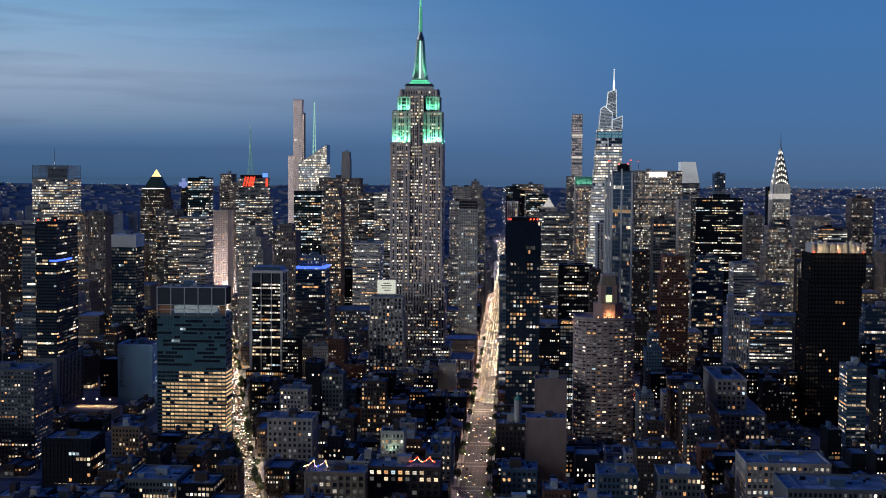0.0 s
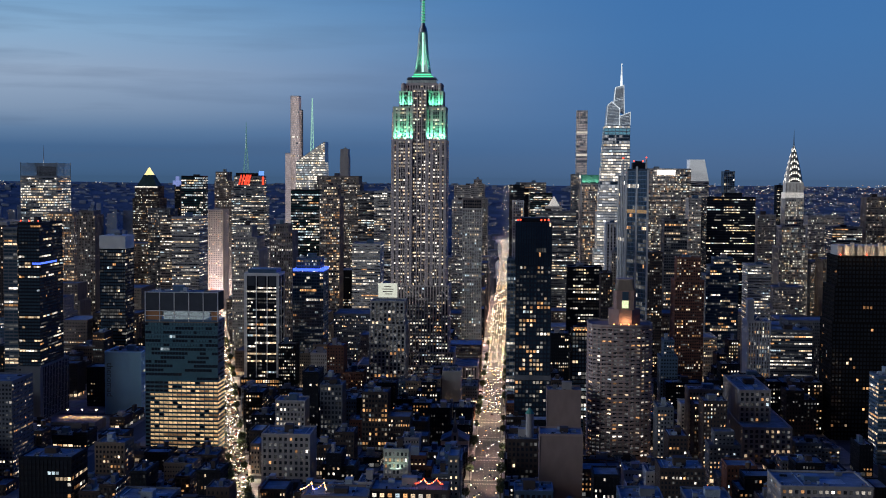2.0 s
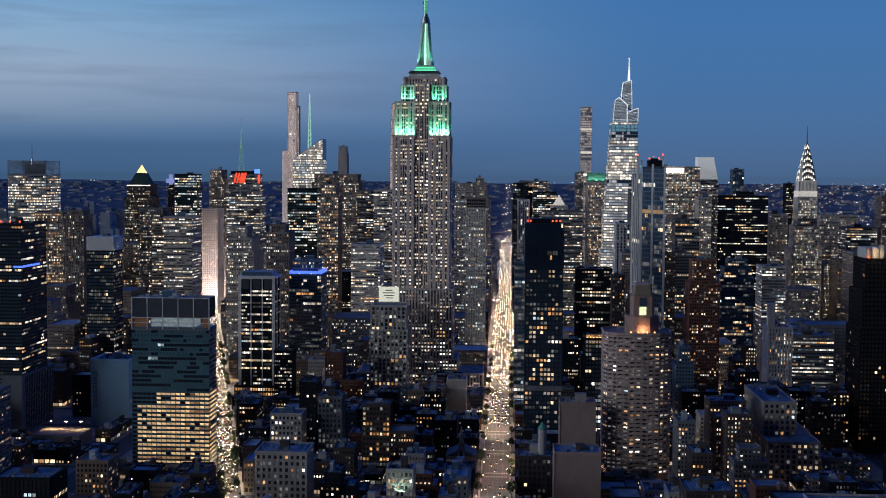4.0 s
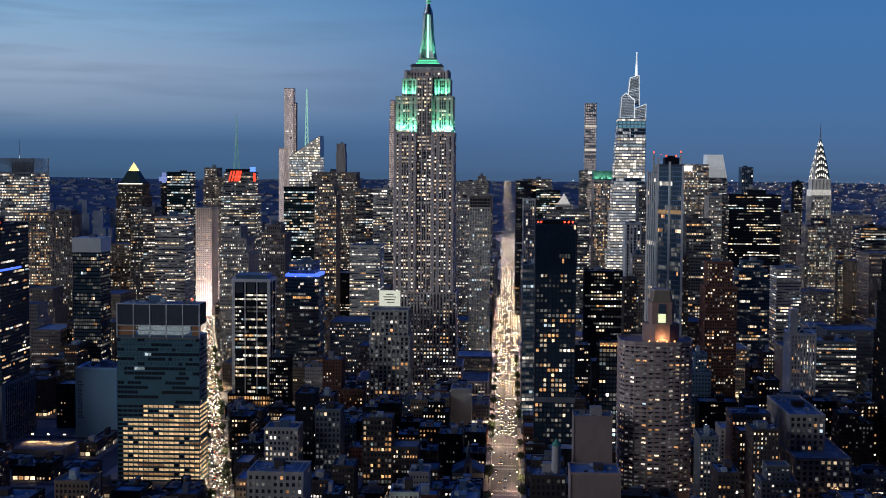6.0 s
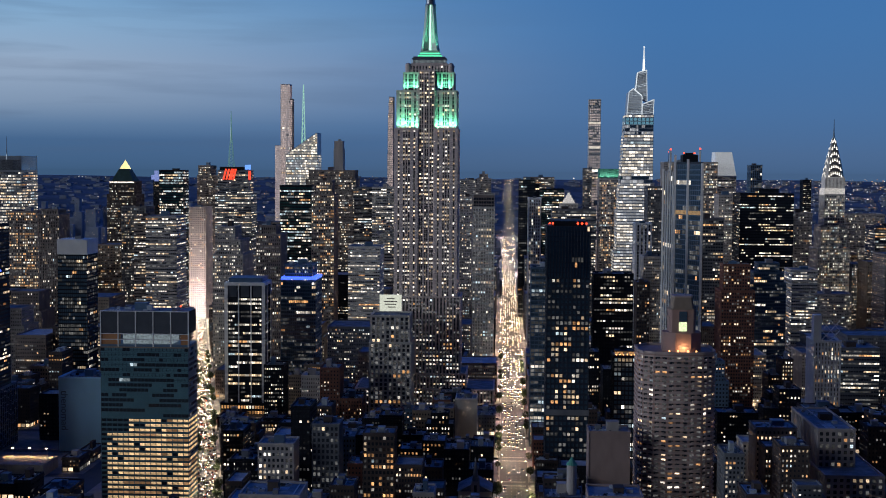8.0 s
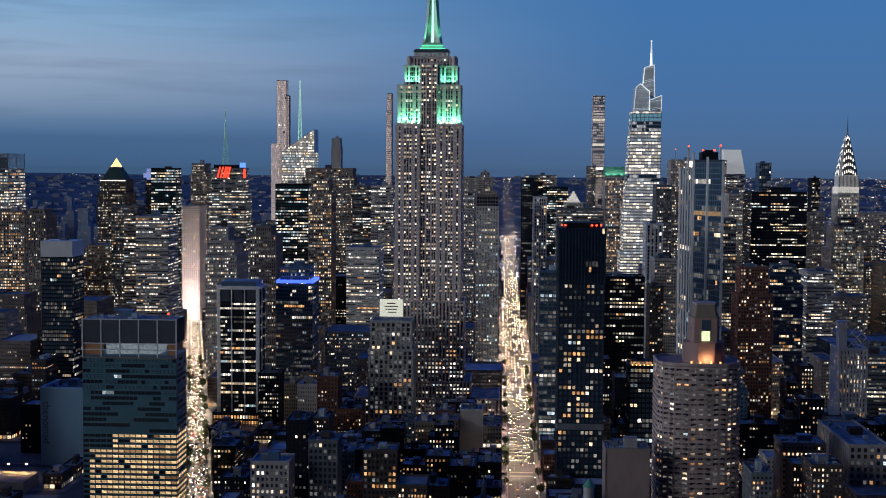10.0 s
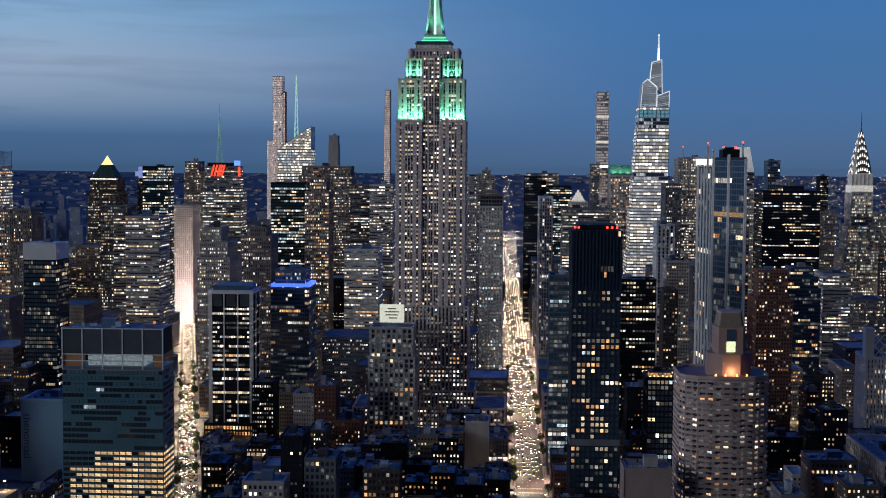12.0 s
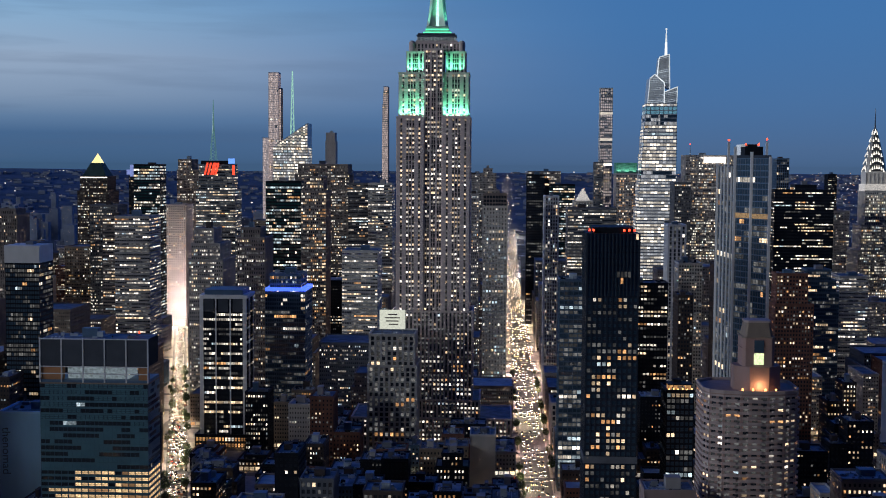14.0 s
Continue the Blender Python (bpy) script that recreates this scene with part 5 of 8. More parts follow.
# ---- the art deco tower with a steel sunburst crown ----
def sunburst_tower():
    st = Style(2.2, 3.7, 0.48, 0.5, pd=0.45, lit=0.75, rows=0.14, tone="office", dim=0.4)
    top = building("pale brick art deco skyscraper with lit steel crown", [(422.8, 465.5, 540, 592, 0, 124.8), (427.6, 462.7, 546, 586, 124.9, 156.2), (432.8, 460.0, 551, 583, 156.3, 199.0)], st, PALE, "skyscraper", seed=920, clutter=False)
    cx, cy, hw = 446.6, 565.0, 12.6
    z0, zg, zb, z1 = 199.0, 212.0, 223.0, 277.5
    g = Geo()
    g.box(cx - hw - 2, cx + hw + 1, cy - hw - 1, cy + hw + 1, z0, zg - 4)
    part("lit_gallery", g, FLOODGLOW, top, "stone gallery below the crown, floodlight painted as a white glow")
    g = Geo()
    g.box(cx - hw, cx + hw, cy - hw, cy + hw, zg - 4, zb + 1)
    part("crown_drum", g, DRUMGLOW, top, "stone drum, spill of the crown lights painted as a glow")
    for i in range(6):
        g = Geo()
        xa = cx - hw + 2 * hw * i / 5
        g.box(xa - 0.9, xa + 0.9, cy - hw - 0.5, cy - hw, zg - 4, zb - 1)
        part("drum_pier", g, PALE, top)

    def reach(f):
        return hw * (1 - 0.86 * f ** 1.22)

    n = 6
    for i in range(n):
        f0, f1 = i / n, (i + 1) / n
        r0, r1, za, zc = reach(f0), reach(f1), zb + (z1 - zb) * f0, zb + (z1 - zb) * f1
        c = r0 * 0.3
        g = Geo()
        ring = [(cx - r0 + c, cy - r0), (cx + r0 - c, cy - r0), (cx + r0, cy - r0 + c), (cx + r0, cy + r0 - c), (cx + r0 - c, cy + r0), (cx - r0 + c, cy + r0), (cx - r0, cy + r0 - c), (cx - r0, cy - r0 + c)]
        g.prism(ring, za, zc + 0.3, 0, scale=r1 / r0)
        tier = part("crown_tier", g, DECOSTEEL, top, "curved steel crown tier")
        m = (7, 7, 5, 5, 3, 3)[i]
        for face in ("s", "w"):
            for j in range(m):
                a = (j + 0.5) / m * 2 - 1
                w = r0 * 0.44 / m + 0.25
                up = (zc - za) * 0.62 * (1 - a * a) - 1.0
                zz, h = za + up, (zc - za) * 0.52
                fa, fb = (zz - zb) / (z1 - zb), min(1, (zz + h - zb) / (z1 - zb))
                ra, rb = reach(max(0, fa)) + 0.35, reach(fb) + 0.35
                q = a * r0 * 0.80
                t = Geo()
                if face == "s":
                    t.face([(cx + q - w, cy - ra, zz), (cx + q + w, cy - ra, zz), (cx + q * rb / ra, cy - rb, zz + h)])
                else:
                    t.face([(cx - ra, cy + q + w, zz), (cx - ra, cy + q - w, zz), (cx - rb, cy + q * rb / ra, zz + h)])
                part("crown_window", t, CROWNWIN, tier)
    g = Geo()
    g.cyl(cx, cy, 1.7, z1 - 3, z1 + 8, 8, r1=0.8)
    g.cyl(cx, cy, 0.8, z1 + 8, 304, 6, r1=0.2)
    part("needle", g, STEEL, top)


# spill of the crown lights painted as the drum's own faint glow
DRUMGLOW = glowing("drum_painted_spill", (1.0, 0.93, 0.84), 0.10, base=(0.5, 0.5, 0.48), spread=0, curtain=0.7)
DECOSTEEL = surface("deco_crown_steel", (0.20, 0.19, 0.18), 0.4, 0.5, var=0.2)
# floodlight on stone painted as the surface's own white glow
FLOODGLOW = glowing("stone_painted_flood", (1.0, 0.93, 0.84), 0.42, base=(0.5, 0.5, 0.48), spread=0, curtain=0.6)
CROWNWIN = glowing("crown_window_light", (1.0, 0.93, 0.82), 1.9, spread=0.25, curtain=0.1)
sunburst_tower()


# ---- the faceted white glass tower with a spire ----
def faceted_tower():
    x0, x1, y0, y1, zl, zr, zm = -345.2, -296.1, 705.0, 750.0, 252.6, 285.8, 213.8
    st = Style(1.9, 4.0, 0.08, 0.35, pd=0.15, sd=0.3, lit=0.6, rows=0.5, tone="office", panes="white", dim=1.0)
    top = building("faceted white glass tower with bright lit floors", [(x0, x1, y0, y1, 0, zm), (x0 + 0.6, x1 - 0.3, y0 + 1, y1 - 1, zm, zl)], st, STEEL, "skyscraper", seed=930, clutter=False, parapet=0.2)
    screen = Style(3.2, 4.0, 0.05, 0.4, pd=0.15, sd=0.3, lit=1.4, rows=0, tone="white", panes="white", dim=1.0)
    n = 16
    g, ribs, panes = Geo(), Geo(), Geo()
    rng = random.Random(8)
    xa, xb, ya, yb = x0 + 0.6, x1 - 0.3, y0 + 1, y1 - 1
    for y in (ya, yb):
        g.v.extend([(xa, y, zl - 1), (xb, y, zl - 1), (xb, y, zr), (xa, y, zl)])
    g.f.extend([(0, 1, 2, 3), (5, 4, 7, 6), (1, 5, 6, 2), (4, 0, 3, 7), (3, 2, 6, 7)])
    g.m.extend([0] * 5)
    part("sloping_top", g, CROWNSTEEL, top, "sloping glass screen over the roof")
    for i in range(n):
        p0, p1 = xa + (xb - xa) * i / n, xa + (xb - xa) * (i + 1) / n
        facade(ribs, panes, (p0, ya), (p1, ya), zl, zl + (zr - zl) * (i + 0.5) / n, screen, rng, {})
    part("screen_ribs", ribs, STEEL, top, kind="stuff")
    part("screen_glazing", panes, SETS["white"], top, kind="stuff")
    g = Geo()
    zt, zb = 359.8, (zl + zr) / 2 - 6
    for k in range(12):
        za, zc = zb + (zt - zb) * k / 12, zb + (zt - zb) * (k + 1) / 12
        w = 2.6 * (1 - k / 13)
        for dx, dy in ((-w, -w), (w, -w), (w, w), (-w, w)):
            g.beam((-321.3 + dx, 730.0 + dy, za), (-321.3 + dx * 0.9, 730.0 + dy * 0.9, zc), 0.7)
        g.beam((-321.3 - w, 730.0 - w, za), (-321.3 + w * 0.9, 730.0 - w, zc), 0.5)
    part("lattice_spire", g, SPIRELIGHT, top, "lattice spire with a painted pale green glow")


# the spire's steel glows itself so that it looks lit
SPIRELIGHT = glowing("spire_painted_glow", (0.50, 0.95, 0.78), 0.6, spread=0.1, curtain=0.5)
faceted_tower()


# ---- the tower with red roof signs and a tall mast ----
def sign_tower():
    top = building("banded office tower with red roof signs", [(-445.9, -391.5, 670, 715, 0, 191.9), (-442.6, -395.9, 673, 711, 192.1, 226.6)], BANDS, GREY, "office_tower", seed=940, clutter=False)
    z0, z1, y = 213.2, 229.6, 670.0
    g = Geo()
    g.box(-439.6, -398.9, y + 4, y + 30, z0 - 6, z1 + 3)
    frame_ = part("sign_frame", g, DARK, top)
    # a slanted mark of two strokes and a joint in red, drawn as plain shapes
    x0, x1 = -434.2, -418.6
    h = z1 - z0
    for a, w in ((-0.05, 0.15), (0.24, 0.15), (0.52, 0.15), (0.72, 0.13), (0.92, 0.15)):
        g = Geo()
        xb = x0 + (x1 - x0) * a
        ww = (x1 - x0) * w
        g.v.extend([(xb, y + 1.6, z0), (xb + ww, y + 1.6, z0), (xb + ww + h * 0.25, y + 1.6, z1), (xb + h * 0.25, y + 1.6, z1), (xb, y + 2.4, z0), (xb + ww, y + 2.4, z0), (xb + ww + h * 0.25, y + 2.4, z1), (xb + h * 0.25, y + 2.4, z1)])
        g.f.extend([(0, 1, 2, 3), (1, 5, 6, 2), (4, 0, 3, 7), (3, 2, 6, 7)])
        g.m.extend([0] * 4)
        part("sign_stroke", g, REDSIGN, frame_, "glowing red sign stroke")
    g = Geo()
    g.box(-401.2, -392.4, y + 3, y + 3.8, z0, z1 - 3)
    part("side_sign", g, REDSIGN, top, "glowing red side sign")
    g = Geo()
    g.box(-401.2, -392.4, y + 3, y + 3.8, z1 - 1, z1 + 6)
    part("blue_sign", g, BLUESIGN, top, "glowing blue side sign")
    g = Geo()
    zb, zt, x, yy = z1 + 2, 317.6, -425.6, 690.0
    for k in range(10):
        a, b = zb + (zt - zb) * 0.5 * k / 10, zb + (zt - zb) * 0.5 * (k + 1) / 10
        w = 4.4 * (1 - k / 13)
        for dx, dy in ((-w, -w), (w, -w), (w, w), (-w, w)):
            g.beam((x + dx, yy + dy, a), (x + dx * 0.9, yy + dy * 0.9, b), 0.5)
        g.beam((x - w, yy - w, a), (x + w * 0.9, yy - w, b), 0.4)
        g.beam((x + w, yy - w, a), (x - w * 0.9, yy - w, b), 0.4)
    g.cyl(x, yy, 1.9, zb + (zt - zb) * 0.45, zb + (zt - zb) * 0.8, 8, r1=0.8)
    g.cyl(x, yy, 1.0, zb + (zt - zb) * 0.8, zt, 6, r1=0.4)
    part("mast", g, MASTGLOW, top, "mast with a painted dim green glow")


REDSIGN = glowing("red_sign_light", (1.0, 0.07, 0.03), 1.5, spread=0.05, curtain=0.1)
BLUESIGN = glowing("blue_sign_light", (0.15, 0.35, 1.0), 1.6, spread=0.2, curtain=0.2)
# light on the mast painted as a dim green glow
MASTGLOW = glowing("mast_painted_glow", (0.35, 0.85, 0.75), 0.16, base=(0.2, 0.3, 0.3), spread=0, curtain=0.7)
sign_tower()


# ---- very tall slim towers on the skyline ----
SLIM = Style(2.4, 4.6, 0.35, 0.25, pd=0.25, sd=0.2, lit=0.03, rows=0.02, tone="warm", panes="rose", dim=0.62)
ROSE = surface("rose_white_stone", (0.86, 0.78, 0.76), 0.7, var=0.1, streak=0.6)
building("very tall slim pale stone tower", [(-476.3, -457.0, 1407.4, 1433.2, 0.0, 405.4)], SLIM, ROSE, "skyscraper", seed=950, clutter=False)
# the tower's side away from the light, its shade put into grey
building("flank of a tall slim tower, its shade painted grey", [(-457.8, -452.6, 1412.6, 1433.2, 0.0, 375.1)], SLIM, GREY, "skyscraper", seed=951, clutter=False)
building("tall tan stone tower with a lit top", [(-487.3, -475.6, 1404.0, 1429.8, 0.0, 278.7)], SLIM, ROSE, "skyscraper", seed=952, clutter=False)

building("feather thin terracotta tower stepping to a point", [(-301.4, -287.4, 1930, 1970, 0, 191), (-302, -288, 1934, 1970, 191, 270.6), (-301.5, -288.2, 1934, 1970, 270.7, 330.2), (-301, -288.3, 1934, 1970, 330.2, 369.8), (-299.7, -288.4, 1934, 1970, 369.9, 397.5), (-298.5, -288.5, 1934, 1970, 397.6, 410.7)], SLIM, GREY, "skyscraper", seed=953, clutter=False)


def grid_tower():
    x0, x1, y0, y1, z0, z1 = 140.1, 160.2, 1070.2, 1094.7, 0, 357.5
    top = building("very tall slim concrete tower with a square window grid", [(x0, x1, y0, y1, z0, z1)], Style((x1 - x0) / 6, 4.7, 0.45, 0.45, pd=0.5, sd=0.5, lit=0.02, tone="warm", panes="rose", dim=0.45), WHITE, "skyscraper", seed=954, clutter=False)
    for z in (316.2, 272.6, 231.2):
        g = Geo()
        g.box(x0 - 0.4, x1 + 0.4, y0 - 0.6, y1 + 0.4, z - 2.0, z + 2.0, bottom=True)
        part("lit_open_floor", g, NEUT, top, "lit open floor")


grid_tower()

building("grey tower beside the slim grid tower", [(129.4, 143.8, 1043.8, 1066.7, 0.0, 234.4)], OFFICE, GREY, "office_tower", seed=955, clutter=False)

# ---- the tower with a lit pyramid top ----
def pyramid_tower():
    w = [(-614.4, -569.9, 679.4, 724.0, 0, 188.8), (-611.5, -573.2, 682.1, 721.4, 188.9, 209.0)]
    top = building("brick office tower under a dark pyramid roof", w, OFFICE, BROWN, "office_tower", seed=960, clutter=False)
    x0, x1, y0, y1, _, z = w[1]
    g = Geo()
    f = (240.8 - 228.4) / (240.8 - 210.0)
    g.prism(rect(x0 + 2, x1 - 2, y0 + 2, y1 - 2), z, 228.4, 0, scale=f * 1.1)
    part("pyramid_roof", g, DARKCOPPER, top, "dark green copper pyramid")
    g = Geo()
    cx, cy, r = (x0 + x1) / 2, (y0 + y1) / 2, (x1 - x0 - 4) / 2 * f
    g.prism(rect(cx - r, cx + r, cy - r, cy + r), 228.4, 240.8 + 1, 0, scale=0.02)
    part("lit_tip", g, TIPLIGHT, top, "yellow lit glass tip")
    # cornice given a glow of its own to look lit
    g = Geo()
    g.box(x0, x1, y0 - 0.5, y0, z - 1.5, z, bottom=True)
    part("lit_cornice", g, NEUT, top)


DARKCOPPER = surface("dark_green_copper", (0.035, 0.075, 0.070), 0.7, 0.1, var=0.3, streak=0.5)
TIPLIGHT = glowing("tip_light", (1.0, 0.80, 0.35), 1.3, spread=0, curtain=0.2)
pyramid_tower()


# ---- the white tower with a sloping glowing roof ----
def wedge_tower():
    x0, x1, y0, y1, z0, z1 = 315.9, 349.2, 766.8, 801.8, 0, 223.0
    top = building("white aluminium tower with a sloping roof", [(x0, x1, y0, y1, z0, z1)], BANDS, WHITE, "office_tower", seed=970, clutter=False)
    g = Geo()
    zt, xm = 260.6, x1 - (x1 - x0) * 0.22
    for y in (y0, y1):
        g.v.extend([(x0, y, z1), (x1, y, z1), (xm, y, zt), (x0 + 0.5, y, zt)])
    g.f.extend([(0, 1, 2, 3), (5, 4, 7, 6), (1, 5, 6, 2), (4, 0, 3, 7), (3, 2, 6, 7)])
    g.m.extend([0] * 5)
    part("sloping_roof", g, WEDGEGLOW, top, "sloping roof, floodlight painted as a white glow")


# floodlight on the sloping roof painted as its own glow
WEDGEGLOW = glowing("wedge_painted_flood", (0.80, 0.85, 0.90), 0.30, base=(0.6, 0.6, 0.6), spread=0, curtain=0.6)
wedge_tower()


bs = thing("blue_roof_sign", -560.4, 758, 188.4, "blue glowing cross shaped roof sign", "sign")
for x0, x1, z0, z1 in ((-562.7, -556.4, 209.1, 226.1), (-567.7, -551.4, 211.8, 219.0)):
    g = Geo()
    g.box(x0, x1, 757.4, 758.2 + 0.1 * (x1 - x0), z0, z1, bottom=True)
    part("sign_bar", g, PALEBLUESIGN, bs)
# ---- small roof features of skyline towers ----
def roof_mast(label, x, y, z0, z1, r=0.6, mat=STEEL, lamp=False):
    top = thing("roof_mast", x, y, z0, label, "antenna")
    g = Geo()
    g.cyl(x, y, r * 1.6, z0, z0 + (z1 - z0) * 0.3, 8, r1=r)
    g.cyl(x, y, r, z0 + (z1 - z0) * 0.3, z1, 6, r1=r * 0.3)
    part("pole", g, mat, top)
    if lamp:
        g = Geo()
        g.cyl(x, y, 0.8, z1, z1 + 1.4, 8, r1=0.4)
        part("warning_lamp", g, REDLAMP, top, "red warning lamp")


roof_mast("slim steel mast on a lit glass tower", -700.2, 505, 240.0, 272.0, 0.7)
roof_mast("short steel mast with a red lamp", 240.0, 735, 244.0, 259.4, 0.6, STEEL, True)
sg = thing("roof_sign", 271.5, 719, 234.3, "white glowing sign band on an office tower", "sign")
g = Geo()
g.box(256.9, 286.6, 717.6, 719.6, 234.3, 242.0, bottom=True)
part("sign_face", g, SIGNWHITE, sg)

g = Geo()
g.box(128.9, 156.2, 644.3, 681.7, 215.4, 233.2)
for i in range(7):
    xa = 128.9 + (156.2 - 128.9) * i / 6
    g.box(xa - 0.5, xa + 0.5, 643.7, 644.3, 215.4, 233.2)
copper_roof = tagged(part("copper_roof", g, COPPER), "green copper mansard on a tan tower", "roof")
for xa in (133.0, 142.5, 152.0):
    lp = new("roof_flood", bpy.data.lights.new("roof_flood", "SPOT"))
    lp.data.energy, lp.data.color, lp.data.spot_size, lp.data.shadow_soft_size = 3000, (0.75, 1.0, 0.85), radians(100), 0.5
    lp.matrix_basis = look((xa, 639.5, 219.6), (xa, 645, 231))

dome = building("pale stone building with a stepped top that glows as if floodlit", [(71.5, 96.2, 620, 650, 0, 181.6)], DECO, PALE, "office_tower", seed=971, clutter=False)
# the steps glow themselves in place of floodlight
g = Geo()
for f0, f1, r in ((0.0, 0.3, 1.0), (0.3, 0.55, 0.72), (0.55, 0.8, 0.45), (0.8, 1.0, 0.2)):
    za, zb = 181.6 + (197.9 - 181.6) * f0, 181.6 + (197.9 - 181.6) * f1
    hw = (96.2 - 71.5) / 2 * 0.75 * r
    cx, cy = (71.5 + 96.2) / 2, 635.0
    g.prism(rect(cx - hw, cx + hw, cy - hw, cy + hw), za, zb, 0, scale=0.82)
part("lit_stepped_top", g, FLOODGLOW, dome, "stepped top, floodlight painted as a white glow")


# ---- the tall hotel slab lit from the bright street below ----
SLABTAN = surface("rosy_tan_concrete", (0.66, 0.56, 0.52), 0.85, var=0.12, streak=0.7)
building("tall tan hotel slab brightly lit from the street", [(-492.2, -465.5, 690, 735, 0, 170.1)], Style(3.0, 3.2, 0.5, 0.45, pd=0.3, lit=0.4, tone="warm", dim=0.6), SLABTAN, "hotel_slab", seed=980)


# ---- the building with a blank painted side wall ----
def blank_wall_building():
    x0, x1, y0, y1, z1 = -365.9, -331.5, -240.0, -204.0, 59.4
    top = building("blue grey building with a blank painted wall", [(x0, x1, y0, y1, 0, z1)], LOFT, BLUEWALL, "loft_building", seed=990, blank=(0,))
    fc = bpy.data.curves.new("painted_word", "FONT")
    fc.body = "thenomad"
    fc.size, fc.extrude = 8.0, 0.02
    ob = new("painted_word", fc)
    ob.data.materials.append(WORDPAINT)
    ob.matrix_basis = Matrix.Translation((x0 + 1.6, y0 - 0.05, z1 - 10)) @ Matrix.Rotation(radians(90), 4, "X") @ Matrix.Rotation(radians(-90), 4, "Z")
    ob.parent = top
    ob.matrix_parent_inverse = top.matrix_basis.inverted()


BLUEWALL = surface("blue_grey_wall_paint", (0.36, 0.64, 0.86), 0.8, var=0.15, scale=0.05, streak=0.7)
WORDPAINT = surface("dark_wall_lettering", (0.12, 0.17, 0.22), 0.8)
blank_wall_building()


# ---- the pale tower with a lit roof billboard ----
def billboard_tower():
    top = building("pale stone tower of tall piers and dim windows", [(-128.1, -91.7, -112, -74, 0, 74.1), (-127.2, -93.2, -110, -78, 74.1, 97.9)], Style(4.2, 3.9, 0.42, 0.3, pd=0.9, sd=0.3, lit=0.16, tone="mixed", dim=0.3), PALE, "office_tower", seed=991, clutter=False, single=90)
    x0, x1, z0, z1, y = -120.2, -100.4, 102.1, 116.9, -106.0
    bb = thing("roof_billboard", (x0 + x1) / 2, y, 97.9, "white lit roof billboard on steel legs", "billboard")
    g = Geo()
    g.box(x0, x1, y, y + 0.8, z0, z1, bottom=True)
    panel = part("panel", g, BOARDLIGHT, bb)
    for i in range(4):
        g = Geo()
        w = (x1 - x0) * (0.36 if i == 0 else (0.6, 0.5, 0.35)[i - 1])
        cx = (x0 + x1) / 2 + (1.0 if i == 3 else 0)
        z = z1 - (z1 - z0) * (0.24 + 0.17 * i)
        g.box(cx - w / 2, cx + w / 2, y - 0.06, y, z - 0.45, z + 0.45, bottom=True)
        part("text_bar", g, UMBER, panel, "grey bar of lettering")
    for s in (0.1, 0.5, 0.9):
        g = Geo()
        xa = x0 + (x1 - x0) * s
        g.beam((xa, y + 0.5, 97.4), (xa, y + 0.5, z0 + 0.3), 0.35)
        g.beam((xa, y + 5, 97.4), (xa, y + 0.9, z1 - 1), 0.3)
        part("leg", g, STEEL, bb)


BOARDLIGHT = glowing("billboard_light", (0.97, 1.0, 0.84), 0.65, spread=0, curtain=0.15)
billboard_tower()


# ---- large stone loft blocks by the eastern avenue ----
building("large grey stone office block with a setback", [(205.0, 243.0, -400, -290, 0, 28.0), (206.5, 231.0, -372, -292, 28.0, 53.5)], Style(4.4, 4.2, 0.45, 0.4, pd=0.6, lit=0.16, rows=0.1, tone="warm"), LIME, "office_block", seed=992, single=80)

building("stone loft block with lit attic floor", [(177.8, 230.3, -677.0, -637.0, 0.0, 46.9)], Style(3.4,4.0,0.4,0.45,pd=0.4,lit=0.5,rows=0.2,tone='warm'), LIME, "office_building", single=60, seed=54)
building("broad low stone block with plant rooms", [(189.3, 252.3, -746.0, -706.0, 0.0, 47.2)], LOFT, GREY, "office_building", single=20, seed=55)
building("pale loft building with arched windows", [(-154.7, -121.4, -550.0, -520.0, 0.0, 46.4)], Style(3.6,4.2,0.5,0.45,pd=0.4,lit=0.12,tone='warm'), LIME, "office_building", single=60, seed=56)
building("brick loft with tall windows and a roof terrace", [(-103.5, -65.3, -690.0, -662.0, 0.0, 38.5)], Style(4.2,4.4,0.4,0.4,pd=0.5,lit=0.1,tone='warm'), TAN, "office_building", single=30, seed=57)
building("broad brick loft block with a roof bar", [(-64.7, -18.3, -674.0, -646.0, 0.0, 39.3)], Style(4.6,4.4,0.4,0.4,pd=0.5,lit=0.1,tone='warm'), BROWN, "office_building", single=30, seed=58)
building("small pale tower with a green lit top", [(-64.1, -48.4, -599.0, -581.0, 0.0, 47.8)], Style(2.6,3.8,0.45,0.4,pd=0.4,lit=0.45,tone='warm',dim=0.4), PALE, "office_building", single=40, seed=59)
building("dark office block with lit strips", [(-308.7, -273.6, -599.0, -567.0, 0.0, 38.1)], Style(2.6,3.8,0.2,0.4,lit=0.25,rows=0.25,tone='warm',dim=0.0), DARK, "office_building", single=60, seed=60)
building("low office block with a blue grey roof", [(-217.0, -184.2, -700.0, -660.0, 0.0, 34.2)], Style(2.2,3.8,0.3,0.45,lit=0.9,rows=0.4,tone='warm'), GREY, "office_building", single=30, seed=61)
building("dark low block with a lit top floor", [(-182.2, -159.1, -705.0, -675.0, 0.0, 33.1)], Style(2.6,3.8,0.3,0.45,lit=0.9,rows=0.3,tone='office'), DARK, "office_building", single=20, seed=62)
building("stone apartment house with warm windows", [(-277.7, -256.6, -537.0, -515.0, 0.0, 35.3)], Style(2.6,3.6,0.45,0.45,lit=0.4,tone='warm'), TAN, "office_building", single=30, seed=63)
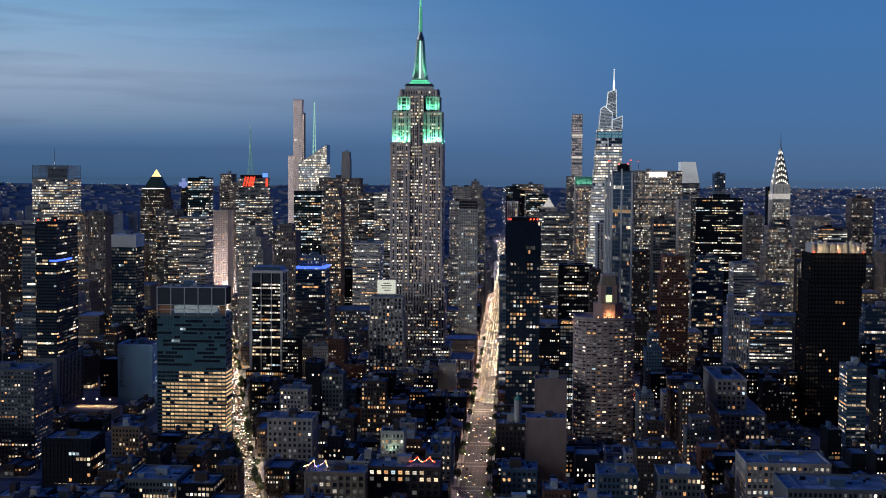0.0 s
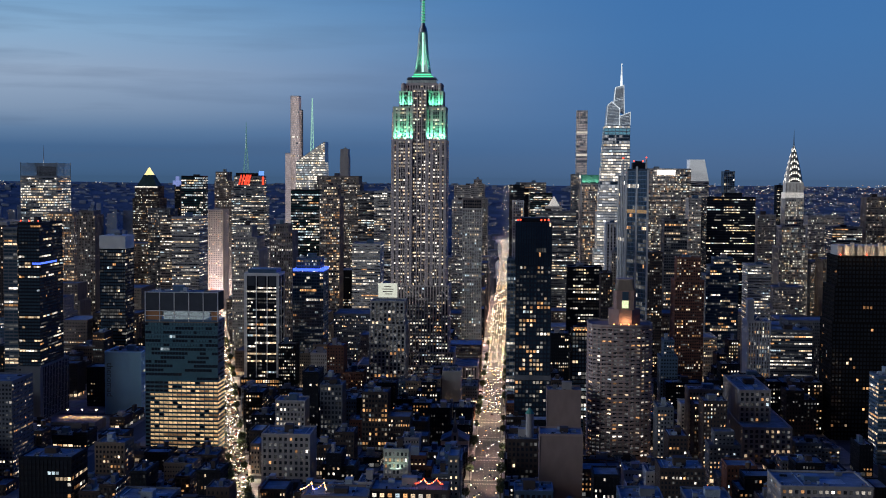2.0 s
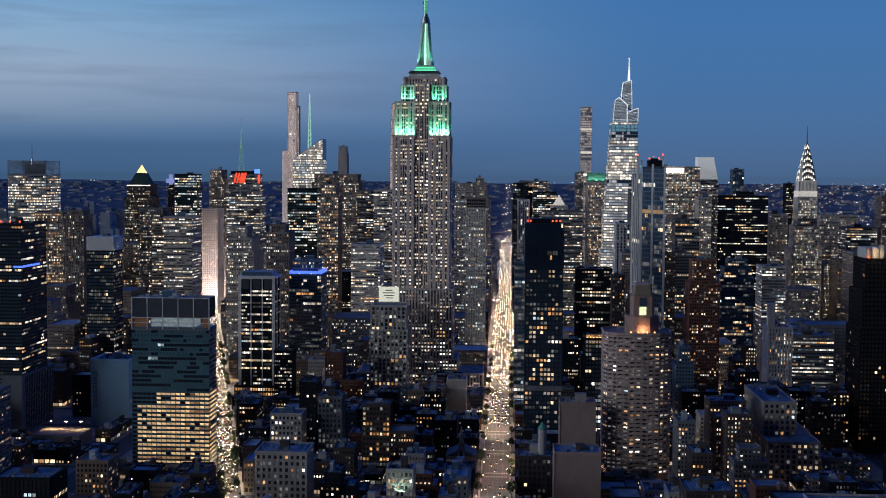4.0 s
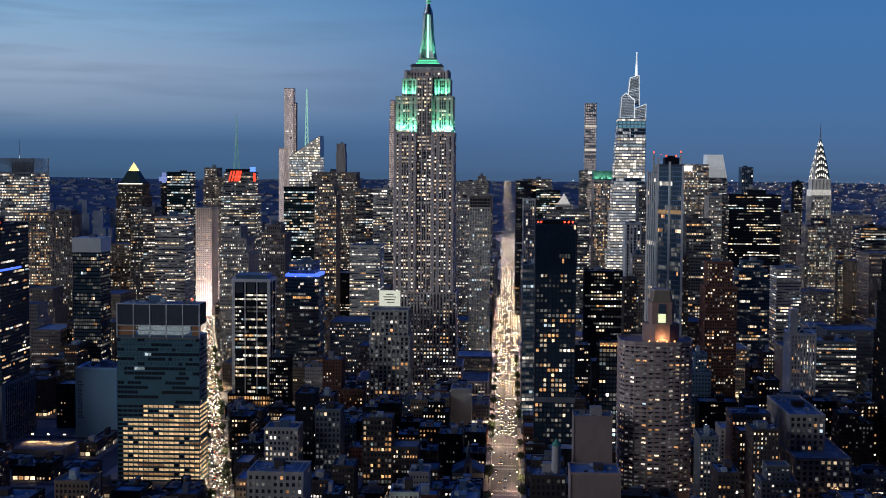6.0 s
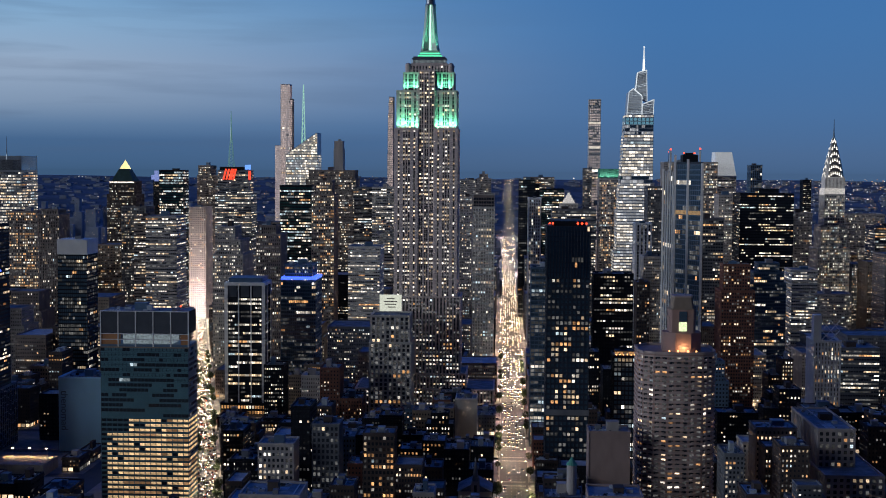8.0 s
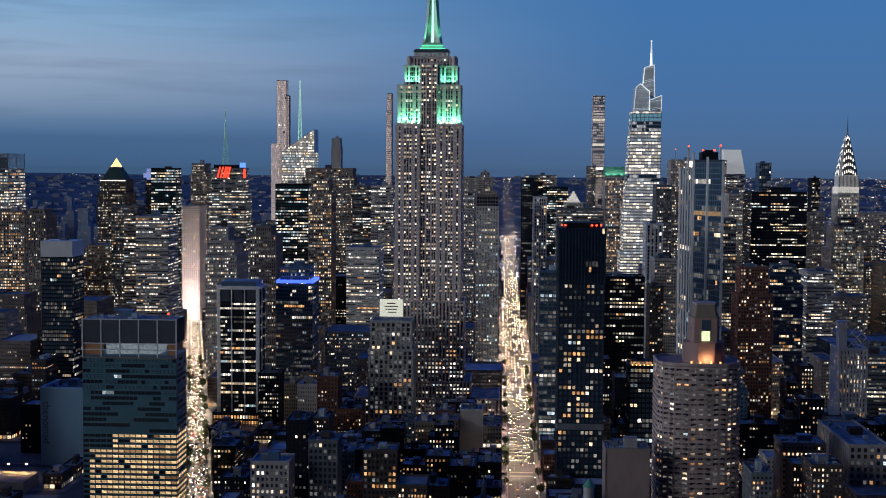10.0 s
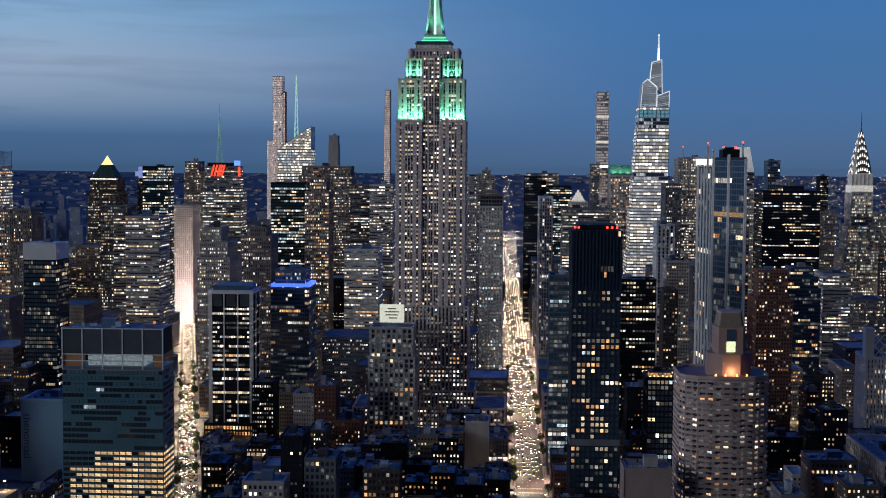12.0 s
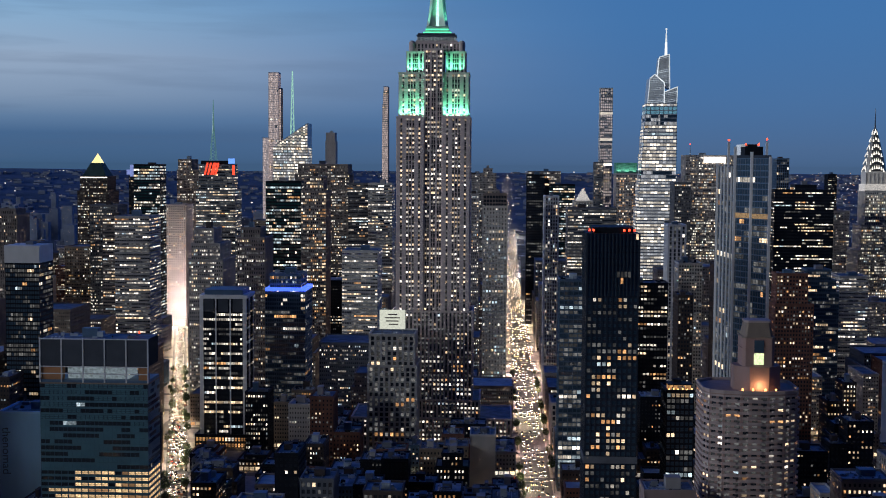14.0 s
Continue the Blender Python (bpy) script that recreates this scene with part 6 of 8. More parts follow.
building("brown stone corner block by the diagonal street", [(-167.5, -153.8, -660.0, -640.0, 0.0, 34.9)], Style(3,4,0.6,0.5,lit=0.03,tone='warm'), BROWN, "office_building", seed=64)
building("pale narrow loft with white windows", [(-169.6, -146.3, -418.0, -396.0, 0.0, 46.7)], Style(3,3.8,0.45,0.45,lit=0.3,tone='office'), LIME, "office_building", seed=65)
building("brown loft tower with lit floors", [(-100.4, -80.1, -414.0, -392.0, 0.0, 54.0)], Style(2.6,3.8,0.35,0.45,lit=0.35,rows=0.2,tone='amber'), BROWN, "office_building", seed=66)
building("grey loft tower with tall windows", [(-135.5, -117.9, -406.0, -384.0, 0.0, 58.0)], Style(3,3.8,0.4,0.4,lit=0.12,tone='mixed'), GREY, "office_building", seed=67)
building("blue roofed low building by the balcony tower", [(83.3, 107.4, -690.0, -660.0, 0.0, 40.7)], LOFT, BLUESTEEL, "office_building", seed=68)
building("dark brick apartment house on the corner", [(113.7, 141.3, -622.0, -592.0, 0.0, 43.5)], HOMES, BROWN, "office_building", seed=69)
building("pale low building with a flat roof", [(121.5, 146.9, -690.0, -660.0, 0.0, 40.8)], LOFT, GREY, "office_building", seed=70)
building("brown brick house under a round stair turret", [(16.6, 38.5, -505.0, -481.0, 0.0, 36.5)], Style(3,4,0.45,0.45,lit=0.1,tone='warm'), BROWN, "office_building", seed=71)
building("brown blank side building with one lit bay", [(38.8, 67.6, -561.0, -535.0, 0.0, 51.8)], Style(12,5,0.8,0.5,lit=0.02), UMBER, "office_building", seed=72, blank=(0,))
building("blue grey low building with bright windows", [(21.6, 45.1, -642.0, -618.0, 0.0, 32.2)], Style(3.2,3.8,0.4,0.45,lit=0.3,tone='warm'), BLUESTEEL, "office_building", single=30, seed=73)
building("tall pale brown blank walled building", [(47.4, 73.3, -427.0, -405.0, 0.0, 60.2)], Style(12,5,0.8,0.5,lit=0.02), UMBER, "office_building", seed=74, blank=(0,))
building("blue grey low building with bright windows", [(21.9, 47.2, -575.0, -551.0, 0.0, 15.3)], Style(3.6,3.8,0.3,0.45,lit=0.35,tone='warm'), BLUESTEEL, "office_building", single=30, seed=75)
building("pale blank walled building on the avenue", [(-47.7, -30.4, -196.0, -170.0, 0.0, 39.0)], Style(12,5,0.8,0.6,lit=0.0), PALE, "office_building", seed=76, blank=(0,))
building("slim tower with a white side wall and lattice crown", [(243.3, 263.4, -203.0, -177.0, 0.0, 92.1)], Style(2.6,3.7,0.62,0.3,pd=0.9,lit=0.25,tone='warm'), WHITE, "office_building", single=40, seed=77)
building("wide stone office building with lit rows", [(289.5, 336.5, -60.0, -20.0, 0.0, 67.5)], BANDS, GREY, "office_building", seed=78)
building("brown apartment slab at the west edge", [(-607.7, -577.8, 60.0, 100.0, 0.0, 165.8)], HOMES, BROWN, "office_building", seed=79)
building("brown setback apartment tower", [(-463.9, -410.7, 20.0, 60.0, 0.0, 67.7)], HOMES, BROWN, "office_building", seed=80)
building("dark office tower by the diagonal street", [(-223.9, -206.4, -110.0, -86.0, 0.0, 51.5)], OFFICE, DARK, "office_building", seed=81)
building("pale tower with white cap at the west", [(-389.7, -344.7, -520.0, -480.0, 0.0, 75.5)], Style(2.6,3.1,0.4,0.5,pd=0.2,sd=0.5,lit=0.12,tone='warm'), GREY, "office_building", single=60, seed=82)
building("blue glass slim tower with balconies", [(13.7, 32.9, -195.0, -169.0, 0.0, 148.8)], Style(3.2,3.3,0.15,0.3,pd=0.3,lit=0.12,tone='cool',panes='blue',dim=0.4), BLUESTEEL, "office_building", single=80, seed=83)
building("corner stone building with arched top windows", [(14.8, 31.1, -60.0, -20.0, 0.0, 37.0)], Style(4,4.4,0.45,0.35,pd=0.6,lit=0.08), LIME, "office_building", single=30, seed=84)
building("brown brick apartment building with lit bays", [(112.0, 123.4, -80.0, -54.0, 0.0, 127.4)], HOMES, BROWN, "office_building", seed=85)
building("dark glass tower with an orange lit roof room", [(70.8, 86.7, -330.0, -306.0, 0.0, 95.7)], Style(2.6,3.4,0.2,0.3,lit=0.25,tone='cool',panes='blue'), DARK, "office_building", single=80, seed=86)
building("dark office slab with small white windows", [(82.9, 122.4, 60.0, 90.0, 0.0, 124.0)], Style(3,3.8,0.3,0.5,lit=0.35,tone='office'), DARK, "office_building", seed=87)
building("brown tower east of the avenue with warm bays", [(161.1, 189.1, 40.0, 70.0, 0.0, 143.0)], HOMES, BROWN, "office_building", seed=88)
building("white framed slim office tower", [(222.8, 240.4, 60.0, 86.0, 0.0, 107.1)], Style(6,3.7,0.4,0.35,pd=0.8,lit=0.25), PALE, "office_building", seed=89)

# ---- the pale stone church beside the avenue ----
def church():
    top = thing("church", -28, -385, 0, "pale marble church with a slender spire beside the avenue", "church")
    wall = Geo()
    wall.box(-38.0, -15.5, -398.0, -374.0, 0, 13)
    part("wall", wall, PALE, top)
    g = Geo()
    g.v.extend([(-38.5, -398.5, 13), (-15.0, -398.5, 13), (-26.7, -398.5, 19), (-38.5, -373.5, 13), (-15.0, -373.5, 13), (-26.7, -373.5, 19)])
    g.f.extend([(0, 1, 2), (4, 3, 5), (1, 4, 5, 2), (3, 0, 2, 5)])
    g.m.extend([0] * 4)
    part("pitched_roof", g, ROOF, top)
    g = Geo()
    g.box(-29.0, -23.6, -403.6, -398.52, 0, 21)
    for dx in (-29.0, -24.4):
        for dy in (-403.6, -399.4):
            g.prism(rect(dx, dx + 0.8, dy, dy + 0.8), 21, 24, scale=0.1)
    part("tower", g, LIME, top)
    g = Geo()
    g.cyl(-26.3, -401.1, 2.3, 21, 37, 8, r1=0.12)
    part("spire", g, GREY, top)
    for z in (6, 14):
        g = Geo()
        g.box(-27.2, -25.4, -403.7, -403.6, z, z + 4.5)
        part("belfry_window", g, PANE, top)
    for i in range(3):
        g = Geo()
        g.box(-37.0 + 2.7 * i, -35.4 + 2.7 * i, -398.08, -398.0, 4, 10)
        part("lancet_window", g, DIM, top, "tall dimly lit window")


church()

# ---- crowns and lamps of the middle ground ----
def lantern_crown():
    x0, x1, y0, y1, z0 = 302.0, 351.0, -297, -259, 160.6
    top = thing("stone_crown", (x0 + x1) / 2, -276, z0, "floodlit stone crown on a dark tower", "crown")
    g = Geo()
    n = 9
    for i in range(n):
        xa = x0 + 1 + (x1 - x0 - 2) * i / (n - 1)
        g.box(xa - 1.4, xa + 1.4, y0 + 0.5, y0 + 4, z0 + 1.1, z0 + 10 + (2 if i in (2, 6) else 0))
    g.box(x0 + 2, x1 - 2, y0 + 3, y1 - 3, z0, z0 + 9)
    part("crown_wall", g, PALE, top)
    for xa in (x0 + 8, (x0 + x1) / 2, x1 - 8):
        lp = new("crown_light", bpy.data.lights.new("crown_light", "POINT"))
        lp.data.energy, lp.data.color, lp.data.shadow_soft_size = 1500, (1, 0.72, 0.4), 0.6
        lp.location = (xa, y0 - 3.5, z0 + 4)
        lp.parent = top
        lp.matrix_parent_inverse = top.matrix_basis.inverted()
    for xa in (x0 + 2, (x0 + x1) / 2, x1 - 2):
        warning_lamp(top, xa, y0 - 0.6, z0 + 0.6, 0.6)


lantern_crown()


def roof_room(x0, x1, y, z):
    top = thing("roof_room", (x0 + x1) / 2, y, z, "orange lit glazed roof room on a dark tower", "roof room")
    g = Geo()
    g.box(x0, x1, y, y + 10, z, z + 3.2)
    part("glazing", g, AMBER, top, "orange lit glazing")
    g = Geo()
    g.box(x0 - 0.6, x1 + 0.6, y - 0.6, y + 10.6, z + 3.2, z + 3.8, bottom=True)
    part("roof_slab", g, DARK, top)
    for i in range(6):
        xa = x0 + (x1 - x0) * i / 5
        g = Geo()
        g.box(xa - 0.15, xa + 0.15, y - 0.2, y + 0.1, z, z + 3.2)
        part("mullion", g, DARK, top)
        g = Geo()
        g.cyl(xa, y - 1.5, 0.3, z, z + 1.2 + 0.5 * (i % 2), 8, r1=0.4)
        part("terrace_lamp", g, TERRACELAMP, top, "glowing orange terrace lamp")


roof_room(72.4, 85.7, -327, 95.9)


def stair_turret(x, y, z0, z1):
    top = thing("stair_turret", x, y, z0, "pale round stair turret with a green conical roof", "turret")
    g = Geo()
    g.cyl(x, y, 3.0, z0, z1, 14, r1=2.9)
    part("shaft", g, LIME, top)
    g = Geo()
    g.cyl(x, y, 3.5, z1, z1 + 4.5, 14, r1=0.2, bottom=True)
    part("conical_roof", g, COPPER, top)


# narrow houses placed to hide the next avenue from the camera
for x0, x1, y0, y1, h, mt in ((131, 144, -520, -492, 44, BROWN), (131, 144, -602, -574, 38, BRICK), (132, 144, -440, -412, 50, GREY)):
    building("narrow corner house added to hide the next avenue", [(x0, x1, y0, y1, 0, h)], HOMES, mt, "apartment_house", seed=int(-y0), base=4.2, group="buildings of the blocks")
stair_turret(32.7, -494, 36.7, 54.4)


def terrace_lights(x0, x1, y0, y1, z, mats, seed, label):
    """Poles round a roof terrace with strings of small lamps between them."""
    rng = random.Random(seed)
    top = thing("terrace_string_lights", (x0 + x1) / 2, y0, z, label, "string lights")
    spots = [(x0 + (x1 - x0) * i / 4, y0 + (y1 - y0) * (i % 2)) for i in range(5)]
    for x, y in spots:
        g = Geo()
        g.cyl(x, y, 0.08, z - 0.05, z + 3.4, 6)
        part("pole", g, DARK, top)
    g = Geo()
    for (xa, ya), (xb, yb) in zip(spots, spots[1:]):
        for k in range(13):
            f = k / 12
            zz = z + 3.3 - 1.6 * f * (1 - f) * 2
            x, y = xa + (xb - xa) * f, ya + (yb - ya) * f
            g.cyl(x, y, 0.28, zz - 0.25, zz + 0.25, 6, rng.choices(range(len(mats)), (6, 2, 1)[: len(mats)])[0], bottom=True)
    part("string_of_lamps", g, mats, top, "small glowing coloured lamps", kind="stuff")


STRINGLAMP = glowing("string_lamp_light", (1.0, 0.50, 0.18), 5.0, spread=0.3, curtain=0.1)
terrace_lights(-105.1, -89.6, -686, -668, 38.8, [STRINGLAMP, BLUEBAND, NEUT], 3, "strings of orange and blue lamps over a roof terrace")
terrace_lights(-38.1, -21.8, -670, -656, 39.7, [REDLAMP, STRINGLAMP, NEUT], 4, "red and orange lamps of a roof bar")
lp = new("roof_flood", bpy.data.lights.new("roof_flood", "SPOT"))
lp.data.energy, lp.data.color, lp.data.spot_size, lp.data.shadow_soft_size = 2500, (0.65, 1.0, 0.75), radians(120), 0.4
lp.matrix_basis = look((-56.1, -603, 33.8), (-56.4, -599, 46.8))
band = thing("light_band", -205.7, -32, 123.8, "blue light band round a tower crown", "light")
g = Geo()
g.box(-222.6, -188.8, -31.2, 10.5, 123.1, 125.7, bottom=True)
part("band", g, BLUEBAND, band)
band = thing("light_band", -405.7, -286, 145.1, "blue light strip on a dark tower", "light")
g = Geo()
g.box(-418.0, -410.9, -286.2, -285.2, 145.2, 146.9, bottom=True)
g.box(-411.4, -410.8, -285.2, -243.0, 145.2, 146.9, bottom=True)
part("band", g, BLUEBAND, band)
cap = thing("tower_cap", -401.0, -62, 148.7, "white plant room screen on a dark tower", "roof")
g = Geo()
g.box(-421.3, -393.2, -85.6, -53.5, 148.8, 162.7)
part("screen", g, WHITE, cap)
lat = thing("lattice_crown", 255.9, -190, 92.3, "white diagonal lattice crown and wall on a slim tower", "crown")
xa, xb, zz, zt = 248.2, 262.7, 92.3, 113.8
g = Geo()
g.box(241.8, 248.0, -204, -196, zz, zt)
part("side_wall", g, WHITE, lat)
for k in range(4):
    for s in (0, 1):
        g = Geo()
        w = (xb - xa) / 2
        h = (zt - zz) * 0.75 / 2
        for m in range(2):
            x = xa + w * (k % 2)
            z = zz + 1 + h * (k // 2)
        g.beam((x + (w if s else 0), -203.5, z), (x + (0 if s else w), -203.5, z + h), 0.6)
        part("lattice_bar", g, WHITE, lat)
for x in (-429.5, -421.8, -413.0):
    rl = thing("roof_lamp", x, -283, 182.4, "red warning lamp on a tower roof", "lamp")
    warning_lamp(rl, x, -283, 182.4, 2.0)


# ---- lines of the streets ----
BROADWAY_X0, BROADWAY_Y0, BROADWAY_X1, BROADWAY_Y1 = -118.6, -760.0, -630.2, 1330.0
STREET_POWER = 60000.0
# roofs kept under the camera's sight lines: eye, x from and to, y, lowest height
CAMERA_VIEWS = [(0, -286, -227, -388, 0), (0, -270, -224, -68, 0), (0, -132, -90, -112, 16), (0, -111, -41, -60, 41), (0, 14, 51, -345, 23), (0, 79, 133, -415, 0), (0, 290, 339, -300, 0), (0, 313, 329, -400, 0), (0, -308, -275, -599, 1), (0, -434, -380, -310, 0), (0, -373, -345, -520, 0), (0, -366, -332, -240, 0), (0, -217, -184, -700, 23), (0, -182, -159, -705, 25), (0, -155, -121, -550, 18), (0, -277, -257, -537, 10), (0, -168, -154, -660, 14), (0, -168, -146, -418, 25), (0, -99, -81, -414, 0), (0, -136, -118, -406, 23), (0, -103, -65, -690, 23), (0, -66, -18, -674, 20), (0, -64, -48, -599, 28), (0, 205, 243, -400, 5), (0, 178, 231, -677, 29), (0, 84, 108, -690, 27), (0, 114, 142, -622, 29), (0, 122, 147, -690, 27), (0, 17, 39, -505, 6), (0, 39, 68, -561, 3), (0, 48, 74, -427, 30), (0, 22, 45, -642, 13), (0, -48, -30, -196, 7), (0, -38, -15, -403, 8), (0, 206, 231, -372, 28), (0, 243, 264, -203, 41), (0, 290, 338, -60, 15), (0, -383, -356, -290, 2), (0, -225, -187, -30, 42), (0, 161, 171, -230, 4), (1, 14, 34, -195, 92), (1, 15, 31, -60, 16), (1, 71, 87, -330, 66), (1, 111, 141, -285, 79), (1, 65, 116, -415, 64), (1, 14, 40, -345, 62), (1, -280, -239, -68, 14), (1, -111, -38, -60, 47), (1, -53, -44, -196, 40)]
LOT_X, LOT_Y = -367.4, -312.2
GLARE = glowing("billboard_glare", (1.0, 0.90, 0.80), 3.0, spread=0.2, curtain=0.3)
# ---- ground, streets and blocks ----
STREET = 80.5
AVENUES = [-1410, -1134, -860, -585, -311, 0, 155, 311, 466, 622, 900, 1180]
BW0, BW1 = Vector((BROADWAY_X0, BROADWAY_Y0)), Vector((BROADWAY_X1, BROADWAY_Y1))


# far ground raised so that its rim fits the horizon in the camera's view
def horizon_rise(x, y):
    r = math.hypot(x, y + 1400)
    k = min(1, max(0, (r - 2900) / 1880))
    e = 8 * noise.noise(Vector((x * 0.0012, y * 0.0012, 2.0)))
    return (201 + e) * (0.45 * k + 0.55 * k * k * (3 - 2 * k)) if k > 0 else 0.0


def build_ground():
    g = Geo()
    n = 104
    for i in range(n):
        for j in range(n):
            xs = [-5200 + 10400 * (i + a) / n for a in (0, 1)]
            ys = [-5200 + 10400 * (j + a) / n for a in (0, 1)]
            cx, cy = sum(xs) / 2, sum(ys) / 2
            g.face([(x, y, horizon_rise(x, y)) for x, y in ((xs[0], ys[0]), (xs[1], ys[0]), (xs[1], ys[1]), (xs[0], ys[1]))], 1 if math.hypot(cx, cy + 1400) < 2700 else 0)
    tagged(part("ground", g, [HAZELAND, ASPHALT]), "asphalt streets and haze tinted land raised to meet the horizon", "ground", kind="structure")


build_ground()


def line_x(y):
    return BW0.x + (BW1.x - BW0.x) * (y - BW0.y) / (BW1.y - BW0.y)


def side(p):
    d = BW1 - BW0
    return (d.x * (p[1] - BW0.y) - d.y * (p[0] - BW0.x)) / d.length


def clip(poly, keep):
    """The part of a ring where keep(p) is not negative."""
    out = []
    for i, p in enumerate(poly):
        q = poly[(i + 1) % len(poly)]
        a, b = keep(p), keep(q)
        if a >= 0:
            out.append(p)
        if a * b < 0:
            t = a / (a - b)
            out.append((p[0] + (q[0] - p[0]) * t, p[1] + (q[1] - p[1]) * t))
    return out


def on_broadway(y):
    return BW0.y - 30 < y < BW1.y + 30


for k in range(-10, 13):
    for a, b in zip(AVENUES, AVENUES[1:]):
        if a > 160 + 0.37 * (k * STREET + 1495) or b < -160 - 0.37 * (k * STREET + 1495):
            continue
        ring = rect(a + 10.5, b - 10.5, k * STREET + 5, (k + 1) * STREET - 5)
        pieces = [ring]
        if on_broadway((k + 0.5) * STREET):
            pieces = [clip(ring, lambda p: side(p) - 8), clip(ring, lambda p: -side(p) - 8)]
        for pc in pieces:
            if len(pc) > 2:
                g = Geo()
                g.prism(pc, -0.05, 0.16)
                tagged(part("pavement", g, PAVING), "grey concrete pavement round a city block", "pavement", kind="structure")

# ---- the many ordinary buildings of the blocks ----
FOOT = []
for ob in list(scene.objects):
    if ob.type == "MESH" and ob.name.split(".")[0] in ("wall", "podium"):
        cs = [Vector(c) for c in ob.bound_box]
        FOOT.append((min(c.x for c in cs), max(c.x for c in cs), min(c.y for c in cs), max(c.y for c in cs)))

# the parking roof and its yard stay open
FOOT.append((LOT_X - 26, LOT_X + 26, LOT_Y - 18, -243))


def free(x0, x1, y0, y1, m=1.0):
    return all(x1 + m < a or x0 - m > b or y1 + m < c or y0 - m > d for a, b, c, d in FOOT)


def cap(x, y):
    """Greatest height of ordinary buildings in each quarter, kept low where the camera looks past."""
    if y > 0 and -45 < x - line_x(y) < 72:
        return 44
    if y < -500:
        return 54
    if y < 0:
        return 62 if x < 0 else 66
    if y < 250 and -130 < x < 140:
        return 62
    if y < 400:
        return 95 if x < -250 else 85
    return 170 if x < -330 else 135


CAMERA_EYES = ((29, -1495, 226), (-31, -1088, 228))
VIEWS = [v for v in CAMERA_VIEWS] + [(e, -10, 10, y, 0) for e in (0, 1) for y in range(-640, 300, 12)]
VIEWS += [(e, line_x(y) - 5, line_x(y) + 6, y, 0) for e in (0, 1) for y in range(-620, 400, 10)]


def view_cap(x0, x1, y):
    """Roof height that keeps the camera's view of the avenue, the diagonal street and the landmarks open."""
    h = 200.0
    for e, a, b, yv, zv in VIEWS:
        ex, ey, ez = CAMERA_EYES[e]
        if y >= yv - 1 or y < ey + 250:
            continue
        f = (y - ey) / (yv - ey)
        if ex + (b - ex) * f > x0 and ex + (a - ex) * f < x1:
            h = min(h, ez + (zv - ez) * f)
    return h


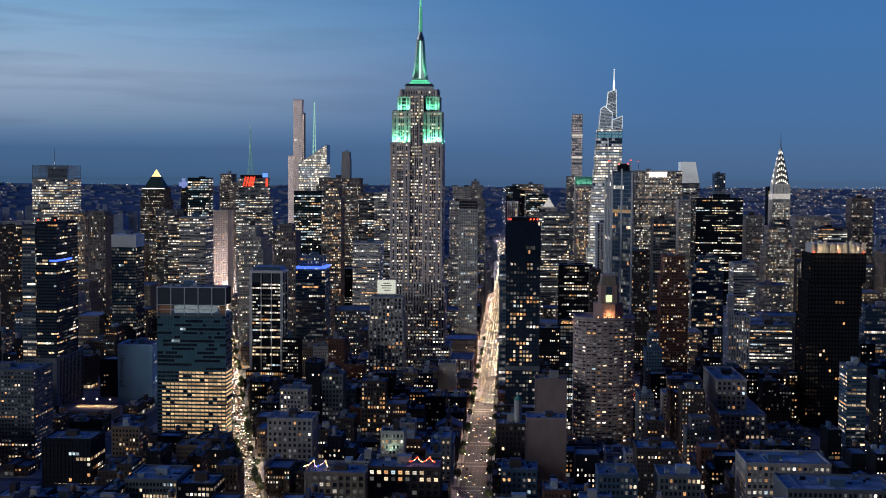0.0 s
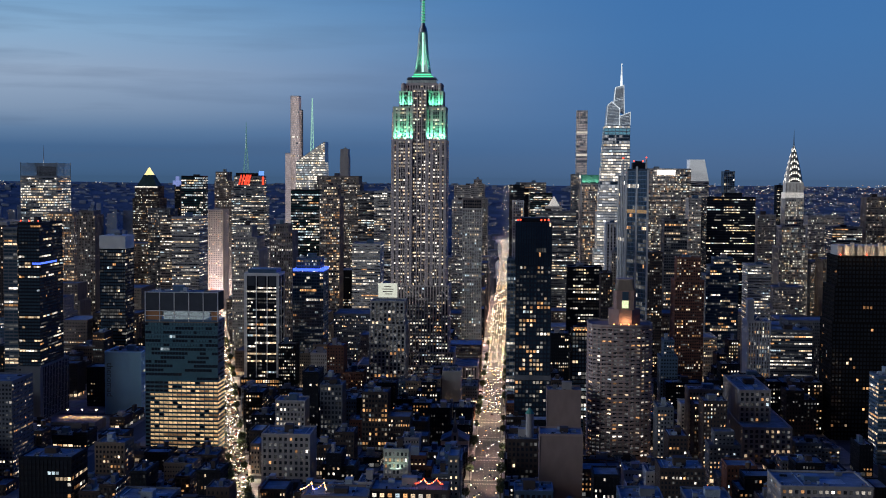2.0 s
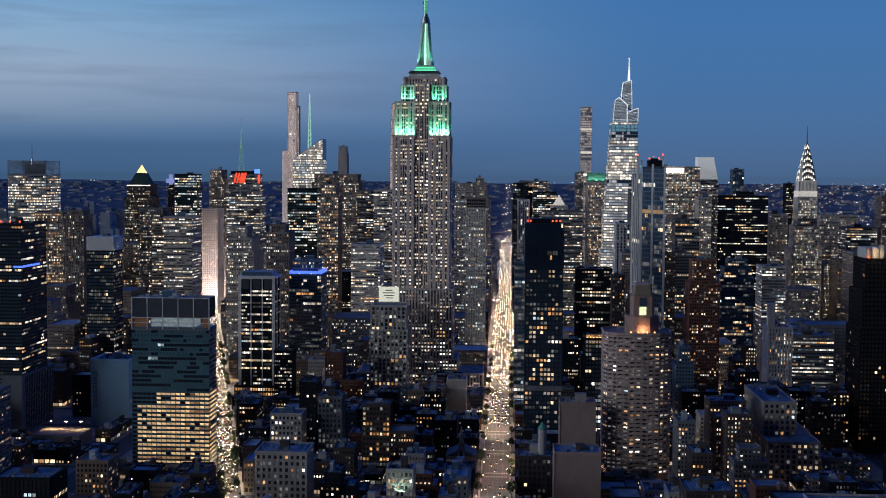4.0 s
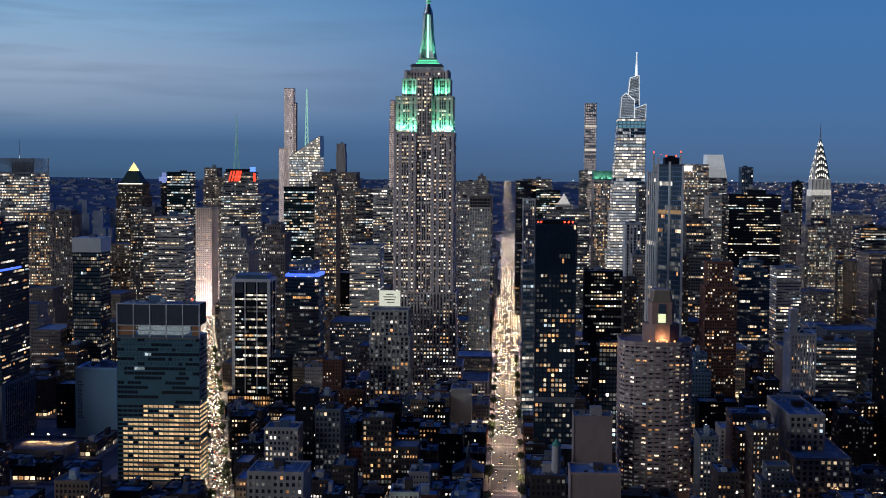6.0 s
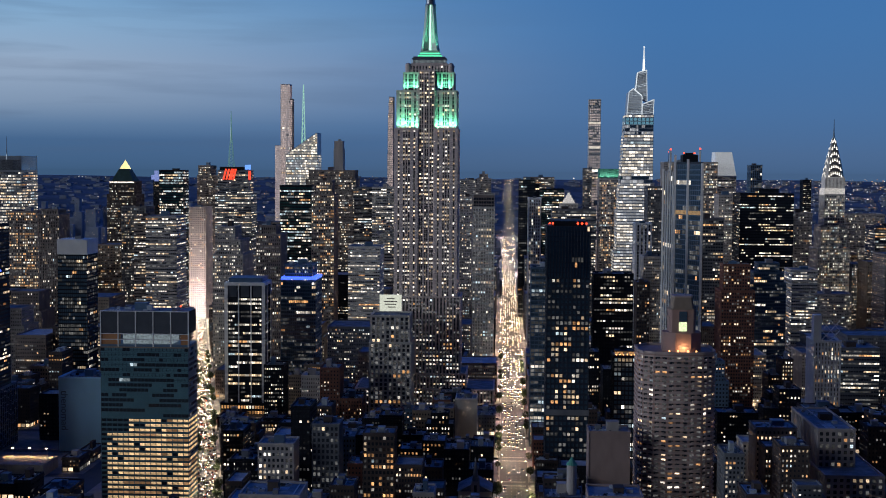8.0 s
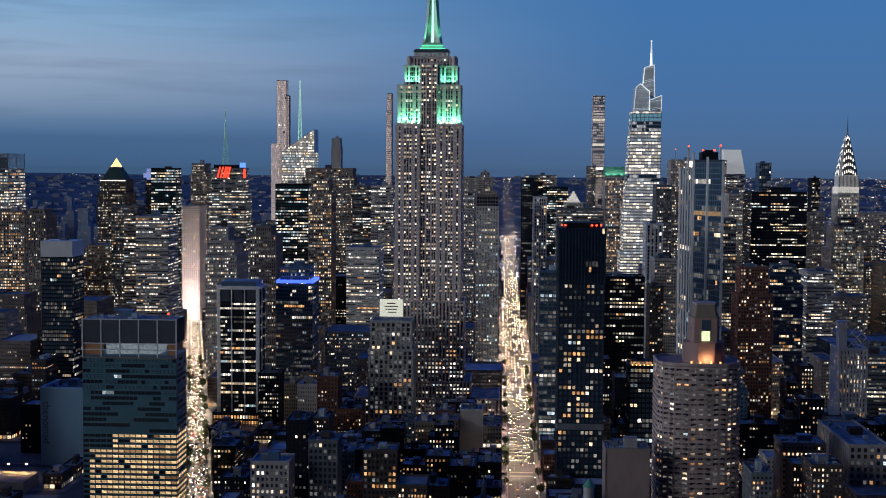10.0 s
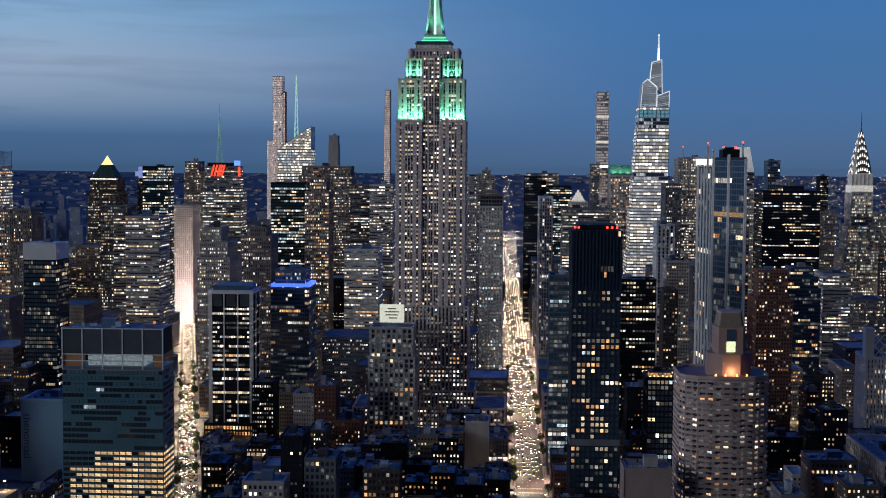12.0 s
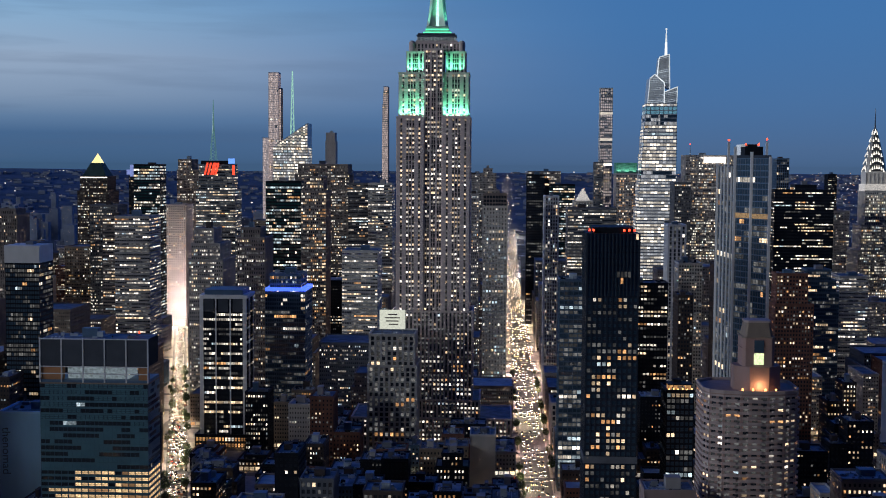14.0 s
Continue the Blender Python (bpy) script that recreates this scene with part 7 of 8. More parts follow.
# weights near, then far: paler walls further off in place of haze
LOOKS = [(BRICK, 2.2, 1, "red brick"), (BROWN, 8, 0.6, "brown brick"), (HAZEBROWN, 1.5, 4, "grey brown brick"), (TAN, 1.4, 3, "tan brick"), (GREY, 2.2, 4, "grey concrete"), (LIME, 1.0, 4, "limestone"), (PALE, 0.6, 2.5, "pale stone"), (DARK, 8.0, 0.8, "dark clad"), (BLUESTEEL, 1.2, 1.5, "blue grey panel")]
RF = random.Random(2024)
NEAR = []
count = 0
for k in range(-10, 13):
    for a, b in zip(AVENUES, AVENUES[1:]):
        y0b, y1b = k * STREET + 9, (k + 1) * STREET - 9
        reach = 110 + 0.37 * (y0b + 1495)
        if b < -reach or a > reach or y0b < -800:
            continue
        nearby = y1b < 10
        rows_ = ((y0b, (y0b + y1b) / 2 - 1.0), ((y0b + y1b) / 2 + 1.0, y1b)) if nearby else ((y0b, y1b),)
        for ya, yb in rows_:
            # buildings set back further north to widen the lit avenue in the camera's view
            x = a + (12.0 if a in (155, 466) else 20.0 if a == 0 and ya > 250 else 15.0)
            xe = b - (12.0 if b in (155, 466) else 20.0 if b == 0 and ya > 250 else 15.0)
            while x < b - 24:
                w = RF.uniform(17, 38) if nearby else RF.uniform(30, 56)
                w = min(w, xe - x)
                xa, xb = x, x + w - RF.uniform(0.0, 0.6)
                x += w
                if xb - xa < 9:
                    break
                yc = ya + RF.uniform(0, 2.0)
                ye = yb - RF.uniform(0, 8.0 if nearby else 20)
                if not free(xa, xb, yc, ye):
                    if free(xa, xb, yc, yc + 12) and nearby:
                        ye = yc + 12
                    else:
                        continue
                if on_broadway((yc + ye) / 2):
                    la, lb = min(line_x(yc), line_x(ye)) - 10.5, max(line_x(yc), line_x(ye)) + 10.5
                    if xa < lb and xb > la:
                        if la - xa > xb - lb:
                            xb = la
                        else:
                            xa = lb
                        if xb - xa < 8:
                            continue
                corners = [(xa, yc), (xb, yc), (xb, ye), (xa, ye)]
                if on_broadway((yc + ye) / 2) and min(side(p) for p in corners) < 9 and max(side(p) for p in corners) > -9:
                    continue
                cxm = (xa + xb) / 2
                if abs(cxm) > 60 + 0.37 * (yc + 1495):
                    continue
                hmax = cap(cxm, yc)
                h = min(hmax, RF.triangular(14, hmax * 1.15, hmax * 0.5)) if nearby else RF.triangular(hmax * 0.3, hmax, hmax * 0.55)
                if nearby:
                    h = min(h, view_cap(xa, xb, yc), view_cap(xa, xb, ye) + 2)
                    if h < 7:
                        h = RF.uniform(6, 9)
                mt, _, _, word = RF.choices(LOOKS, [l[1] if nearby else l[2] for l in LOOKS])[0]
                st = Style(RF.uniform(1.9, 3.0) if nearby else RF.uniform(1.7, 2.3), RF.uniform(3.2, 3.8), RF.uniform(0.46, 0.64), RF.uniform(0.5, 0.62), pd=RF.uniform(0.15, 0.4), sd=RF.uniform(0.08, 0.25), lit=RF.choice((0.04, 0.1, 0.2, 0.32, 0.55)) if nearby else RF.choice((0.04, 0.12, 0.3, 0.7)), rows=0.06 if nearby else 0.14, tone=RF.choice(("warm", "warm", "mixed", "office", "amber")) if nearby else RF.choice(("office", "office", "mixed", "warm", "cool")), dim=RF.choice((0.03, 0.12)) if nearby else RF.choice((0.03, 0.15, 0.4)))
                tiers = [(xa, xb, yc, ye, 0, h)]
                wings = False
                if xb - xa > 16 and ye - yc > 16 and RF.random() < 0.3:
                    d = RF.uniform(2.5, 4.5)
                    tiers = [(xa, xb, yc, ye, 0, h * 0.75), (xa + d, xb - d, yc + d, ye - d, h * 0.75, h)]
                elif nearby and xb - xa > 17 and RF.random() < 0.75:
                    # a lower wing stands against the main house
                    wings, xm = True, xa + (xb - xa) * RF.uniform(0.38, 0.62)
                    lo, f = max(6.0, h * RF.uniform(0.5, 0.85)), RF.random() < 0.5
                    tiers = [(xa, xm - 0.02, yc, ye, 0, h if f else lo), (xm + 0.02, xb, yc + RF.uniform(0.3, 1.6), ye - RF.uniform(0, 2), 0, lo if f else h)]
                count += 1
                kind_word = RF.choice(("loft building", "apartment house", "commercial building")) if nearby else RF.choice(("office building", "office tower", "apartment building"))
                ob = building(word + " " + kind_word + (" with a lower wing" if wings else " with a setback top" if len(tiers) > 1 else " with a flat roof"), tiers, st, mt, kind_word.replace(" ", "_"), seed=1000 + count, roof_mat=RF.choice((ROOF, ROOF, ROOF2)), clutter=nearby and RF.random() < 0.8, group="buildings of the blocks", base=4.2, wings=wings, belts=nearby)
                FOOT.append((xa, xb, yc, ye))
                if nearby:
                    NEAR.append((tiers[-1][0], tiers[-1][1], tiers[-1][2], tiers[-1][3], tiers[-1][5]))

infill = 0
# low infill on lots left open beside the avenue and the diagonal street
for k in range(-9, 0):
    for y0 in (k * STREET + 9, k * STREET + 41):
        for x0 in [-15 - 17 * (n + 1) for n in range(9)] + [15 + 17 * n for n in range(7)]:
            x1, y1 = x0 + 16.6, y0 + 26
            if infill >= 60 or not free(x0, x1, y0, y1, 0.3):
                continue
            if on_broadway(y0) and min(side(p) for p in rect(x0, x1, y0, y1)) < 9 and max(side(p) for p in rect(x0, x1, y0, y1)) > -9:
                continue
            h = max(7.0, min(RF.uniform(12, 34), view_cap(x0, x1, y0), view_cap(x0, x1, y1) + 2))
            mt, _, _, word = RF.choices(LOOKS, [l[1] for l in LOOKS])[0]
            infill += 1
            building(word + " infill house with a flat roof", [(x0, x1, y0, y1, 0, h)], Style(2.3, 3.5, 0.55, 0.55, lit=RF.choice((0.02, 0.1, 0.25)), rows=0.04, tone="warm", dim=0.05), mt, "row_house", seed=3000 + infill, clutter=True, group="buildings of the blocks", base=4.2)
            FOOT.append((x0, x1, y0, y1))

# ---- far city beyond the park, and its lights ----
def far_city():
    rng = random.Random(99)
    walls, lights, white = Geo(), Geo(), Geo()
    for _ in range(7000):
        y = 950 + 2500 * rng.random() ** 1.5
        half = 0.40 * (y + 1495) + 200
        x = rng.uniform(-half, half)
        if math.hypot(x, y + 1400) > 4800 or not free(x - 12, x + 12, y - 12, y + 12, 4):
            continue
        if -22 < x < 22:
            continue
        if y > 2000 and rng.random() < 0.4:
            continue
        z = horizon_rise(x, y)
        w, d = rng.uniform(9, 26), rng.uniform(9, 20)
        h = rng.triangular(12, 130, 50) if y < 1900 and x < -200 and rng.random() < 0.5 else rng.triangular(6, 80, 20) if y < 1500 else (rng.triangular(5, 30, 9) if y < 2100 else rng.triangular(2, 9, 4))
        if rng.random() < 0.02:
            h *= 1.8
        h = min(h, 120)
        walls.box(x - w / 2, x + w / 2, y - d / 2, y + d / 2, z - 12, z + h)
        p = 0.15 if x < -200 and y > 1900 else 0.30
        n = int(w / 4) * max(1, int(h / 5))
        for _ in range(min(40, n)):
            if rng.random() > p:
                continue
            s = rng.uniform(0.6, 1.2)
            xx, zz = rng.uniform(x - w / 2 + 1, x + w / 2 - 1), rng.uniform(z + 1, z + h - 1)
            lights.face([(xx - s / 2, y - d / 2 - 0.1, zz), (xx + s / 2, y - d / 2 - 0.1, zz), (xx + s / 2, y - d / 2 - 0.1, zz + 1.2), (xx - s / 2, y - d / 2 - 0.1, zz + 1.2)], rng.choices((0, 1, 2), (5, 2.5, 3))[0])
    # bright yards and street lamps on the raised ground
    for _ in range(2000):
        y = rng.uniform(2000, 3380)
        half = 0.40 * (y + 1495) + 150
        x = half * rng.uniform(-1, 1) if rng.random() < 0.3 else half * rng.uniform(0.25, 1)
        if math.hypot(x, y + 1400) > 4780:
            continue
        z = horizon_rise(x, y) + rng.uniform(4, 12)
        s = rng.uniform(0.5, 1.3) if rng.random() < 0.85 else rng.uniform(1.6, 3.0)
        white.box(x - s, x + s, y - 1, y + 1, z - 0.8, z + 0.8, rng.choices((0, 1), (3, 1.3))[0], bottom=True)
    tagged(part("distant_city", walls, HAZEWALL, kind="stuff"), "low distant city blocks, tinted for haze, out to the horizon", "distant buildings")
    tagged(part("distant_lit_windows", lights, [WARM, AMBER, NEUT], kind="stuff"), "tiny lit windows of the distant city", "distant lights")
    tagged(part("distant_lamps", white, [NEUT, AMBER], kind="stuff"), "tiny street lamps of the distant city", "distant lights")


# haze put into the colour of the far walls, pale and bluish
HAZEWALL = surface("haze_tinted_wall", (0.24, 0.28, 0.36), 0.9, var=0.5, scale=0.02, fine=0.1)
far_city()

def unseen_city():
    """Unseen blocks to the south and at the sides, added to shade the streets from the low sky."""
    rng = random.Random(411)
    g = Geo()
    for _ in range(1500):
        x, y = rng.uniform(-1900, 1900), rng.uniform(-2900, 900)
        if (abs(x) < 150 + 0.39 * (y + 1495) and y > -860) or (abs(x) < 640 and -1960 < y < -780):
            continue
        w, d = rng.uniform(14, 32), rng.uniform(14, 30)
        if abs(x) < 26 + w / 2 or not free(x - w, x + w, y - d, y + d, 2):
            continue
        h = rng.triangular(18, 85, 34)
        g.box(x - w / 2, x + w / 2, y - d / 2, y + d / 2, 0, h)
        g.box(x - w / 5, x + w / 5, y - d / 5, y + d / 5, h, h + 4)
    for k in range(-24, -10):
        for a, b in zip(AVENUES[3:], AVENUES[4:-1]):
            for yy in (k * STREET + 9, k * STREET + 42):
                x = a + 15
                while x < b - 24:
                    w = min(rng.uniform(15, 34), b - 15 - x)
                    h = rng.triangular(14, 58, 26)
                    g.box(x, x + w - 0.5, yy, yy + rng.uniform(22, 30), 0, h, rng.choice((0, 0, 2)))
                    g.face([(x + 0.3, yy + 0.3, h + 0.02), (x + w - 0.8, yy + 0.3, h + 0.02), (x + w - 0.8, yy + 21, h + 0.02), (x + 0.3, yy + 21, h + 0.02)], 1)
                    s = rng.uniform(3, 6)
                    g.box(x + w * 0.4, x + w * 0.4 + s, yy + 9, yy + 9 + s, h, h + rng.uniform(2.5, 5))
                    x += w
    tagged(part("surrounding_city", g, [BROWN, ROOF, GREY], kind="stuff"), "unseen city blocks added to shade the streets", "distant buildings")


unseen_city()

# ---- street lamps and their light ----
HEAD = glowing("lamp_head_light", (1.0, 0.66, 0.34), 26.0, spread=0.2, curtain=0.05)


def street_lamp():
    top = thing("street_lamp", 0, 0, 0, "dark steel street lamp with a warm glowing head", "street lamp", "street lamps")
    g = Geo()
    g.cyl(0, 0, 0.22, 0, 0.9, 8, r1=0.16)
    g.cyl(0, 0, 0.12, 0.9, 8.6, 8, r1=0.08)
    part("pole", g, DARK, top)
    g = Geo()
    g.beam((0, 0, 8.5), (2.4, 0, 9.0), 0.12)
    part("arm", g, DARK, top)
    g = Geo()
    g.cyl(2.6, 0, 0.42, 8.72, 8.98, 8, r1=0.5, bottom=True)
    part("head", g, HEAD, top, "glowing lamp head")
    return top


def lamp_light(x, y, z, power, col=(1.0, 0.70, 0.38), r=0.6, kind="SPOT"):
    lp = new("street_light", bpy.data.lights.new("street_light", kind))
    lp.data.energy, lp.data.color, lp.data.shadow_soft_size = power, col, r
    if kind == "SPOT":
        lp.data.spot_size, lp.data.spot_blend = radians(158), 1.0
    lp.location = (x, y, z)


LAMP = street_lamp()
LAMP.matrix_basis = pose(-11.5, -618, 0.16)
for i in range(30):
    y = -618 + 44 * i
    for sx in (-1, 1):
        if i or sx > 0:
            copy_thing(LAMP, pose(sx * 11.5, y + (22 if sx > 0 else 0), 0.16, 0, 0, 0 if sx < 0 else 180))
RL = random.Random(31)
# lamps move outwards with distance to widen the avenue's glow for the camera
for i in range(104):
    y = -640 + 28 * i
    lamp_light((8.5 if y < 0 else 12.0 if y < 300 else 16.0) * (1 if i % 2 else -1), y, horizon_rise(0, y) + 12.0, STREET_POWER * (0.32 if y < -420 else (0.42 if y < -250 else (0.7 if y < 0 else 1.3 if y < 1000 else 1.2 if y < 2150 else 0.2))) * RL.uniform(0.1, 1.9), (1.0, 0.68 + RL.uniform(-0.12, 0.1), 0.47))
d = (BW1 - BW0)
nb = int(d.length / 36)
for i in range(nb):
    p = BW0 + d * ((i + 0.5) / nb)
    nrm = Vector((d.y, -d.x)).normalized()
    s = 7.2 if i % 2 else -7.2
    copy_thing(LAMP, pose(p.x + nrm.x * s, p.y + nrm.y * s, 0.16, 0, 0, 0 if s < 0 else 180))
    lamp_light(p.x, p.y, 12, STREET_POWER * (1.0 if p.y < 300 else 1.5) * RL.uniform(0.4, 1.6), (1.0, 0.76, 0.50))
for k in range(-7, 4):
    for x in (-90, -225, 78, 233):
        lamp_light(x, k * STREET, 9, STREET_POWER * 0.09 * RL.uniform(0.3, 1.8), (1.0, 0.62, 0.30))
# the next avenue east, lit warm between its walls
for i in range(16):
    lamp_light(155 + RL.choice((-6, 6)), -520 + 30 * i, 10, STREET_POWER * RL.uniform(0.15, 0.5), (1.0, 0.66, 0.34))
    if i % 2:
        copy_thing(LAMP, pose(155 - 9.5, -520 + 30 * i, 0.16))
# the glare of the crowded square far up the diagonal street: lamps added up to 125 m high to brighten the slab
for y, z, p in ((668, 14, 2.4), (674, 45, 1.0), (672, 85, 0.45), (720, 20, 4), (668, 125, 0.25), (780, 25, 6), (900, 20, 9), (1050, 20, 10)):
    lamp_light(line_x(y) - 4, y - 10, z, STREET_POWER * p * 0.66, (1.0, 0.86, 0.84), 2.0, "POINT")
for dx, y, z, w, h in ((-9, 760, 10, 7, 30), (2, 790, 6, 8, 24), (-8, 860, 8, 9, 36), (1, 930, 6, 9, 40), (-9, 1010, 6, 12, 34), (0, 1120, 5, 10, 50)):
    xx = line_x(y) + dx
    bb = thing("lit_billboard", xx, y, 0, "glaring white lit billboard over the square", "billboard", "billboards of the square")
    g = Geo()
    g.box(xx, xx + w, y, y + 0.6, z, z + h, bottom=True)
    part("panel", g, GLARE, bb)
    g = Geo()
    g.beam((xx + w / 2, y + 1.0, 0), (xx + w / 2, y + 1.0, z + h), 0.8)
    part("post", g, STEEL, bb)

# ---- lane markings ----
g = Geo()
for x in (-5.2, -1.8, 1.6, 5.0):
    y = -760
    while y < 900:
        g.face([(x - 0.09, y, 0.006), (x + 0.09, y, 0.006), (x + 0.09, y + 3, 0.006), (x - 0.09, y + 3, 0.006)])
        y += 9
for k in range(-9, 9):
    for yy in (k * STREET - 7.5, k * STREET + 4.5):
        x = -8.5
        while x < 8.5:
            g.face([(x, yy, 0.006), (x + 0.6, yy, 0.006), (x + 0.6, yy + 3, 0.006), (x, yy + 3, 0.006)])
            x += 1.25
tagged(part("lane_markings", g, PAINT, kind="stuff"), "white lane dashes and crossing bars on the avenue", "road marking")

# ---- cars ----
CARPAINT = [surface("car_paint_" + n, c, 0.25, 0.2, var=0.08, spec=0.6) for n, c in (("yellow", (0.75, 0.45, 0.03)), ("black", (0.02, 0.02, 0.022)), ("white", (0.7, 0.7, 0.7)), ("silver", (0.4, 0.41, 0.43)), ("dark_red", (0.2, 0.02, 0.02)))]
HEADL = glowing("headlight_glow", (1.0, 0.83, 0.62), 19.0, spread=0.7, curtain=0.05)
HEADWARM = glowing("warm_headlight_glow", (1.0, 0.62, 0.28), 14.0, spread=0.5, curtain=0.05)
TAILL = glowing("tail_light_glow", (1.0, 0.05, 0.02), 5.0, spread=0.3, curtain=0.05)


def car(paint, word):
    top = thing("car", 0, 0, 0, word + " car with lit headlights on the avenue", "car", "cars in the streets")
    g = Geo()
    g.v.extend((sx * w, y, z) for y, w, z in ((-2.25, 0.85, 0.35), (-2.3, 0.8, 0.68), (-1.1, 0.9, 0.86), (1.5, 0.9, 0.9), (2.25, 0.82, 0.85), (2.25, 0.85, 0.35)) for sx in (-1, 1))
    for i in range(5):
        a = 2 * i
        g.f.append((a, a + 1, a + 3, a + 2))
    g.f.extend([(0, 2, 4, 6, 8, 10), (1, 11, 9, 7, 5, 3), (10, 11, 1, 0)])
    g.m.extend([0] * 8)
    part("body", g, paint, top)
    g = Geo()
    g.v.extend((sx * w, y, z) for y, w, z in ((-1.0, 0.82, 0.87), (-0.35, 0.66, 1.42), (1.05, 0.66, 1.44), (1.75, 0.8, 0.9)) for sx in (-1, 1))
    for i in range(3):
        g.f.append((2 * i, 2 * i + 1, 2 * i + 3, 2 * i + 2))
    g.f.extend([(0, 2, 4, 6), (1, 7, 5, 3)])
    g.m.extend([0] * 5)
    part("cabin", g, PANE, top, "dark glazed cabin")
    for sx in (-0.85, 0.85):
        for y in (-1.35, 1.35):
            g = Geo()
            n = 10
            for s in (-0.1, 0.1):
                g.v.extend((sx + s, y + 0.33 * math.cos(2 * math.pi * i / n), 0.33 + 0.33 * math.sin(2 * math.pi * i / n)) for i in range(n))
            g.f.extend((i, (i + 1) % n, n + (i + 1) % n, n + i) for i in range(n))
            g.f.extend([tuple(range(n)), tuple(range(2 * n - 1, n - 1, -1))])
            g.m.extend([0] * (n + 2))
            part("wheel", g, RUBBER, top)
    for sx in (-0.6, 0.6):
        g = Geo()
        g.box(sx - 0.17, sx + 0.17, -2.36, -2.26, 0.55, 0.72, bottom=True)
        part("headlight", g, HEADL, top, "glowing headlight")
        g = Geo()
        g.box(sx - 0.2, sx + 0.2, 2.24, 2.3, 0.62, 0.8, bottom=True)
        part("taillight", g, TAILL, top, "red tail light")
    return top


RC = random.Random(5)
CARS = [car(p, w) for p, w in zip(CARPAINT, ("yellow", "black", "white", "silver", "dark red"))]
used = 0
for lane in (-7.0, -3.5, 0.0, 3.4, 6.8):
    y = -640 + RC.uniform(0, 20)
    while y < -215:
        y += RC.uniform(9, 46) if RC.random() < 0.7 else RC.uniform(50, 110)
        if y % STREET < 9 or y % STREET > STREET - 9:
            continue
        m = pose(lane + RC.uniform(-0.4, 0.4), y, 0.01, 0, 0, RC.uniform(-1.5, 1.5))
        k = RC.choices(range(5), (4, 4, 3, 3, 1))[0]
        if used < 5:
            k = used
            CARS[k].matrix_basis = m
        else:
            copy_thing(CARS[k], m)
        used += 1
for i in range(30):
    p = BW0 + d * RC.uniform(0.06, 0.5)
    s = RC.choice((-3.2, 0.0, 3.2))
    copy_thing(RC.choice(CARS), pose(p.x + nrm.x * s, p.y + nrm.y * s, 0.01, 0, 0, math.degrees(math.atan2(-d.x, d.y))))
# dense traffic further up the avenue, too small to pick apart
cars, hl, tl = Geo(), Geo(), Geo()
# outermost lanes added to widen the glow of the avenue
for lane in (-14.0, -10.4, -7.0, -3.5, 0.0, 3.4, 6.8, 10.4, 14.0):
    y = -210 if abs(lane) < 9 else 60 if abs(lane) < 12 else 330
    while y < 3250:
        y += (RC.uniform(8, 22) if RC.random() < 0.8 else RC.uniform(25, 80)) if y < 2100 else RC.uniform(50, 160)
        z = horizon_rise(lane, y + 2) + (0.3 if y > 1400 else 0)
        x = lane + RC.uniform(-0.4, 0.4)
        cars.box(x - 0.9, x + 0.9, y, y + 4.5, z + 0.3, z + 0.9)
        cars.box(x - 0.7, x + 0.7, y + 1.2, y + 3.6, z + 0.9, z + 1.45)
        for s in (-0.6, 0.6):
            w = 0.16 if y < 0 else 0.21
            hl.box(x + s - w, x + s + w, y - 0.1, y, z + 0.5, z + 0.5 + 2 * w, 1 if RC.random() < 0.45 else 0, bottom=True)
            tl.box(x + s - 0.2, x + s + 0.2, y + 4.5, y + 4.56, z + 0.6, z + 0.8)
for k in range(-8, 3):
    for i in range(26):
        x, y = RC.uniform(-300, 420), k * STREET + RC.choice((-2.0, 1.6))
        if abs(x) < 12 or abs(x - line_x(y)) < 12:
            continue
        cars.box(x - 2.2, x + 2.2, y - 0.9, y + 0.9, 0.3, 0.9)
        cars.box(x - 1.2, x + 1.2, y - 0.7, y + 0.7, 0.9, 1.45)
        (hl if y < k * STREET else tl).box(x - 2.3, x - 2.2, y - 0.7, y + 0.7, 0.5, 0.8, bottom=True)
for i in range(150):
    x, y = 155 + RC.choice((-5, -1.7, 1.7, 5)), RC.uniform(-600, 700)
    cars.box(x - 0.9, x + 0.9, y, y + 4.5, 0.3, 0.9)
    cars.box(x - 0.7, x + 0.7, y + 1.2, y + 3.6, 0.9, 1.45)
    for s in (-0.6, 0.6):
        (tl if x < 159 else hl).box(x + s - 0.22, x + s + 0.22, y - 0.08, y, 0.6, 0.85, bottom=True)
for i in range(300):
    q = RC.uniform(0.18, 0.98)
    p = BW0 + d * q
    s = RC.choice((-3.6, -1.2, 1.2, 3.6)) + RC.uniform(-0.4, 0.4)
    x, y, z = p.x + nrm.x * s, p.y + nrm.y * s, horizon_rise(p.x, p.y)
    cars.box(x - 0.9, x + 0.9, y, y + 4.5, z + 0.3, z + 0.9)
    cars.box(x - 0.7, x + 0.7, y + 1.2, y + 3.6, z + 0.9, z + 1.45)
    for w in (-0.6, 0.6):
        (hl if RC.random() < 0.8 else tl).box(x + w - 0.14, x + w + 0.14, y - 0.1, y, z + 0.5, z + 0.76, bottom=True)
tagged(part("distant_traffic", cars, CARPAINT[1], kind="stuff"), "dense dark cars far up the avenue", "cars")
tagged(part("distant_headlights", hl, [HEADL, HEADWARM], kind="stuff"), "dense glowing headlights far up the avenue", "headlights")
tagged(part("distant_tail_lights", tl, TAILL, kind="stuff"), "red tail lights far up the avenue", "tail lights")


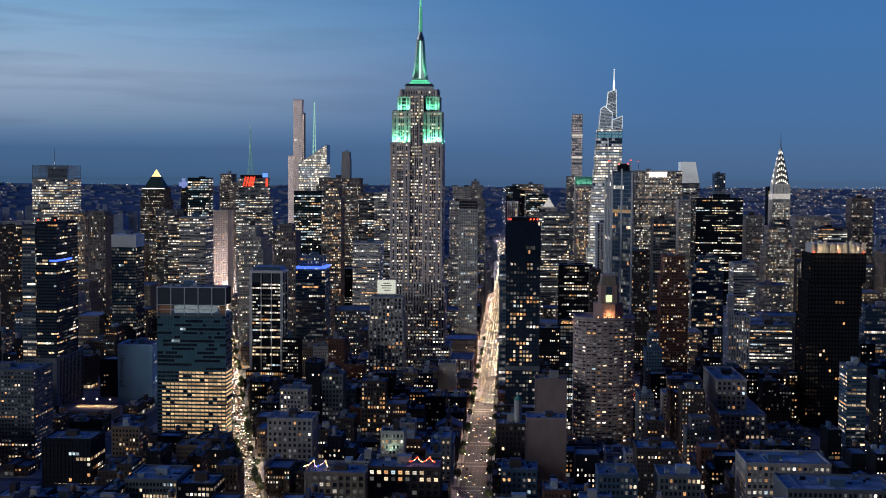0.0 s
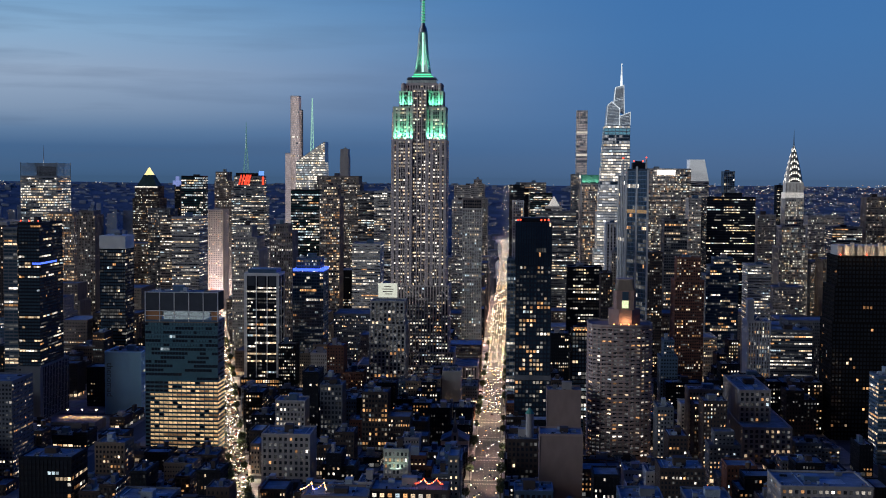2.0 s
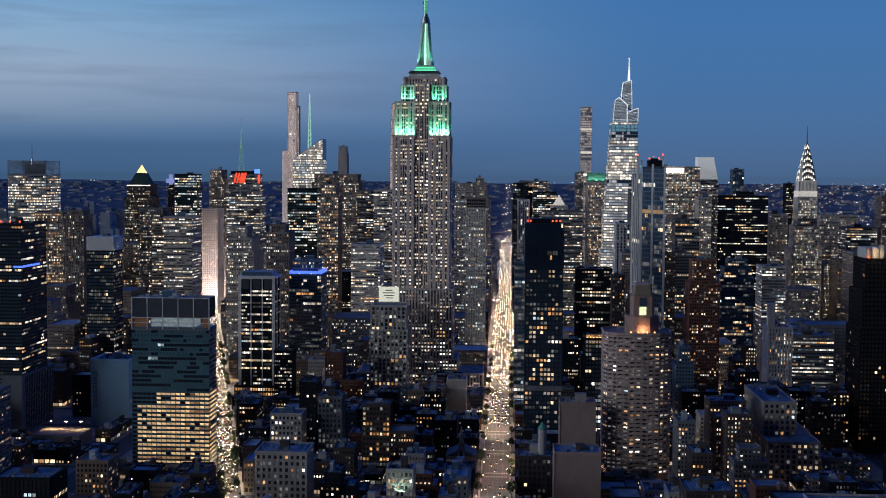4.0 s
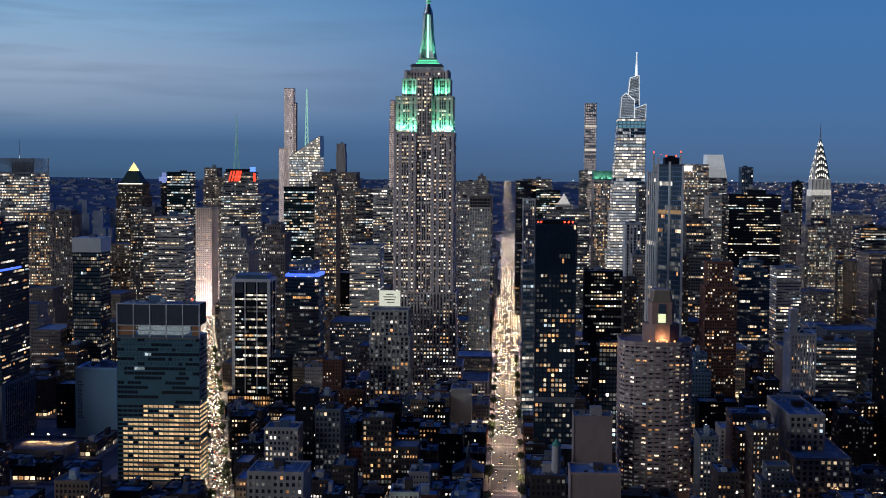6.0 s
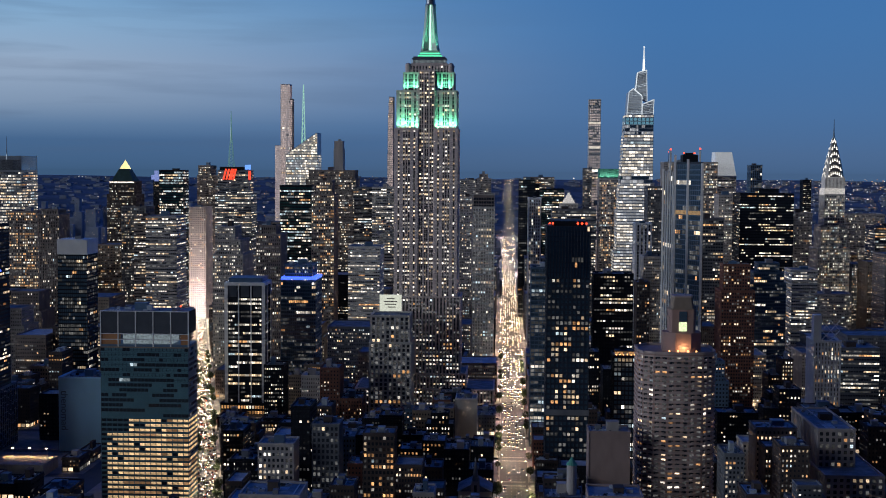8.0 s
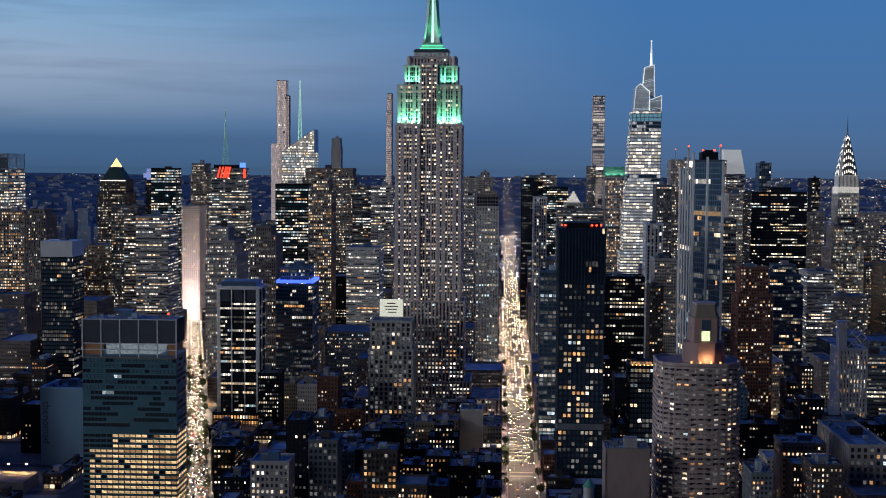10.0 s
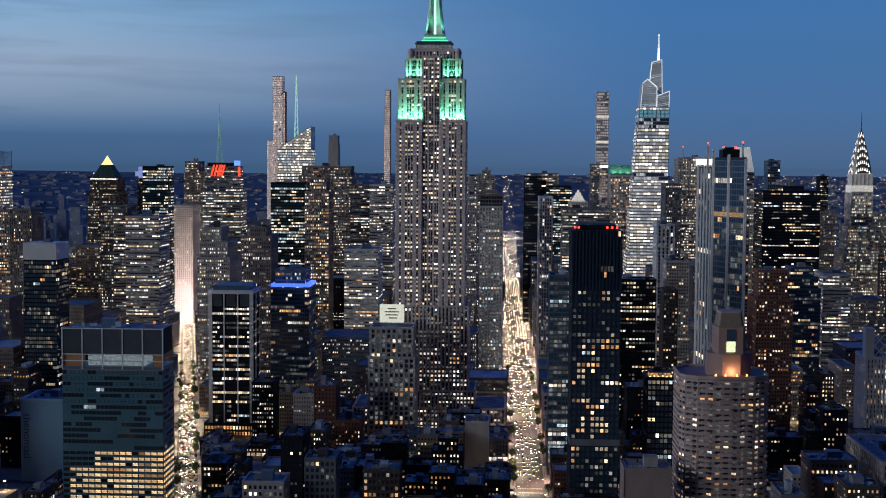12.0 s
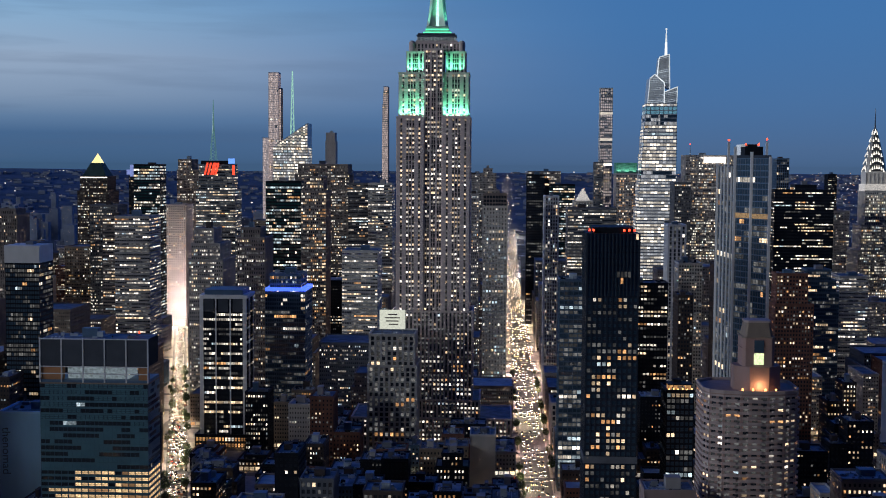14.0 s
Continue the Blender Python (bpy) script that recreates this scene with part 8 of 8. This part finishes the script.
# ---- street trees ----
def street_tree(seed):
    rng = random.Random(seed)
    top = thing("street_tree", 0, 0, 0, "dark leafy street tree beside the avenue", "tree", "street trees")
    g = Geo()
    g.cyl(0, 0, 0.22, 0, 3.2, 8, r1=0.14)
    for _ in range(5):
        a = rng.uniform(0, 6.28)
        g.beam((0, 0, rng.uniform(2.4, 3.1)), (1.6 * math.cos(a), 1.6 * math.sin(a), rng.uniform(4.2, 5.6)), 0.12)
    part("trunk", g, BARK, top)
    g = Geo()
    for _ in range(420):
        v = Vector((rng.gauss(0, 1), rng.gauss(0, 1), rng.gauss(0, 0.8)))
        v = v.normalized() * rng.uniform(0.5, 1.0) ** 0.5 * rng.uniform(1.7, 3.0)
        c = Vector((0, 0, 5.6)) + v
        s = rng.uniform(0.25, 0.5)
        u = Vector((rng.uniform(-1, 1), rng.uniform(-1, 1), rng.uniform(-1, 1))).normalized() * s
        w = u.orthogonal().normalized() * s * 0.7
        g.face([tuple(c - u), tuple(c + w), tuple(c + u), tuple(c - w)])
    part("crown", g, LEAF, top, kind="stuff")
    return top


TREES = [street_tree(s) for s in (1, 2, 3)]
for n in range(86):
    y = -600 + (n % 40) * 23 + RC.uniform(-6, 6)
    sx = RC.choice((-1, 1))
    if y % STREET < 8 or y % STREET > STREET - 8:
        y += 14
    x = sx * 12.2 if n < 40 else line_x(y) + sx * RC.uniform(5.0, 9.0)
    m = pose(x, y, 0.16, 0, 0, RC.uniform(0, 360)) @ Matrix.Scale(RC.uniform(0.8, 1.35), 4)
    if n < 3:
        TREES[n].matrix_basis = m
    else:
        copy_thing(RC.choice(TREES), m)


# ---- planters, umbrellas and small lamps on the plazas of the diagonal street ----
def plazas():
    rng = random.Random(88)
    g, lamps = Geo(), Geo()
    n = 0
    while n < 1300:
        p = BW0 + d * rng.uniform(0.04, 0.52)
        q = rng.uniform(-7.6, 7.6)
        x, y = p.x + nrm.x * q, p.y + nrm.y * q
        if y % STREET < 6 or y % STREET > STREET - 6:
            continue
        n += 1
        r, mi = rng.uniform(0.25, 1.0), rng.choices(range(5), (4, 3, 3, 2, 3))[0]
        if rng.random() < 0.25:
            g.cyl(x, y, 0.05, 0.1, 2.3, 4, 3)
            g.cyl(x, y, 1.3, 2.3, 2.9, 8, mi, r1=0.1, bottom=True)
        else:
            g.box(x - r, x + r, y - r * 0.7, y + r * 0.7, 0.0, rng.uniform(0.4, 1.5), mi)
        if n % 9 == 0:
            lamps.cyl(x, y + 1.2, 0.06, 0.1, 2.6, 4, 1)
            lamps.cyl(x, y + 1.2, 0.2, 2.6, 2.95, 6, 0, bottom=True)
    tagged(part("plaza_furniture", g, [PALE, TAN, BRICK, DARK, LEAF], kind="stuff"), "planters, benches and cafe umbrellas on street plazas", "street furniture")
    tagged(part("plaza_lamps", lamps, [HEADL, DARK], kind="stuff"), "small glowing lamps among the plazas", "lamps")


plazas()


# ---- roof water tanks ----
def water_tank():
    top = thing("water_tank", 0, 0, 0, "round cedar water tank on steel legs", "water tank", "roof water tanks")
    g = Geo()
    g.cyl(0, 0, 2.0, 3.0, 6.6, 14, r1=1.85, bottom=True)
    part("tank", g, TANKWOOD, top)
    g = Geo()
    g.cyl(0, 0, 2.15, 6.6, 7.9, 14, r1=0.1)
    part("conical_lid", g, ROOF, top)
    for sx in (-1.2, 1.2):
        for sy in (-1.2, 1.2):
            g = Geo()
            g.beam((sx, sy, -0.05), (sx, sy, 3.0), 0.2)
            part("leg", g, DARK, top)
    return top


TANK = water_tank()
placed = 0
for xa, xb, ya, yb, h in NEAR:
    if RC.random() < 0.3 and placed < 36 and xb - xa > 9 and yb - ya > 11:
        m = pose(xa + 4.5 if RC.random() < 0.5 else xb - 4.5, yb - 4.5, h)
        if placed == 0:
            TANK.matrix_basis = m
        else:
            copy_thing(TANK, m)
        placed += 1

# ---- the lit low lot beside the blank wall ----
lot = thing("parking_roof", LOT_X, LOT_Y, 0, "low parking roof under bright orange lamps", "parking roof")
g = Geo()
g.box(LOT_X - 20, LOT_X + 20, LOT_Y - 16, LOT_Y + 16, 0, 9)
part("deck", g, PAVING, lot)
for dx in (-13, 0, 13):
    g = Geo()
    g.cyl(LOT_X + dx, LOT_Y + 13, 0.12, 9, 15.5, 6)
    g.beam((LOT_X + dx, LOT_Y + 13, 15.4), (LOT_X + dx, LOT_Y + 10.5, 15.6), 0.14)
    pole = part("lamp_pole", g, DARK, lot)
    g = Geo()
    g.box(LOT_X + dx - 0.7, LOT_X + dx + 0.7, LOT_Y + 9.6, LOT_Y + 10.6, 15.45, 15.75, bottom=True)
    part("lamp_head", g, HEAD, pole, "glowing orange lamp head")
    lamp_light(LOT_X + dx, LOT_Y + 9.5, 15.2, STREET_POWER * 0.2, (1.0, 0.60, 0.28))
